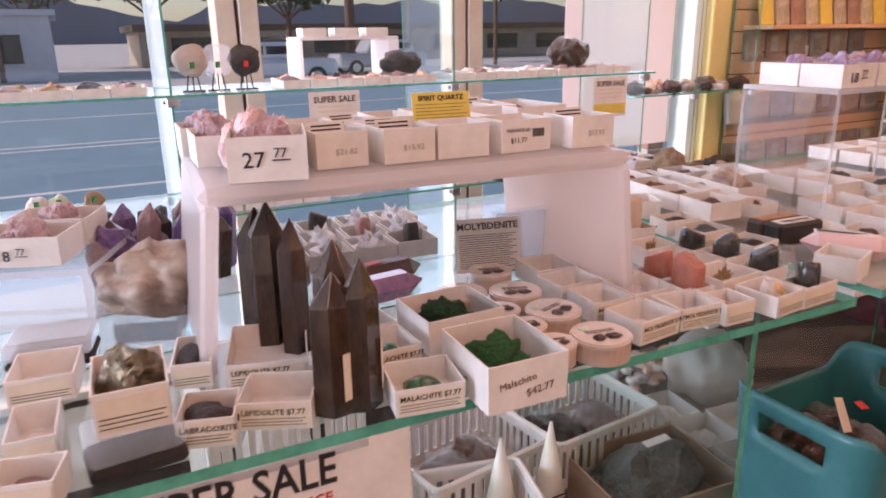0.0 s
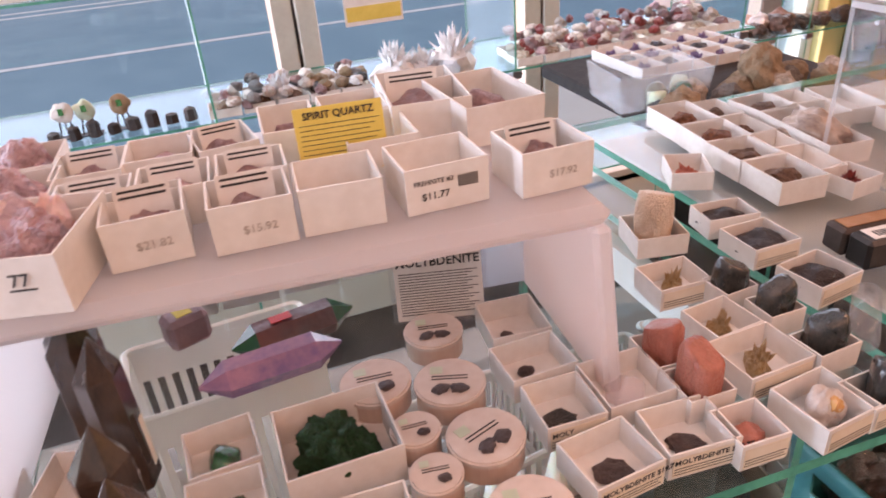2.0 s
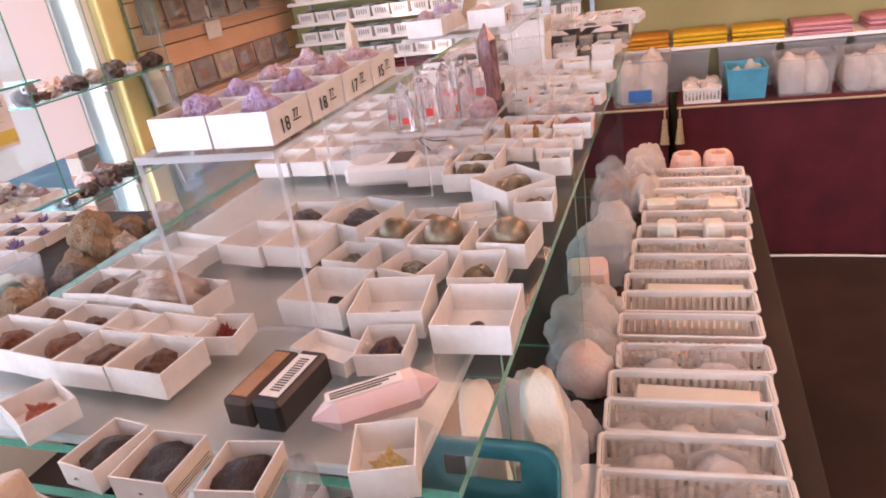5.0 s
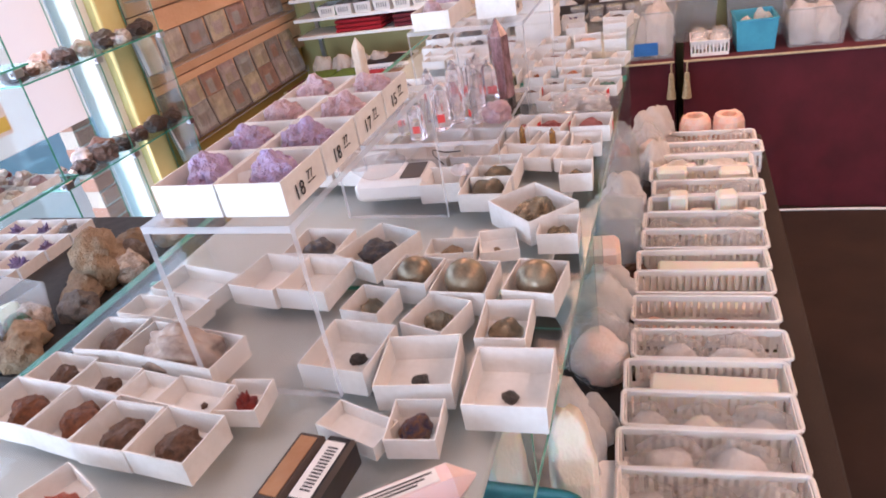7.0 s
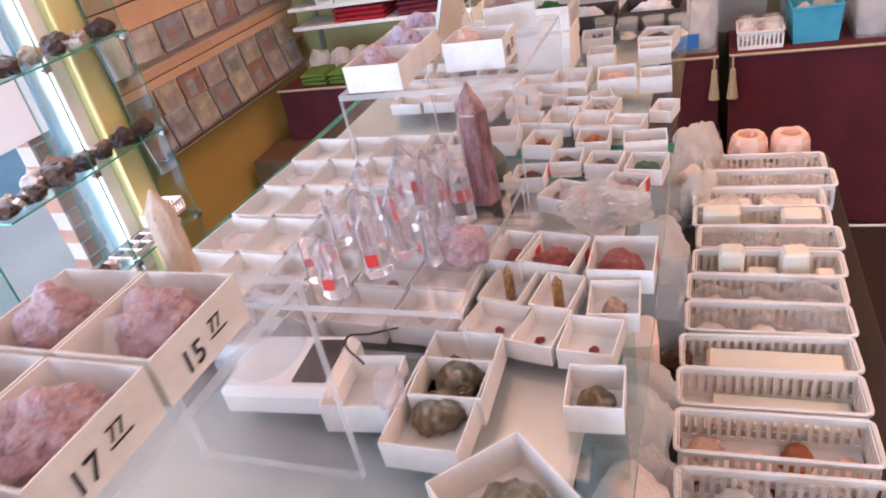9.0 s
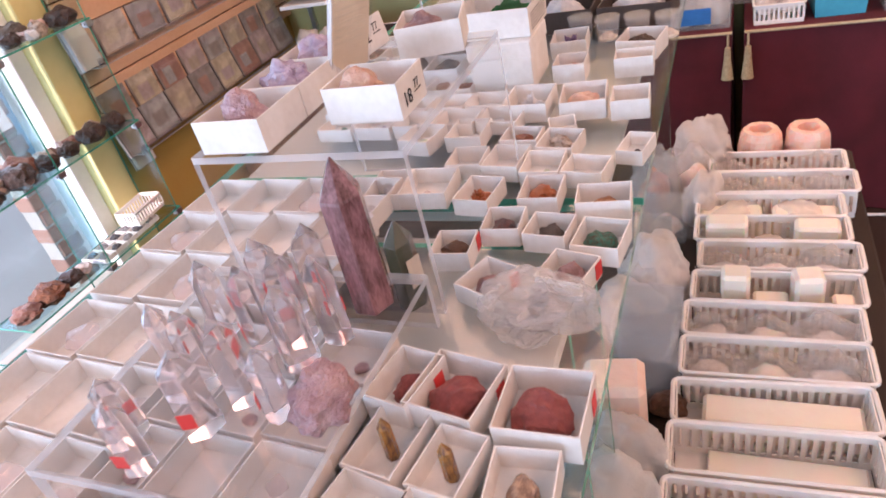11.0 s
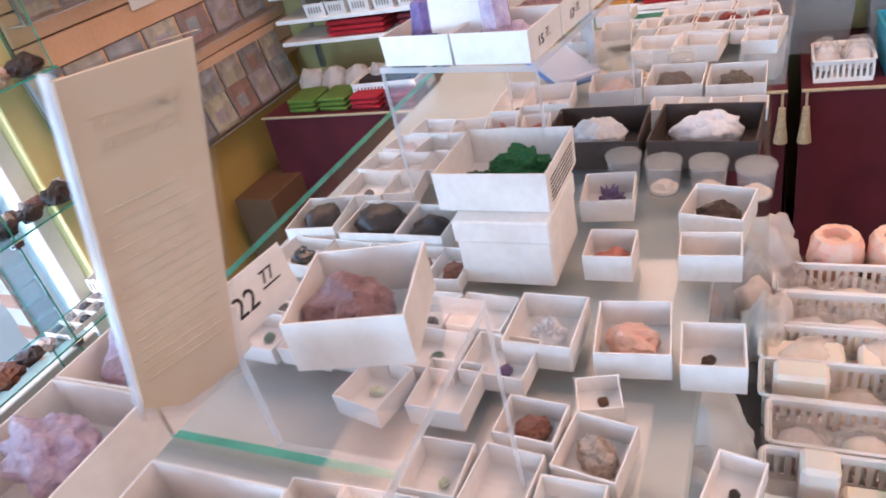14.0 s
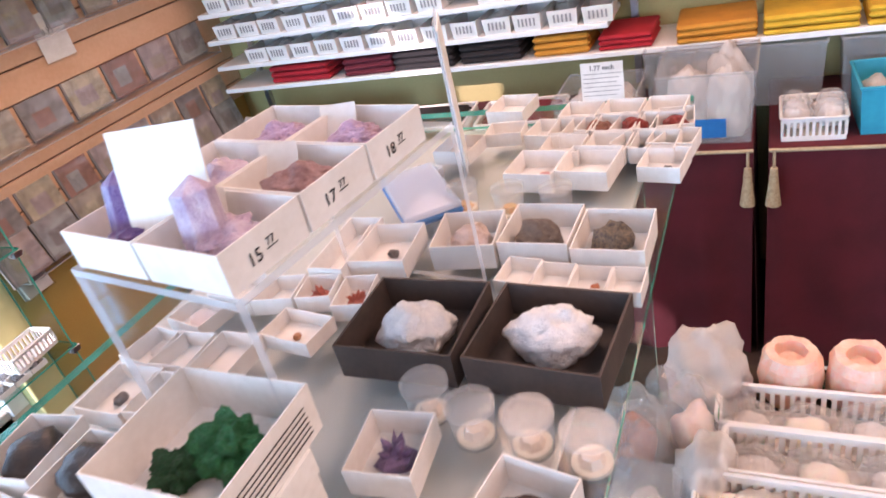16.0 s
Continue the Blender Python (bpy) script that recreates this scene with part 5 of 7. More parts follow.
TIN = surface("tin rim clear plastic", (0.62, 0.48, 0.40), (0.55, 0.40, 0.33), 0.3, scale=30, bump=0.02, coat=0.4)
LIDP = surface("clear tin lid over paper", (0.72, 0.65, 0.60), (0.62, 0.52, 0.46), 0.18, scale=20, bump=0.02, coat=0.8)
for x, y, r in ((0.490, 0.655, 0.0215), (0.481, 0.598, 0.0235), (0.483, 0.545, 0.0235), (0.484, 0.487, 0.0235), (0.437, 0.619, 0.0235), (0.447, 0.567, 0.0155), (0.447, 0.530, 0.0155), (0.447, 0.493, 0.0155)):
    t = thing("specimen_tin", pose(x, y, 1.365, 0, 0, RND.uniform(-20, 20)), "round clear-lidded tin with dark magnetite pieces", "tin", "round specimen tins")
    b = bmesh.new()
    cyl(b, r * 0.96, r * 0.96, 0, 0.013, n=28)
    part("tin_body", b, TIN, t, smooth=False)
    b = bmesh.new()
    cyl(b, r, r, 0.0125, 0.0175, n=28)
    bmesh.ops.bevel(b, geom=[e for e in b.edges if e.calc_face_angle(0) > 0.8], offset=0.0012, segments=2, affect="EDGES")
    part("lid", b, LIDP, t)
    part("sticker", box_bm(-r * 0.55, -r * 0.2, r * 0.3, r * 0.6, 0.0176, 0.0179), STONE["palegreen"], t, "small pale green sticker")
    bb = bmesh.new()
    for k in range(2):
        slab(bb, -r * 0.5, r * 0.5, r * (0.05 + 0.12 * k), r * (0.09 + 0.12 * k), 0.0176, 0.0178)
    part("lid_print", bb, INK, t)
    for k in range(2 if r > 0.02 else 1):
        ch = new("magnetite_piece", RND.choice(SHAPES["rough"]))
        ch.parent = t
        ch.matrix_basis = pose(r * (0.25 - 0.5 * k), -r * 0.35, 0.0172, 0, 0, 40 * k) @ Matrix.Diagonal((r * 0.5, r * 0.4, 0.003, 1))
        ch.material_slots[0].link = "OBJECT"
        ch.material_slots[0].material = STONE["greydark"]


def card_sign(x, y, z, w, h, turn, tilt, paper, head, lines, holder=True, size=0.007, label=""):
    s = thing("sign_card", pose(x, y, z, 0, 0, turn), label, "sign", "signs")
    m = pose(0, 0, 0.002, tilt, 0, 0)
    part("card", box_bm(-w / 2, w / 2, 0, 0.0008, 0, h), paper, s, m=m)
    if holder:
        b = bmesh.new()
        slab(b, -w / 2 - 0.004, w / 2 + 0.004, 0.0014, 0.0026, 0, h + 0.003)
        part("acrylic_sleeve", b, ACRYLIC, s, m=m)
        part("acrylic_foot", box_bm(-w / 2 - 0.004, w / 2 + 0.004, -0.004, 0.045, 0.0, 0.002), ACRYLIC, s)
    face = m @ pose(0, -0.0003, 0, 90, 0, 0)
    write(head, size, INK, s, face @ pose(0, h - size * 1.15, 0.0002), "heading", "CENTER")
    bars = bmesh.new()
    rows = lines * 2
    for i in range(rows):
        y0 = h - size * 1.7 - i * (h - size * 2.0) / rows
        slab(bars, -w * 0.45, w * (0.45 - 0.06 * ((i * 7) % 3)), -0.0003, -0.0001, y0 - size * 0.065, y0)
    part("body_print", bars, INK, s, m=m)
    return s


card_sign(0.506, 0.682, 1.368, 0.066, 0.054, -16, -12, PAPER, "MOLYBDENITE", 8, size=0.0095, label="white printed molybdenite card in a clear holder")
card_sign(0.560, 0.705, 1.368, 0.07, 0.056, -8, 14, ACRYLIC_EDGE, "", 0, label="clear slanted back of a card holder")
card_sign(0.448, 0.665, 1.508, 0.0545, 0.0418, -6, -14, YELLOW_PAPER, "SPIRIT QUARTZ", 5, holder=False, size=0.0062, label="yellow printed spirit quartz card among trays")

sale = thing("sale_sign", pose(0.12, 0.4835, 1.357, 0, 0, -2.2), "white super sale sign hung under the glass edge", "sign")
part("card", box_bm(-0.06, 0.198, -0.0008, 0, -0.20, 0.001), PAPER, sale)
part("tape", box_bm(-0.03, 0.17, -0.0012, -0.0008, -0.004, 0.002), ACRYLIC_EDGE, sale)
write("SUPER SALE", 0.0245, INK, sale, pose(0.022, -0.0012, -0.0225, 90) @ Matrix.Diagonal((1, 1.25, 1, 1)), "heading")
write("LAST PRICE.", 0.0105, RED_INK, sale, pose(0.092, -0.0012, -0.036, 90), "sub_heading")
bars = bmesh.new()
for k in range(5):
    slab(bars, 0.0, 0.16, -0.0012, -0.0009, -0.075 - 0.02 * k, -0.068 - 0.02 * k)
part("body_print", bars, INK, sale)

for x, y, w, d, what in ((0.304, 0.667, 0.042, 0.042, "card:mauve"), (0.348, 0.670, 0.042, 0.042, "card:rose"), (0.392, 0.670, 0.041, 0.039, "card:mauve"), (0.300, 0.720, 0.042, 0.044, "card:mauve"), (0.341, 0.725, 0.042, 0.044, "rough:rose"), (0.260, 0.696, 0.046, 0.058, "amethyst:rose"), (0.258, 0.754, 0.046, 0.05, "amethyst:rose"), (0.474, 0.691, 0.046, 0.058, "none"), (0.473, 0.748, 0.046, 0.05, "rough:mauve")):
    tray(x, y, 1.504, w, d, 0.024, -3, what)

# prices on the first riser boxes and the hand-written malachite box
for x, y, turn, text in ((0.279, 0.622, -15, "27"),):
    h = nearest_tray(x, y, 1.504)
    price(h, pose(-0.017, front(h), 0.010, 90), text, 0.0155)
for x, y, k in ((0.268, 0.628, 1.0), (0.288, 0.632, 0.85), (0.262, 0.65, 0.8)):
    stone("geode", "pinkquartz", x, y, 1.5055, 0.026 * k, 0.028 * k, 0.052 * k, label="pale rose quartz lump rising out of a box")
hw = nearest_tray(0.39, 0.483, 1.365)
write("Malachito", 0.0072, PENCIL, hw, pose(-0.022, front(hw), 0.016, 90) @ Matrix.Rotation(0.12, 4, "Z"), "writing")
write("$42.77", 0.0078, PENCIL, hw, pose(-0.002, front(hw), 0.008, 90) @ Matrix.Rotation(0.12, 4, "Z"), "writing")
for x, y, tx in ((0.332, 0.632, "$21.82"), (0.385, 0.622, "$15.92"), (0.553, 0.610, "$17.92")):
    h = nearest_tray(x, y, 1.504)
    write(tx, 0.0065, FAINT_INK, h, pose(-0.006, front(h), 0.010, 90), "writing")
h = nearest_tray(0.490, 0.620, 1.504)
write("PREHNITE #2", 0.004, INK, h, pose(-0.020, front(h), 0.017, 90), "writing")
write("$11.77", 0.006, INK, h, pose(-0.016, front(h), 0.008, 90), "writing")
bars = bmesh.new()
for k in range(11):
    slab(bars, 0.006 + 0.0011 * k, 0.0065 + 0.0011 * k, front(h), front(h) + 0.0003, 0.012, 0.019)
part("barcode", bars, INK, h)

# quartz trays on black sand behind the riser
for i in range(4):
    for j in range(3):
        x, y = 0.325 + i * 0.05 + 0.012 * j, 0.80 + j * 0.05
        tray(x, y, 1.365, 0.047, 0.047, 0.019, -4, "none")
        solo("black_sand", box_bm(-0.021, 0.021, -0.021, 0.021, 0, 0.006, 0.002), STONE["dark"], pose(x, y, 1.3663, 0, 0, -4), "layer of black sand in a tray", "sand", "sand beds")
        stone("cluster" if (i + j) % 3 else "standing", "ice" if (i + j) % 3 else ("pink", "dark")[i % 2], x, y, 1.3715, 0.046 if (i + j) % 3 else 0.022, 0.042 if (i + j) % 3 else 0.02, 0.046 if (i + j) % 3 else 0.034)
stone("geode", "agate", 0.202, 0.752, 1.3672, 0.088, 0.05, 0.072, turn=-28, label="wrapped milky brown agate nodule on the glass")
for k in range(11):
    stone("tower", ("mauve", "smoky", "purple", "mauve")[k % 4], 0.165 + 0.0115 * k, 0.83 + 0.03 * (k % 3), 1.3652, 0.03, 0.028, 0.052 + 0.011 * ((k * 5) % 4), tip=(-8, 6, 0)[k % 3], label="dark amethyst point standing in a cluster")
stone("rough", "purple", 0.175, 0.86, 1.3652, 0.05, 0.045, 0.075, label="dark purple amethyst lump on the glass")
cbx = thing("clear_box", pose(0.19, 0.70, 1.365, 0, 0, -20), "empty clear plastic box before an agate", "box")
part("box_shell", tray_bm(0.05, 0.04, 0.018, 0.0015), ACRYLIC, cbx)
# left acrylic stand with a rose quartz box
lr = thing("acrylic_riser", pose(0.091, 0.81, 1.365, 0, 0, -22), "clear acrylic riser with blue edges", "riser", "acrylic risers")
glass_pane("riser_top", -0.13, 0.075, -0.03, 0.12, 0.042, 0.048, lr, ACRYLIC, ACRYLIC_EDGE)
glass_pane("riser_leg", 0.069, 0.075, -0.03, 0.12, 0, 0.042, lr, ACRYLIC, ACRYLIC_EDGE)
glass_pane("riser_leg", -0.13, -0.124, -0.03, 0.12, 0, 0.042, lr, ACRYLIC, ACRYLIC_EDGE)
tray(0.106, 0.815, 1.413, 0.075, 0.055, 0.026, -22, "amethyst:rose")
tray(0.130, 0.875, 1.413, 0.075, 0.055, 0.026, -22, "amethyst:rose")
tray(0.035, 0.845, 1.413, 0.075, 0.055, 0.026, -22, "amethyst:rose")
h = nearest_tray(0.106, 0.815, 1.413)
price(h, pose(-0.016, -0.0283, 0.006, 90), "18", 0.013)
gb = thing("gem_case", pose(0.118, 0.69, 1.365, 0, 0, -10), "small black case with a clear lid", "case")
part("case_base", box_bm(-0.03, 0.03, -0.022, 0.022, 0, 0.008, 0.003), BLACK, gb)
part("case_lid", box_bm(-0.03, 0.03, -0.022, 0.022, 0.0082, 0.022, 0.003), ACRYLIC_EDGE, gb)
gb2 = thing("gem_case", pose(0.16, 0.51, 1.365, 0, 0, 5), "flat black case under a tray", "case")
part("case_base", box_bm(-0.026, 0.026, -0.018, 0.018, 0, 0.010, 0.003), BLACK, gb2)
part("case_lid", box_bm(-0.026, 0.026, -0.018, 0.018, 0.0102, 0.026, 0.003), TUB, gb2)
stone("snow", "pyrite", 0.163, 0.515, 1.397, 0.036, 0.036, 0.046, label="glittering gold flake glass bottle in a tray")

# package and clear block on the second counter
pk = thing("gem_package", pose(0.868, 0.619, 1.365, 0, 0, -5), "black card package with a barcode label", "package")
part("package_body", box_bm(-0.034, 0.034, -0.025, -0.001, 0, 0.026, 0.003), STONE["black"], pk)
part("package_body", box_bm(-0.034, 0.034, 0.001, 0.025, 0, 0.024, 0.003), PAPER_DARK, pk, "dark brown open case")
part("package_window", box_bm(-0.028, 0.028, 0.006, 0.020, 0.0241, 0.0248), STONE["amber"], pk)
part("barcode_label", box_bm(-0.026, 0.026, -0.020, -0.004, 0.0261, 0.0266), PAPER, pk, "white barcode label")
bars = bmesh.new()
for k in range(14):
    slab(bars, -0.02 + 0.003 * k, -0.0186 + 0.003 * k, -0.017, -0.009, 0.0266, 0.0269)
part("barcode", bars, INK, pk)
solo("glass_vial", cyl(bmesh.new(), 0.010, 0.010, -0.03, 0.03, n=20), TUB, pose(0.772, 0.545, 1.3755, 90, 0, -50), "clear vial lying on the glass edge", "vial", smooth=True)
rw = wand((0.834, 0.574, 1.380), (0.888, 0.500, 1.380), 0.0145, STONE["pinkquartz"], STONE["pinkquartz"], "rose quartz wand with a printed label lying flat")
part("wand_label", box_bm(-0.034, 0.020, -0.006, 0.006, 0.0128, 0.0134), PAPER, rw, "white printed label")
bars = bmesh.new()
for k in range(3):
    slab(bars, -0.031, 0.017 - 0.006 * k, 0.002 - 0.003 * k, 0.0034 - 0.003 * k, 0.0134, 0.0137)
part("label_print", bars, INK, rw)


CREAM_CARD = surface("cream card", (0.84, 0.68, 0.48), (0.78, 0.61, 0.42), 0.7, scale=20, bump=0.04)
SHOW_THROUGH = surface("print showing through card", (0.79, 0.64, 0.455), rough=0.7, bump=0)
# ---- acrylic risers with boxes of amethyst ----
def acrylic_riser(x0, x1, y0, y1, z):
    r = thing("acrylic_riser", pose(0, 0, 0), "clear bent-acrylic riser standing on the glass", "riser", "acrylic risers")
    glass_pane("riser_top", x0, x1, y0, y1, z - 0.006, z, r, ACRYLIC, ACRYLIC_EDGE)
    for xx in (x0, x1 - 0.006):
        glass_pane("riser_leg", xx, xx + 0.006, y0, y1, 1.365, z - 0.006, r, ACRYLIC, ACRYLIC_EDGE)
    return r


acrylic_riser(0.965, 1.30, 0.64, 0.775, 1.53)
for i, (tint, txt) in enumerate((("amethyst", "18"), ("amethyst", "18"), ("rose", "17"), ("rose", "15"))):
    x = 1.014 + i * 0.071
    tray(x, 0.735, 1.53, 0.068, 0.058, 0.028, 0, "amethyst:" + tint)
    tray(x, 0.676, 1.53, 0.068, 0.058, 0.028, 0, "amethyst:" + tint)
    h = nearest_tray(x, 0.676, 1.53)
    price(h, pose(-0.02, -0.0296, 0.006, 90), txt, 0.017)
    solo("specimen_card", box_bm(-0.014, 0.014, 0, 0.0005, 0, 0.022), PAPER, pose(x - 0.014, 0.70, 1.535, -30, 0, -60), "small printed card tucked in a box", "card", "specimen cards")
stone("tower", "cream", 1.29, 0.71, 1.5305, 0.022, 0.02, 0.062, turn=30, label="pale orange pointed quartz standing on acrylic")
acrylic_riser(1.652, 1.905, 0.60, 0.79, 1.515)
tray(1.728, 0.651, 1.515, 0.054, 0.066, 0.03, 0, "none")
stone("geode", "peach", 1.724, 0.658, 1.517, 0.033, 0.036, 0.04, turn=20, label="large smooth pink quartz lump in a white box")
h = nearest_tray(1.728, 0.651, 1.515)
price(h, pose(-0.019, front(h), 0.007, 90), "18", 0.0165)
for i, tint in enumerate(("rose", "amethyst", "amethyst")):
    tray(1.689 + i * 0.0655, 0.748, 1.515, 0.065, 0.064, 0.028, 0, "none")
    stone("geode" if i == 0 else "amethyst", ("rose", "lilac", "lilac")[i], 1.689 + i * 0.0655, 0.75, 1.517, 0.034, 0.034 + 0.012 * (i > 0), 0.044, label="pale lilac crystal lump in a white box")
tray(1.876, 0.655, 1.515, 0.064, 0.063, 0.03, 14, "none")
stone("amethyst", "mauve", 1.872, 0.66, 1.517, 0.044, 0.046, 0.036)
pcard = thing("price_card", pose(1.877, 0.720, 1.516, -10, 0, -8), "white card with a hand-written price", "card")
part("card", box_bm(-0.027, 0.027, 0, 0.001, 0, 0.032, 0.0003), PAPER, pcard)
price(pcard, pose(-0.02, -0.0003, 0.01, 90), "22", 0.018)
fl = thing("sign_holder", Matrix(), "tall cream amethyst cactus sign seen from behind", "sign")
fl.matrix_basis = Matrix.LocRotScale((1.807, 0.715, 1.522), Matrix(((0.966, 0.25, 0.0), (-0.245, 0.92, -0.31), (-0.07, 0.30, 0.95))).to_quaternion(), None)
part("sign_sheet", box_bm(-0.026, 0.026, 0, 0.0012, 0, 0.173), CREAM_CARD, fl)
part("acrylic_sleeve", box_bm(-0.0275, 0.0275, -0.0022, -0.001, -0.004, 0.176), ACRYLIC, fl)
part("sleeve_edge", box_bm(-0.0292, -0.0275, -0.0022, 0.0018, -0.004, 0.176), ACRYLIC_EDGE, fl)
for text, z in (("AMETHYST", 0.152), ("(CACTUS)", 0.143)):
    write(text, 0.0075, SHOW_THROUGH, fl, pose(0.0, -0.0003, z, 90) @ Matrix.Diagonal((-1, 1, 1, 1)), "show_through_heading", "CENTER")
bars = bmesh.new()
for k in range(16):
    slab(bars, -0.021, 0.021 - 0.006 * (k % 4 == 3), -0.0003, 0, 0.03 + 0.006 * k, 0.0312 + 0.006 * k)
part("faint_print", bars, SHOW_THROUGH, fl)
R4 = pose(2.227, 0.659, 0, 0, 0, -9)  # near corner of the turned riser
r4 = acrylic_riser(-0.004, 0.26, -0.002, 0.172, 1.53)
r4.matrix_basis = R4
for i in range(3):
    for j in range(2):
        p = R4 @ Vector((0.037 + 0.076 * i, 0.043 + 0.083 * j, 1.53))
        tray(p.x, p.y, 1.53, 0.074, 0.081, 0.03, -9, "none")
        tint = (("lilac", "mauve", "amethyst"), ("purple", "lilac", "amethyst"))[j][i]
        stone("amethyst", tint, p.x, p.y, 1.532, 0.052, 0.05, 0.032)
        if i == 0:
            stone("tower", tint, p.x - 0.008, p.y + 0.004, 1.543, 0.032, 0.03, 0.05, tip=(-12, 14)[j], label="pointed amethyst crystal rising from a rough base")
        if j == 0:
            q = R4 @ Vector((0.047 + 0.076 * i, 0.07, 1.54))
            solo("specimen_card", box_bm(-0.016, 0.016, 0, 0.0006, 0, 0.03), PAPER, pose(q.x, q.y, 1.54, -25, 0, -79), "small printed card tucked in a box", "card", "specimen cards")
            h = nearest_tray(p.x, p.y, 1.53)
            price(h, pose(-0.018, front(h), 0.009, 90), ("15", "17", "18")[i], 0.013)
q = R4 @ Vector((0.035, 0.086, 1.55))
solo("folded_card", box_bm(-0.034, 0.034, 0, 0.0012, 0, 0.07), PAPER, pose(q.x, q.y, 1.55, -14, 0, -78), "blank white card leaning in a box", "card")
ped = thing("pedestal_box", pose(2.16, 0.674, 1.365), "plain white card box used as a pedestal", "box")
part("carton", box_bm(-0.045, 0.045, -0.043, 0.043, 0, 0.0655, 0.0015), PAPER, ped)
part("carton_lid", box_bm(-0.0465, 0.0465, -0.0445, 0.0445, 0.045, 0.067, 0.0015), PAPER, ped)
tray(2.178, 0.683, 1.4325, 0.094, 0.105, 0.037, -1, "none")
stone("moss", "bright", 2.185, 0.67, 1.434, 0.056, 0.036, 0.036, turn=80)
stone("moss", "green", 2.165, 0.702, 1.434, 0.036, 0.028, 0.022, turn=70)
h = nearest_tray(2.178, 0.683, 1.4325)
bars = bmesh.new()
for k in range(6):
    slab(bars, -0.038, 0.036, front(h) - 0.0002, front(h) + 0.0002, 0.006 + 0.004 * k, 0.0068 + 0.004 * k)
part("label_print", bars, INK, h)

PINK_TAG = surface("pink sticker", (0.85, 0.10, 0.14), rough=0.5, bump=0)
QUARTZ_BAG = clear("bag of quartz", (0.97, 0.97, 0.97), 0.1, wrinkle=0.9, scale=6, haze=0.26, haze_color=(0.97, 0.96, 0.96), reach=0.5)
# ---- crystals on a low acrylic stand between the risers ----
def tagged_point(x, y, z, r, h, tag=None, tip=0.0):
    q = stone("tower", "quartz", x, y, z, r * 2, r * 1.8, h, tip=tip, label="clear polished quartz point standing on acrylic")
    if tag is not None:
        part("sticker", box_bm(-0.2, 0.2, -0.475, -0.46, 0.2, 0.38), RED_TAG, q, "bright red sticker", m=pose(0, 0, 0, 0, 0, tag))


low = thing("acrylic_riser", pose(0, 0, 0), "low clear acrylic stand holding crystal points", "riser", "acrylic risers")
glass_pane("riser_top", 1.42, 1.64, 0.60, 0.80, 1.409, 1.415, low, ACRYLIC, ACRYLIC_EDGE)
for x in (1.42, 1.634):
    glass_pane("riser_leg", x, x + 0.006, 0.60, 0.80, 1.365, 1.409, low, ACRYLIC, ACRYLIC_EDGE)
for k, (x, y, r, hh) in enumerate(((1.438, 0.716, 0.013, 0.056), (1.472, 0.69, 0.014, 0.066), (1.50, 0.676, 0.013, 0.07), (1.548, 0.69, 0.014, 0.074), (1.563, 0.668, 0.014, 0.076), (1.565, 0.64, 0.014, 0.07), (1.46, 0.742, 0.012, 0.05), (1.51, 0.715, 0.013, 0.064), (1.535, 0.652, 0.013, 0.068), (1.585, 0.70, 0.013, 0.07), (1.52, 0.75, 0.012, 0.058), (1.56, 0.735, 0.013, 0.066), (1.492, 0.645, 0.012, 0.056), (1.60, 0.668, 0.013, 0.072))):
    tagged_point(x, y, 1.4152, r, hh, (20, -50, None, 0, -20, 30)[k % 6])
stone("tower", "pinktower", 1.606, 0.63, 1.4152, 0.042, 0.038, 0.120, turn=20, label="tall pink and black jasper tower")
gt = stone("tower", "greentower", 1.668, 0.634, 1.3652, 0.034, 0.03, 0.080, turn=10, label="short dark green polished stone tower with a paper tag")
part("paper_tag", box_bm(-0.22, 0.22, -0.475, -0.46, 0.28, 0.62), LABEL, gt, "printed paper tag", m=pose(0, 0, 0, 0, 0, -35))
stone("geode", "rose", 1.50, 0.618, 1.4152, 0.05, 0.038, 0.03, label="pale rose quartz lump lying on acrylic")
bg = solo("bagged_quartz", lump(61, 4, 0.26, 2.0, cell=0.08), None, pose(1.655, 0.522, 1.3652) @ Matrix.Diagonal((0.068, 0.09, 0.042, 1)), "wrinkled clear bag of quartz points", "bag")
bg.data.materials[0] = QUARTZ_BAG
stone("cluster", "quartz", 1.655, 0.522, 1.3655, 0.05, 0.065, 0.032)
pd = stone("tower", "clear", 1.36, 0.64, 1.40, 0.022, 0.02, 0.06, turn=-60, tip=70, label="clear crystal pendulum leaning in a tray")
cord = bpy.data.curves.new("cord", "CURVE")
cord.dimensions, cord.bevel_depth = "3D", 0.0009
sp = cord.splines.new("BEZIER")
sp.bezier_points.add(3)
for b, p in zip(sp.bezier_points, ((1.365, 0.66, 1.405), (1.372, 0.675, 1.42), (1.395, 0.665, 1.41), (1.41, 0.65, 1.405))):
    b.co, b.handle_left_type, b.handle_right_type = p, "AUTO", "AUTO"
co = new("black_cord", cord)
co.data.materials.append(INK)
tagged(co, "thin black cord of a crystal pendulum", "cord")
sc = thing("digital_scale", pose(1.375, 0.74, 1.365, 0, 0, 5), "white digital pocket scale with a dark display", "scale")
part("body", box_bm(-0.036, 0.036, -0.055, 0.045, 0, 0.028, 0.006), WHITE, sc)
part("display", box_bm(-0.025, 0.025, -0.046, -0.018, 0.0281, 0.0292), PAPER_DARK, sc)
part("weighing_dish", cyl(bmesh.new(), 0.026, 0.038, 0.0285, 0.042, x=0.0, y=0.016, n=32), TUB, sc, "clear round weighing dish", smooth=True)


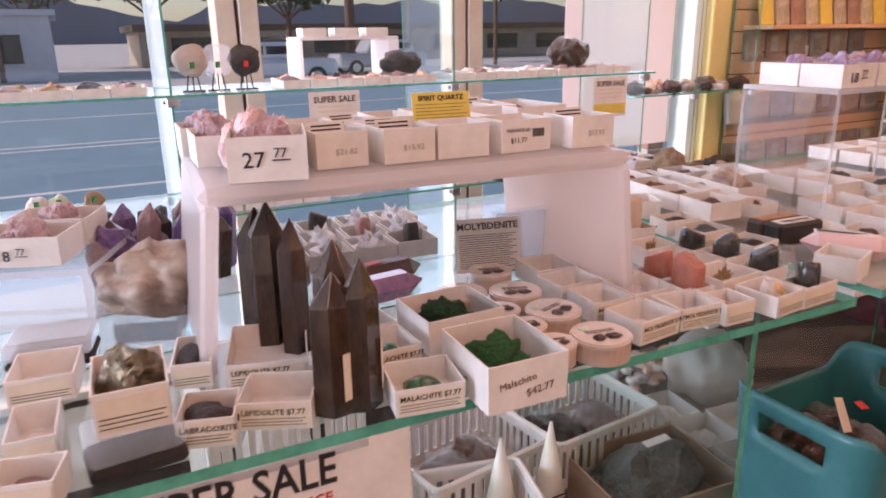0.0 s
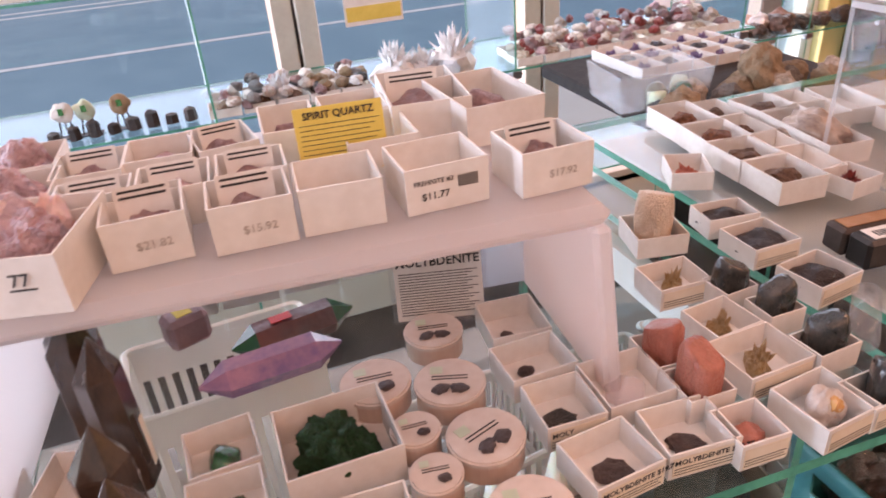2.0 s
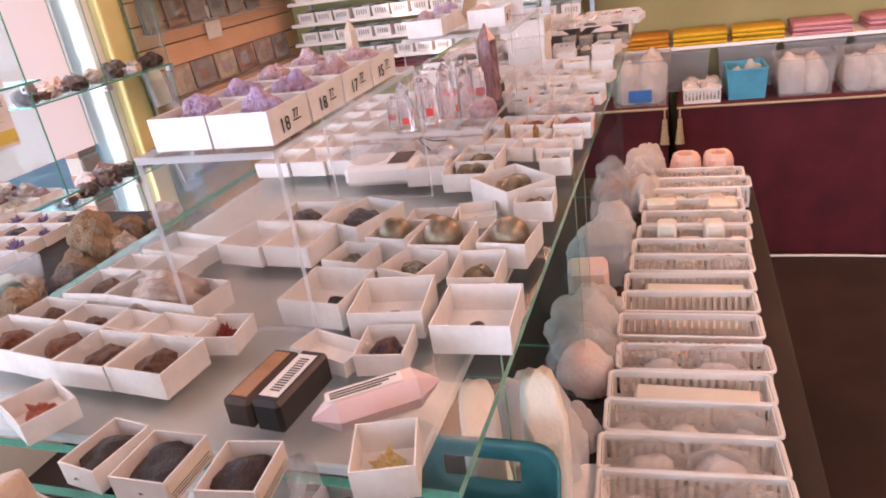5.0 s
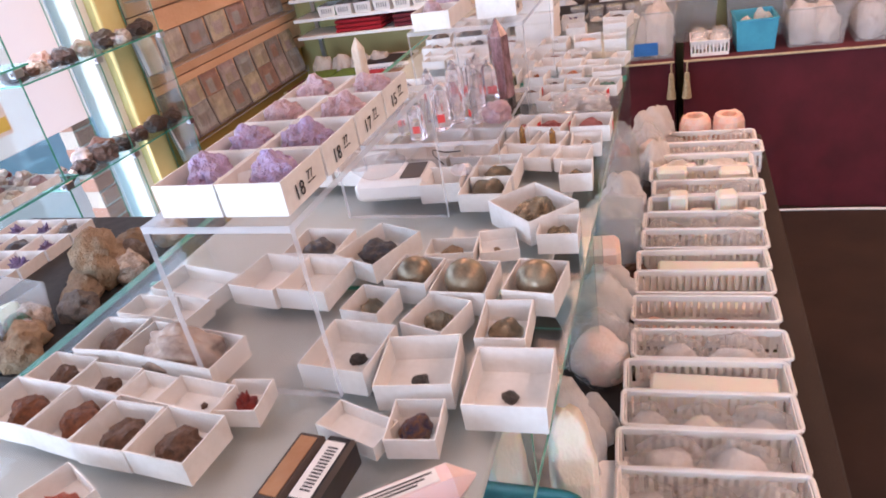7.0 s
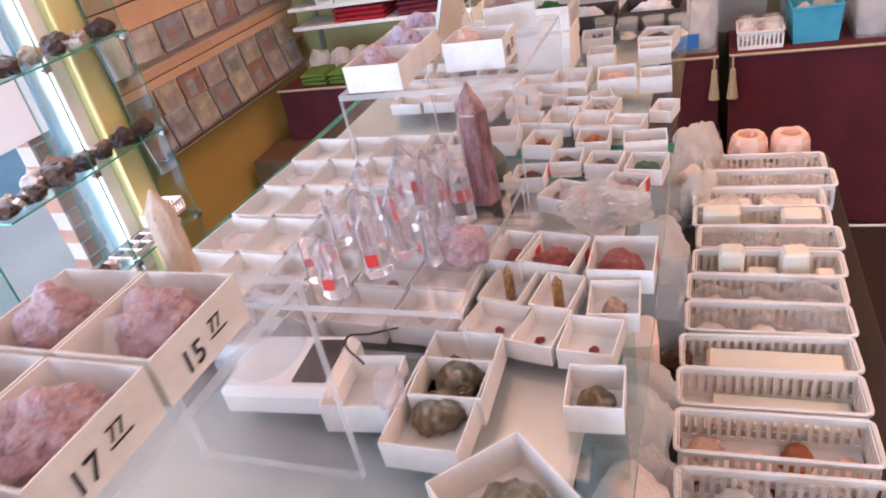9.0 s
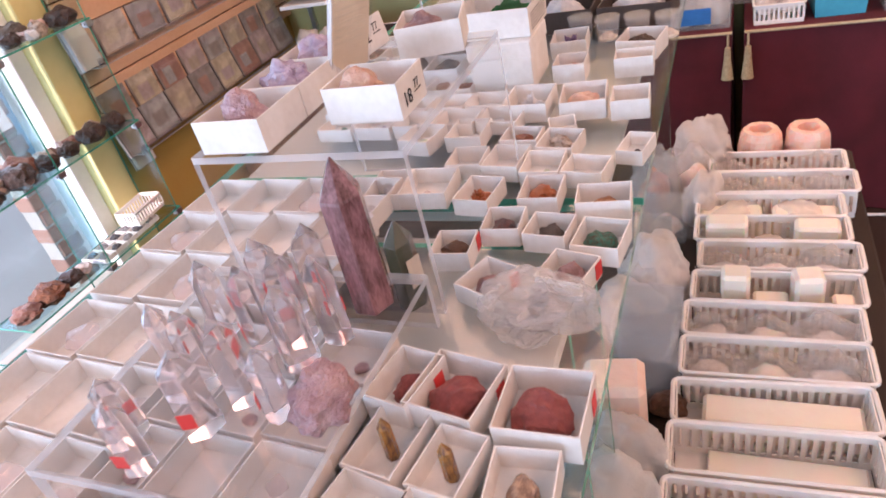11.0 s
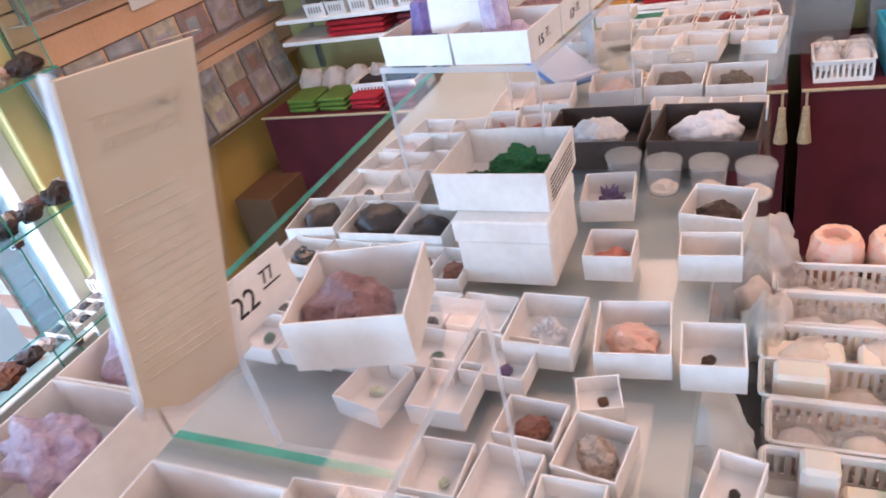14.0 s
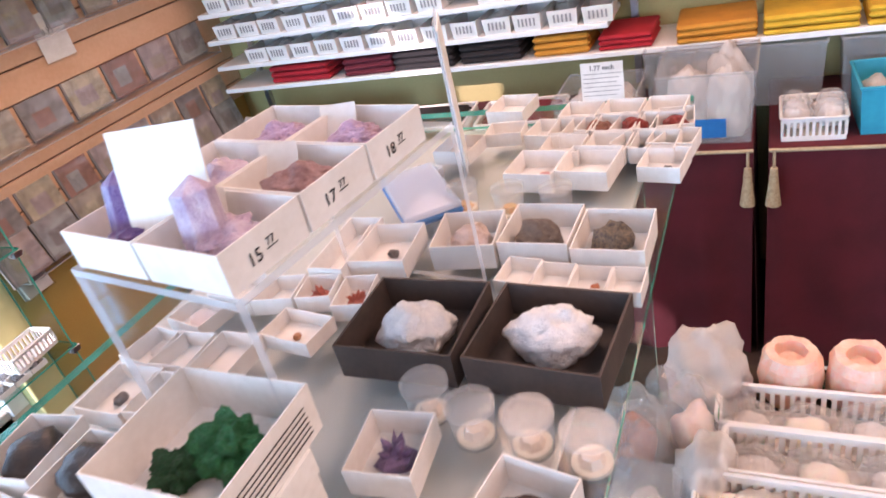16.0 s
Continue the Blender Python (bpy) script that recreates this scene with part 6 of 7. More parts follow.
# ---- baskets on the low table ----
def basket_meshes(w, d, h):
    """Slotted basket: floor, slotted walls and a rolled rim."""
    walls = bmesh.new()
    slab(walls, -w / 2 * 0.94, w / 2 * 0.94, -d / 2 * 0.94, d / 2 * 0.94, 0, 0.003)
    nx, ny = max(6, int(w / 0.016)), max(5, int(d / 0.016))
    for sgn in (-1, 1):
        y = sgn * d / 2 * 0.96
        slab(walls, -w / 2 * 0.95, w / 2 * 0.95, y - 0.0012, y + 0.0012, 0, h * 0.22)
        slab(walls, -w / 2 * 0.97, w / 2 * 0.97, y - 0.0012, y + 0.0012, h * 0.82, h)
        for i in range(nx + 1):
            x = -w / 2 * 0.95 + w * 0.95 * i / nx
            slab(walls, x - 0.0038, x + 0.0038, y - 0.0012, y + 0.0012, h * 0.22, h * 0.82)
        x = sgn * w / 2 * 0.96
        slab(walls, x - 0.0012, x + 0.0012, -d / 2 * 0.95, d / 2 * 0.95, 0, h * 0.22)
        slab(walls, x - 0.0012, x + 0.0012, -d / 2 * 0.97, d / 2 * 0.97, h * 0.82, h)
        for i in range(ny + 1):
            y = -d / 2 * 0.95 + d * 0.95 * i / ny
            slab(walls, x - 0.0012, x + 0.0012, y - 0.0038, y + 0.0038, h * 0.22, h * 0.82)
    rim = bmesh.new()
    c = 0.012
    pts = []
    for cx, cy, a0 in ((w / 2 - c, d / 2 - c, 0), (-w / 2 + c, d / 2 - c, 90), (-w / 2 + c, -d / 2 + c, 180), (w / 2 - c, -d / 2 + c, 270)):
        for k in range(4):
            a = radians(a0 + k * 30)
            pts.append(Vector((cx + c * math.cos(a), cy + c * math.sin(a), h)))
    for a, b in zip(pts, pts[1:] + pts[:1]):
        rod(rim, a, b, 0.0042, 6)
    return mesh_of("slotted_shell", walls, PLASTIC), mesh_of("rolled_rim", rim, PLASTIC)


BW, BR = basket_meshes(0.094, 0.296, 0.07)


def basket(x, y, z, turn=0, meshes=(BW, BR), label="slim white slotted plastic basket on the low table", group="white baskets"):
    b = thing("plastic_basket", pose(x, y, z, 0, 0, turn), label, "basket", group)
    part("slotted_shell", meshes[0], None, b)
    part("rolled_rim", meshes[1], None, b)
    return b


def bundle(x, y, z, sx, sy, sz, inner, label, wrap=True, kind="geode"):
    """A stone wrapped in clear film."""
    s = stone(kind, inner, x, y, z, sx * 0.95, sy * 0.95, sz * 0.9, label=label)
    if wrap:
        w = new("plastic_film", RND.choice(FILMS))
        w.matrix_basis = pose(x, y, z, 0, 0, RND.uniform(0, 360)) @ Matrix.Diagonal((sx, sy, sz, 1))
        tagged(w, "crumpled clear plastic film round a stone", "plastic film", "plastic films")
    return s


BAGS = []
for i in range(81, 85):
    bm = fuzz(ico(4), 0.26, 1.9, i, 4)
    for v in bm.verts:
        v.co.z = max(v.co.z, -0.3) + 0.3
    BAGS.append(mesh_of("bag", bm, BAG, smooth=True))


def poly_bag(x, y, z, sx, sy, sz, label="clear bag of pale stones"):
    b = new("plastic_bag", RND.choice(BAGS))
    b.matrix_basis = pose(x, y, z, 0, 0, RND.uniform(0, 360)) @ Matrix.Diagonal((sx, sy, sz, 1))
    return tagged(b, label, "bag", "plastic bags")


def selenite(x, y, z, w, d, h, label, tint="selenite", turn=0, name="selenite_bar"):
    solo(name, box_bm(-w / 2, w / 2, -d / 2, d / 2, 0, h, min(w, d, h) * 0.14), STONE[tint], pose(x, y, z, 0, 0, turn), label, "selenite", "selenite pieces")


def fill_basket(x, y, what):
    z = 0.7535
    if what == "long":
        selenite(x + 0.004, y - 0.015, z, 0.066, 0.235, 0.045, "long white selenite bar in a basket")
    elif what == "flat":
        selenite(x, y - 0.02, z, 0.07, 0.22, 0.018, "flat white selenite slab in a basket")
    elif what == "slabs":
        for j in (-1, 1):
            selenite(x, y + 0.075 * j, z, 0.07, 0.13, 0.048, "wrapped white selenite slab in a basket", turn=3 * j)
            poly_bag(x, y + 0.075 * j, z, 0.09, 0.145, 0.075, "clear bag round a selenite slab")
    elif what == "bars":
        for yy, hh in ((0.085, 0.082), (-0.09, 0.074)):
            selenite(x + 0.01, y + yy, z, 0.05, 0.085, hh, "thick white selenite bar in a basket")
        poly_bag(x, y, z, 0.08, 0.08, 0.05)
    elif what == "cubes":
        for j, yy in enumerate((0.07, -0.055)):
            selenite(x + 0.008, y + yy, z, 0.05, 0.052, 0.098, "white selenite block standing in a basket", turn=8 * j, name="selenite_block")
        for yy in (0.02, -0.005, -0.115):
            selenite(x - 0.012, y + yy, z, 0.05, 0.036, 0.05, "pale honey calcite bar in a basket", "selenite", name="calcite_bar")
    elif what == "orange":
        for j in range(4):
            stone("tumble", ("peach", "salt", "orange", "peach")[j], x + 0.01 * (-1) ** j, y + 0.1 - 0.07 * j, z, 0.06, 0.06, 0.04, label="peach tumbled stone in a slim basket")
    elif what == "domes":
        for yy, k in ((0.06, 1.0), (-0.05, 1.1)):
            stone("tumble", "white", x, y + yy, z, 0.085, 0.10 * k, 0.075 * k, label="white domed stone in a basket")
            film(x, y + yy, z, 0.095, 0.125, 0.088 * k)
    else:
        for j in range(3):
            yy = 0.10 - 0.095 * j
            stone("tumble", ("white", "selenite", "white")[j], x, y + yy, z, 0.07, 0.085, 0.055, label="white stone wrapped in clear film in a basket")
            film(x, y + yy, z, 0.088, 0.11, 0.075 if j < 2 else 0.095)


for far, y, turn, what in ((2.953, 0.29, 0, "wrapped"), (2.854, 0.277, 0, "wrapped"), (2.751, 0.313, 0, "slabs"), (2.658, 0.311, 0, "bars"), (2.559, 0.299, 0, "wrapped"), (2.454, 0.307, 0, "cubes"), (2.356, 0.317, 0, "wrapped"), (2.258, 0.316, 1, "wrapped"), (2.153, 0.322, 3, "long"), (2.055, 0.323, 2, "flat"), (1.948, 0.323, 2, "orange"), (1.823, 0.316, 3, "domes"), (1.721, 0.324, 3, "long"), (1.63, 0.323, 3, "wrapped"), (1.53, 0.325, 4, "domes"), (1.439, 0.319, 4, "wrapped"), (1.341, 0.321, 3, "wrapped"), (1.243, 0.321, 1, "flat"), (1.145, 0.321, 0, "wrapped"), (1.046, 0.321, 0, "orange")):
    basket(far - 0.048, y, 0.75, turn)
    fill_basket(far - 0.048, y, what)

for y in (0.324, 0.216):
    c = thing("salt_candle_holder", pose(3.009, y, 0.75), "pink salt tea-light holder wrapped in clear film", "candle holder", "candle holders")
    b = bmesh.new()
    prof = ((0.04, 0.0), (0.05, 0.02), (0.053, 0.055), (0.05, 0.09), (0.042, 0.108), (0.026, 0.108), (0.022, 0.085), (0.0, 0.084))
    n = 26
    rings = [[b.verts.new((r * math.cos(6.2832 * i / n), r * math.sin(6.2832 * i / n), z)) for i in range(n)] for r, z in prof[:-1]]
    for a, d in zip(rings, rings[1:]):
        for i in range(n):
            b.faces.new((a[i], a[(i + 1) % n], d[(i + 1) % n], d[i]))
    b.faces.new(rings[-1])
    b.faces.new(rings[0][::-1])
    for v in b.verts:
        k = noise.noise(v.co * 45 + Vector((y * 50, 0, 0)))
        k += 0.6 * noise.noise(v.co * 130)
        v.co += Vector((v.co.x, v.co.y, 0)) * 0.09 * k + Vector((0, 0, 0.004 * k))
    part("salt_body", b, WAX, c)
for y, t in ((0.42, "quartz"), (0.525, "clear")):
    stone("sphere", t, 2.957, y, 0.7505, 0.085, 0.085, 0.085, label="pale polished stone ball on the table")


def clear_box(x, y, z, w, d, h, label):
    b = thing("clear_box", pose(x, y, z, 0, 0, RND.uniform(-6, 6)), label, "box", "clear boxes")
    part("box_shell", tray_bm(w, d, h, 0.002, 0.02), TUB, b)
    part("box_lid", box_bm(-w / 2 * 1.04, w / 2 * 1.04, -d / 2 * 1.04, d / 2 * 1.04, h, h + 0.008, 0.003), TUB, b)


# wrapped salt lamps, bags and clear boxes between the baskets and the counter
lamp = stone("tumble", "salt", 1.763, 0.53, 0.7505, 0.135, 0.15, 0.15, turn=0, label="round pink salt lamp wrapped in clear film")
film(1.763, 0.53, 0.75, 0.155, 0.16, 0.17)
poly_bag(1.876, 0.55, 0.75, 0.16, 0.13, 0.19, "puffed clear bag over a salt lamp")
poly_bag(1.573, 0.525, 0.75, 0.11, 0.09, 0.09, "small clear bag of pale stones on the table")
stone("tumble", "lilacgrey", 1.573, 0.525, 0.7505, 0.07, 0.06, 0.05, label="pale stone inside a clear bag")
poly_bag(1.99, 0.53, 0.75, 0.14, 0.12, 0.14, "empty crumpled clear bag on the table")
solo("salt_block", box_bm(-0.045, 0.045, -0.05, 0.05, 0, 0.13, 0.012), STONE["salt"], pose(2.085, 0.56, 0.75, 0, 0, 8), "pale pink salt brick standing on the table", "salt block")
for z in (0.7, 0.77, 0.84):
    clear_box(2.227, 0.52, z, 0.13, 0.10, 0.06, "stacked cloudy clear plastic box on the table")
stone("rough", "brown", 2.132, 0.48, 0.7505, 0.06, 0.05, 0.05, label="small brown stone beside stacked boxes")
poly_bag(2.464, 0.53, 0.75, 0.16, 0.14, 0.17, "plump clear bag of white powder stones")
stone("tumble", "white", 2.464, 0.53, 0.7505, 0.13, 0.115, 0.14, label="plump white bagged stone on the table")
poly_bag(2.35, 0.58, 0.75, 0.14, 0.14, 0.13, "clear bag of pale stones under the glass")
for x, y in ((2.597, 0.56), (2.701, 0.53)):
    clear_box(x, y, 0.75, 0.10, 0.10, 0.07, "low clear plastic box with pale stones")
    stone("tumble", "salt", x, y, 0.753, 0.08, 0.08, 0.05, label="orange salt piece in a clear box")
stone("tumble", "orange", 2.805, 0.565, 0.7505, 0.085, 0.085, 0.17, label="tall orange salt lamp wrapped in film")
film(2.805, 0.565, 0.75, 0.11, 0.11, 0.20)
pk_ = stone("tumble", "salt", 2.867, 0.475, 0.7505, 0.095, 0.085, 0.14, turn=0, label="pale pink salt lamp with a green sticker")
part("sticker", box_bm(-0.09, 0.09, -0.49, -0.47, 0.5, 0.62), STONE["bright"], pk_, "small green sticker")
film(2.867, 0.475, 0.75, 0.115, 0.105, 0.165)
poly_bag(2.995, 0.46, 0.75, 0.15, 0.14, 0.18, "crumpled clear bag behind the salt lamps")
poly_bag(2.767, 0.45, 0.75, 0.13, 0.09, 0.14, "crumpled clear bag behind the salt lamps")
for x, y, h, r, z in ((1.09, 0.475, 0.30, 0.036, 0.9805), (1.10, 0.55, 0.27, 0.034, 0.9805), (1.261, 0.60, 0.26, 0.045, 0.7505)):
    stone("standing", "selenite", x, y, z, r * 2.2, r * 1.8, h, turn=20, label="tall rough white selenite tower on the table")
poly_bag(1.469, 0.58, 0.75, 0.18, 0.16, 0.26, "large puffed clear bag beside the counter")
wbx = thing("paper_box", pose(1.384, 0.50, 0.75, 0, 0, 6), "flat white paper box on the table", "box")
part("carton", box_bm(-0.07, 0.07, -0.05, 0.05, 0, 0.05, 0.003), PAPER, wbx)
part("carton_lid", box_bm(-0.072, 0.072, -0.052, 0.052, 0.035, 0.054, 0.003), PAPER, wbx)

FILM_SHEET = clear("crumpled film sheet", (0.97, 0.97, 0.97), 0.1, wrinkle=0.6, scale=30, haze=0.16, haze_color=(0.98, 0.97, 0.95), reach=0.3)
for k in range(3):
    n, vs, fs = 26, [], []
    for i in range(n + 1):
        for j in range(n // 2 + 1):
            px, py = -0.15 + 0.30 * i / n, -0.075 + 0.15 * j / (n // 2)
            dome = max(0.0, 1 - (px / 0.16) ** 2) * max(0.0, 1 - (py / 0.085) ** 2)
            w = noise.noise(Vector((px * 28 + k * 5, py * 28, k))) + 0.5 * noise.noise(Vector((px * 70, py * 70 + k, 2)))
            vs.append((px, py, 0.004 + dome * (0.10 + 0.045 * w) + 0.006 * abs(w)))
    for i in range(n):
        for j in range(n // 2):
            q = i * (n // 2 + 1) + j
            fs.append((q, q + n // 2 + 1, q + n // 2 + 2, q + 1))
    me = bpy.data.meshes.new("film_sheet")
    me.from_pydata(vs, [], fs)
    me.materials.append(FILM_SHEET)
    solo("film_sheet", me, None, pose(1.93 + 0.43 * k, 0.56, 0.75, 0, 0, (4, -6, 9)[k % 3]), "crumpled clear film draped over salt lumps", "plastic film", "film sheets")

# ---- under the first glass counter ----
bn = thing("storage_bin", pose(0.915, 0.53, 0.981, 0, 0, 0), "teal plastic storage bin with cut-out handles", "bin")


def bin_shell(w, d, h, r):
    """A tapered bin with rounded corners, raised ends and a handle slot cut through each end."""
    ring = []
    for cx, cy, a0 in ((w / 2 - r, d / 2 - r, 0), (-w / 2 + r, d / 2 - r, 90), (-w / 2 + r, -d / 2 + r, 180), (w / 2 - r, -d / 2 + r, 270)):
        ring += [(cx + r * math.cos(radians(a0 + 15 * k)), cy + r * math.sin(radians(a0 + 15 * k))) for k in range(7)]
    pts = []
    for a, b in zip(ring, ring[1:] + ring[:1]):
        n = max(1, round(math.hypot(b[0] - a[0], b[1] - a[1]) / 0.011))
        pts += [(a[0] + (b[0] - a[0]) * k / n, a[1] + (b[1] - a[1]) * k / n) for k in range(n)]
    rows = (0, 0.25, 0.5, 0.7, 0.78, 0.84, 0.9, 0.96, 1.0)
    bm = bmesh.new()
    grid = []
    for t in rows:
        line = []
        for x, y in pts:
            lift = max(0.0, min(1.0, (abs(x) - w * 0.30) / (w * 0.17)))
            top = h * (0.86 + 0.14 * lift * lift * (3 - 2 * lift))
            line.append(bm.verts.new((x * (0.86 + 0.14 * t), y * (0.86 + 0.14 * t), top * t)))
        grid.append(line)
    for i in range(len(rows) - 1):
        for k in range(len(pts)):
            j = (k + 1) % len(pts)
            mx, my = (pts[k][0] + pts[j][0]) / 2, (pts[k][1] + pts[j][1]) / 2
            if rows[i] in (0.78, 0.84) and abs(mx) > w / 2 - 0.002 and abs(my) < 0.042:
                continue
            bm.faces.new((grid[i][k], grid[i][j], grid[i + 1][j], grid[i + 1][k]))
    bm.faces.new(grid[0][::-1])
    return bm


shell = part("bin_shell", bin_shell(0.23, 0.165, 0.225, 0.03), TEAL, bn, smooth=True)
thick = shell.modifiers.new("thickness", "SOLIDIFY")
thick.thickness, thick.offset = 0.004, 1
for x, y, z in ((0.93, 0.53, 1.09), (0.89, 0.58, 1.09), (0.95, 0.585, 1.08)):
    bundle(x, y, z, 0.07, 0.06, 0.07, "darkbrown", "bagged dark septarian stone in the teal bin")
solo("bag_label", box_bm(-0.014, 0.014, 0, 0.0006, 0, 0.04), LABEL, pose(0.90, 0.525, 1.15, -30, 20, 12), "printed paper label on a bagged stone", "label")
solo("red_sticker", box_bm(-0.008, 0.008, -0.006, 0.006, 0, 0.0006), RED_TAG, pose(0.945, 0.54, 1.165, 20, 10, 0), "small red price sticker on a bag", "sticker")
solo("bin_filler", box_bm(-0.085, 0.085, -0.058, 0.058, 0, 0.10, 0.01), PAPER_DARK, pose(0.915, 0.53, 0.986), "brown card packing in the bin", "packing")
MT = basket_meshes(0.20, 0.13, 0.24)
for x, y, r in ((0.33, 0.92, 4),):
    basket(x, y, 0.981, r, MT, "tall white slotted basket under the glass", "tall baskets")
    poly_bag(x, y, 0.99, 0.13, 0.10, 0.2)
M1 = basket_meshes(0.20, 0.16, 0.075)
basket(0.776, 0.868, 0.98, 4, M1, "white slotted basket with bagged stones", "shelf baskets")
basket(0.575, 0.868, 0.98, 8, M1, "white slotted basket with bagged stones", "shelf baskets")
basket(0.50, 0.735, 0.98, -14, M1, "white slotted basket near the sale sign", "shelf baskets")
for x, y, c1 in ((0.74, 0.88, "darkbrown"), (0.82, 0.86, "mauve"), (0.60, 0.87, "brown"), (0.55, 0.86, "grey")):
    bundle(x, y, 0.984, 0.09, 0.08, 0.07, c1, "bagged stone lying in a white basket")
for x, y, hgt in ((0.576, 0.765, 0.13), (0.644, 0.752, 0.14)):
    c = thing("selenite_cone", pose(x, y, 0.98), "white selenite cone with a printed label", "cone", "selenite cones")
    part("cone_body", cyl(bmesh.new(), 0.027, 0.002, 0, hgt, n=24), STONE["selenite"], c, smooth=True)
    bars = bmesh.new()
    for k in range(5):
        slab(bars, -0.012, 0.012, -0.0245, -0.0235, 0.02 + 0.006 * k, 0.022 + 0.006 * k)
    part("label_print", bars, INK, c)
bx = thing("cardboard_box", pose(0.79, 0.715, 0.98, 0, 0, -6), "open cardboard tray with a grey stone slab", "box")
part("carton", tray_bm(0.19, 0.15, 0.05, 0.003), surface("kraft card", (0.40, 0.27, 0.19), (0.34, 0.22, 0.15), 0.8, scale=20, bump=0.1), bx)
stone("rough", "slab", 0.79, 0.715, 0.984, 0.17, 0.125, 0.085, turn=10, label="large grey-green stone slab in a cardboard tray")
solo("slab_label", box_bm(-0.022, 0.022, -0.006, 0.006, 0, 0.0006), PAPER, pose(0.80, 0.72, 1.062, 8, 0, 0), "printed white strip on a stone slab", "label")
for i in range(7):
    tray(0.955 + 0.075 * (i % 3), 0.68 + 0.085 * (i // 3), 0.98, 0.072, 0.08, 0.03, -6, ("tumble:white", "none", "rough:redbrown")[i % 3])
for i in range(2):
    poly_bag(0.40 + 0.04 * i, 0.64 + 0.03 * (i % 2), 0.98, 0.11, 0.12, 0.09)
    stone("tumble", "white", 0.40 + 0.04 * i, 0.65, 0.9805, 0.07, 0.07, 0.05, label="white stone in a bag under the glass")

for k in range(46):
    stone("tumble", ("white", "salt", "white", "peach")[k % 4], 0.95 + RND.uniform(0, 0.16), 0.93 + RND.uniform(0, 0.1), 0.981 + RND.uniform(0, 0.03), 0.026, 0.024, 0.02, label="small white and pink pebble heaped under the glass")
poly_bag(1.10, 0.90, 0.98, 0.15, 0.14, 0.13, "puffed clear bag of pale stones under the glass")
stone("tumble", "white", 1.10, 0.90, 0.9805, 0.11, 0.10, 0.09, label="white stone in a bag under the glass")

# ---- on the window bench ----
tubm = tray_bm(0.15, 0.12, 0.06, 0.002, 0.10)
solo("plastic_tub", tubm, TUB, pose(1.08, 1.24, 1.29, 0, 0, -8), "cloudy plastic tub on the black bench", "tub")
for i in range(5):
    for j in range(3):
        tray(1.16 + 0.056 * i, 1.36 + 0.058 * j, 1.29, 0.055, 0.056, 0.02, 3, ("cluster:violet", "rough:darkblue", "cluster:violet")[(i + j) % 3])
stone("geode", "fossil", 1.26, 1.175, 1.2905, 0.10, 0.07, 0.085, turn=30, label="round sandy ammonite fossil on black cloth")
for i in range(11):
    stone("rough", ("fossil", "tan", "whitetan", "greybrown")[i % 4], 1.06 + 0.034 * i, 1.135 + 0.025 * (i % 3), 1.2905, 0.055, 0.05, 0.045, label="craggy sandy fossil rock on black cloth")
for i in range(8):
    stone(("tumble", "standing", "sphere")[i % 3], ("dark", "palegreen", "greytower", "pink", "clear", "turquoise")[i % 6] if i % 6 != 2 else "greentower", 1.045 + 0.012 * i, 1.16 + 0.02 * (i % 4), 1.2905, 0.036, 0.036, 0.04, label="polished green and grey stones on the bench")

# ---- on the window shelves ----
def fill_shelf(x0, x1, y, z, pitch, kinds, seed, back=True):
    rnd = random.Random(seed)
    x = x0
    while x < x1:
        tray(x, y, z, pitch * 0.94, 0.075, 0.022, rnd.uniform(-3, 3), rnd.choice(kinds))
        if back:
            tray(x + 0.01, y + 0.09, z, pitch * 0.94, 0.08, 0.022, rnd.uniform(-3, 3), rnd.choice(kinds))
        x += pitch


fill_shelf(-0.30, 0.37, 2.075, 1.466, 0.085, ("rough:tan", "rough:mauve", "cluster:clear", "rough:dark"), 1)
fill_shelf(0.72, 1.19, 2.075, 1.466, 0.08, ("rough:mauve", "cluster:rose", "rough:peach", "rough:dark"), 2)
fill_shelf(1.25, 1.97, 2.075, 1.466, 0.08, ("rough:mauve", "cluster:clear", "rough:brown", "rough:white"), 3)
fill_shelf(0.42, 0.80, 2.08, 1.141, 0.085, ("rough:brown", "cluster:rose", "tumble:darkblue"), 4)
fill_shelf(1.26, 1.95, 2.07, 1.141, 0.085, ("rough:mauve", "rough:rose", "rough:whitetan"), 5)
for i in range(110):
    stone("rough", ("mauve", "rose", "white", "lilacgrey", "red")[i % 5], 1.27 + RND.uniform(0, 0.70), 2.05 + RND.uniform(0, 0.25), 1.155 + RND.uniform(0, 0.03), 0.036 * RND.uniform(0.6, 1.2), 0.032, 0.028, label="small bagged pink and grey rough stones")
for x, k in ((0.88, 1.0), (0.96, 0.8), (1.05, 1.15), (0.57, 0.7)):
    stone("spray", "snow", x, 2.10, 1.141, 0.15 * k, 0.13 * k, 0.17 * k, label="white scolecite spray on the glass shelf")
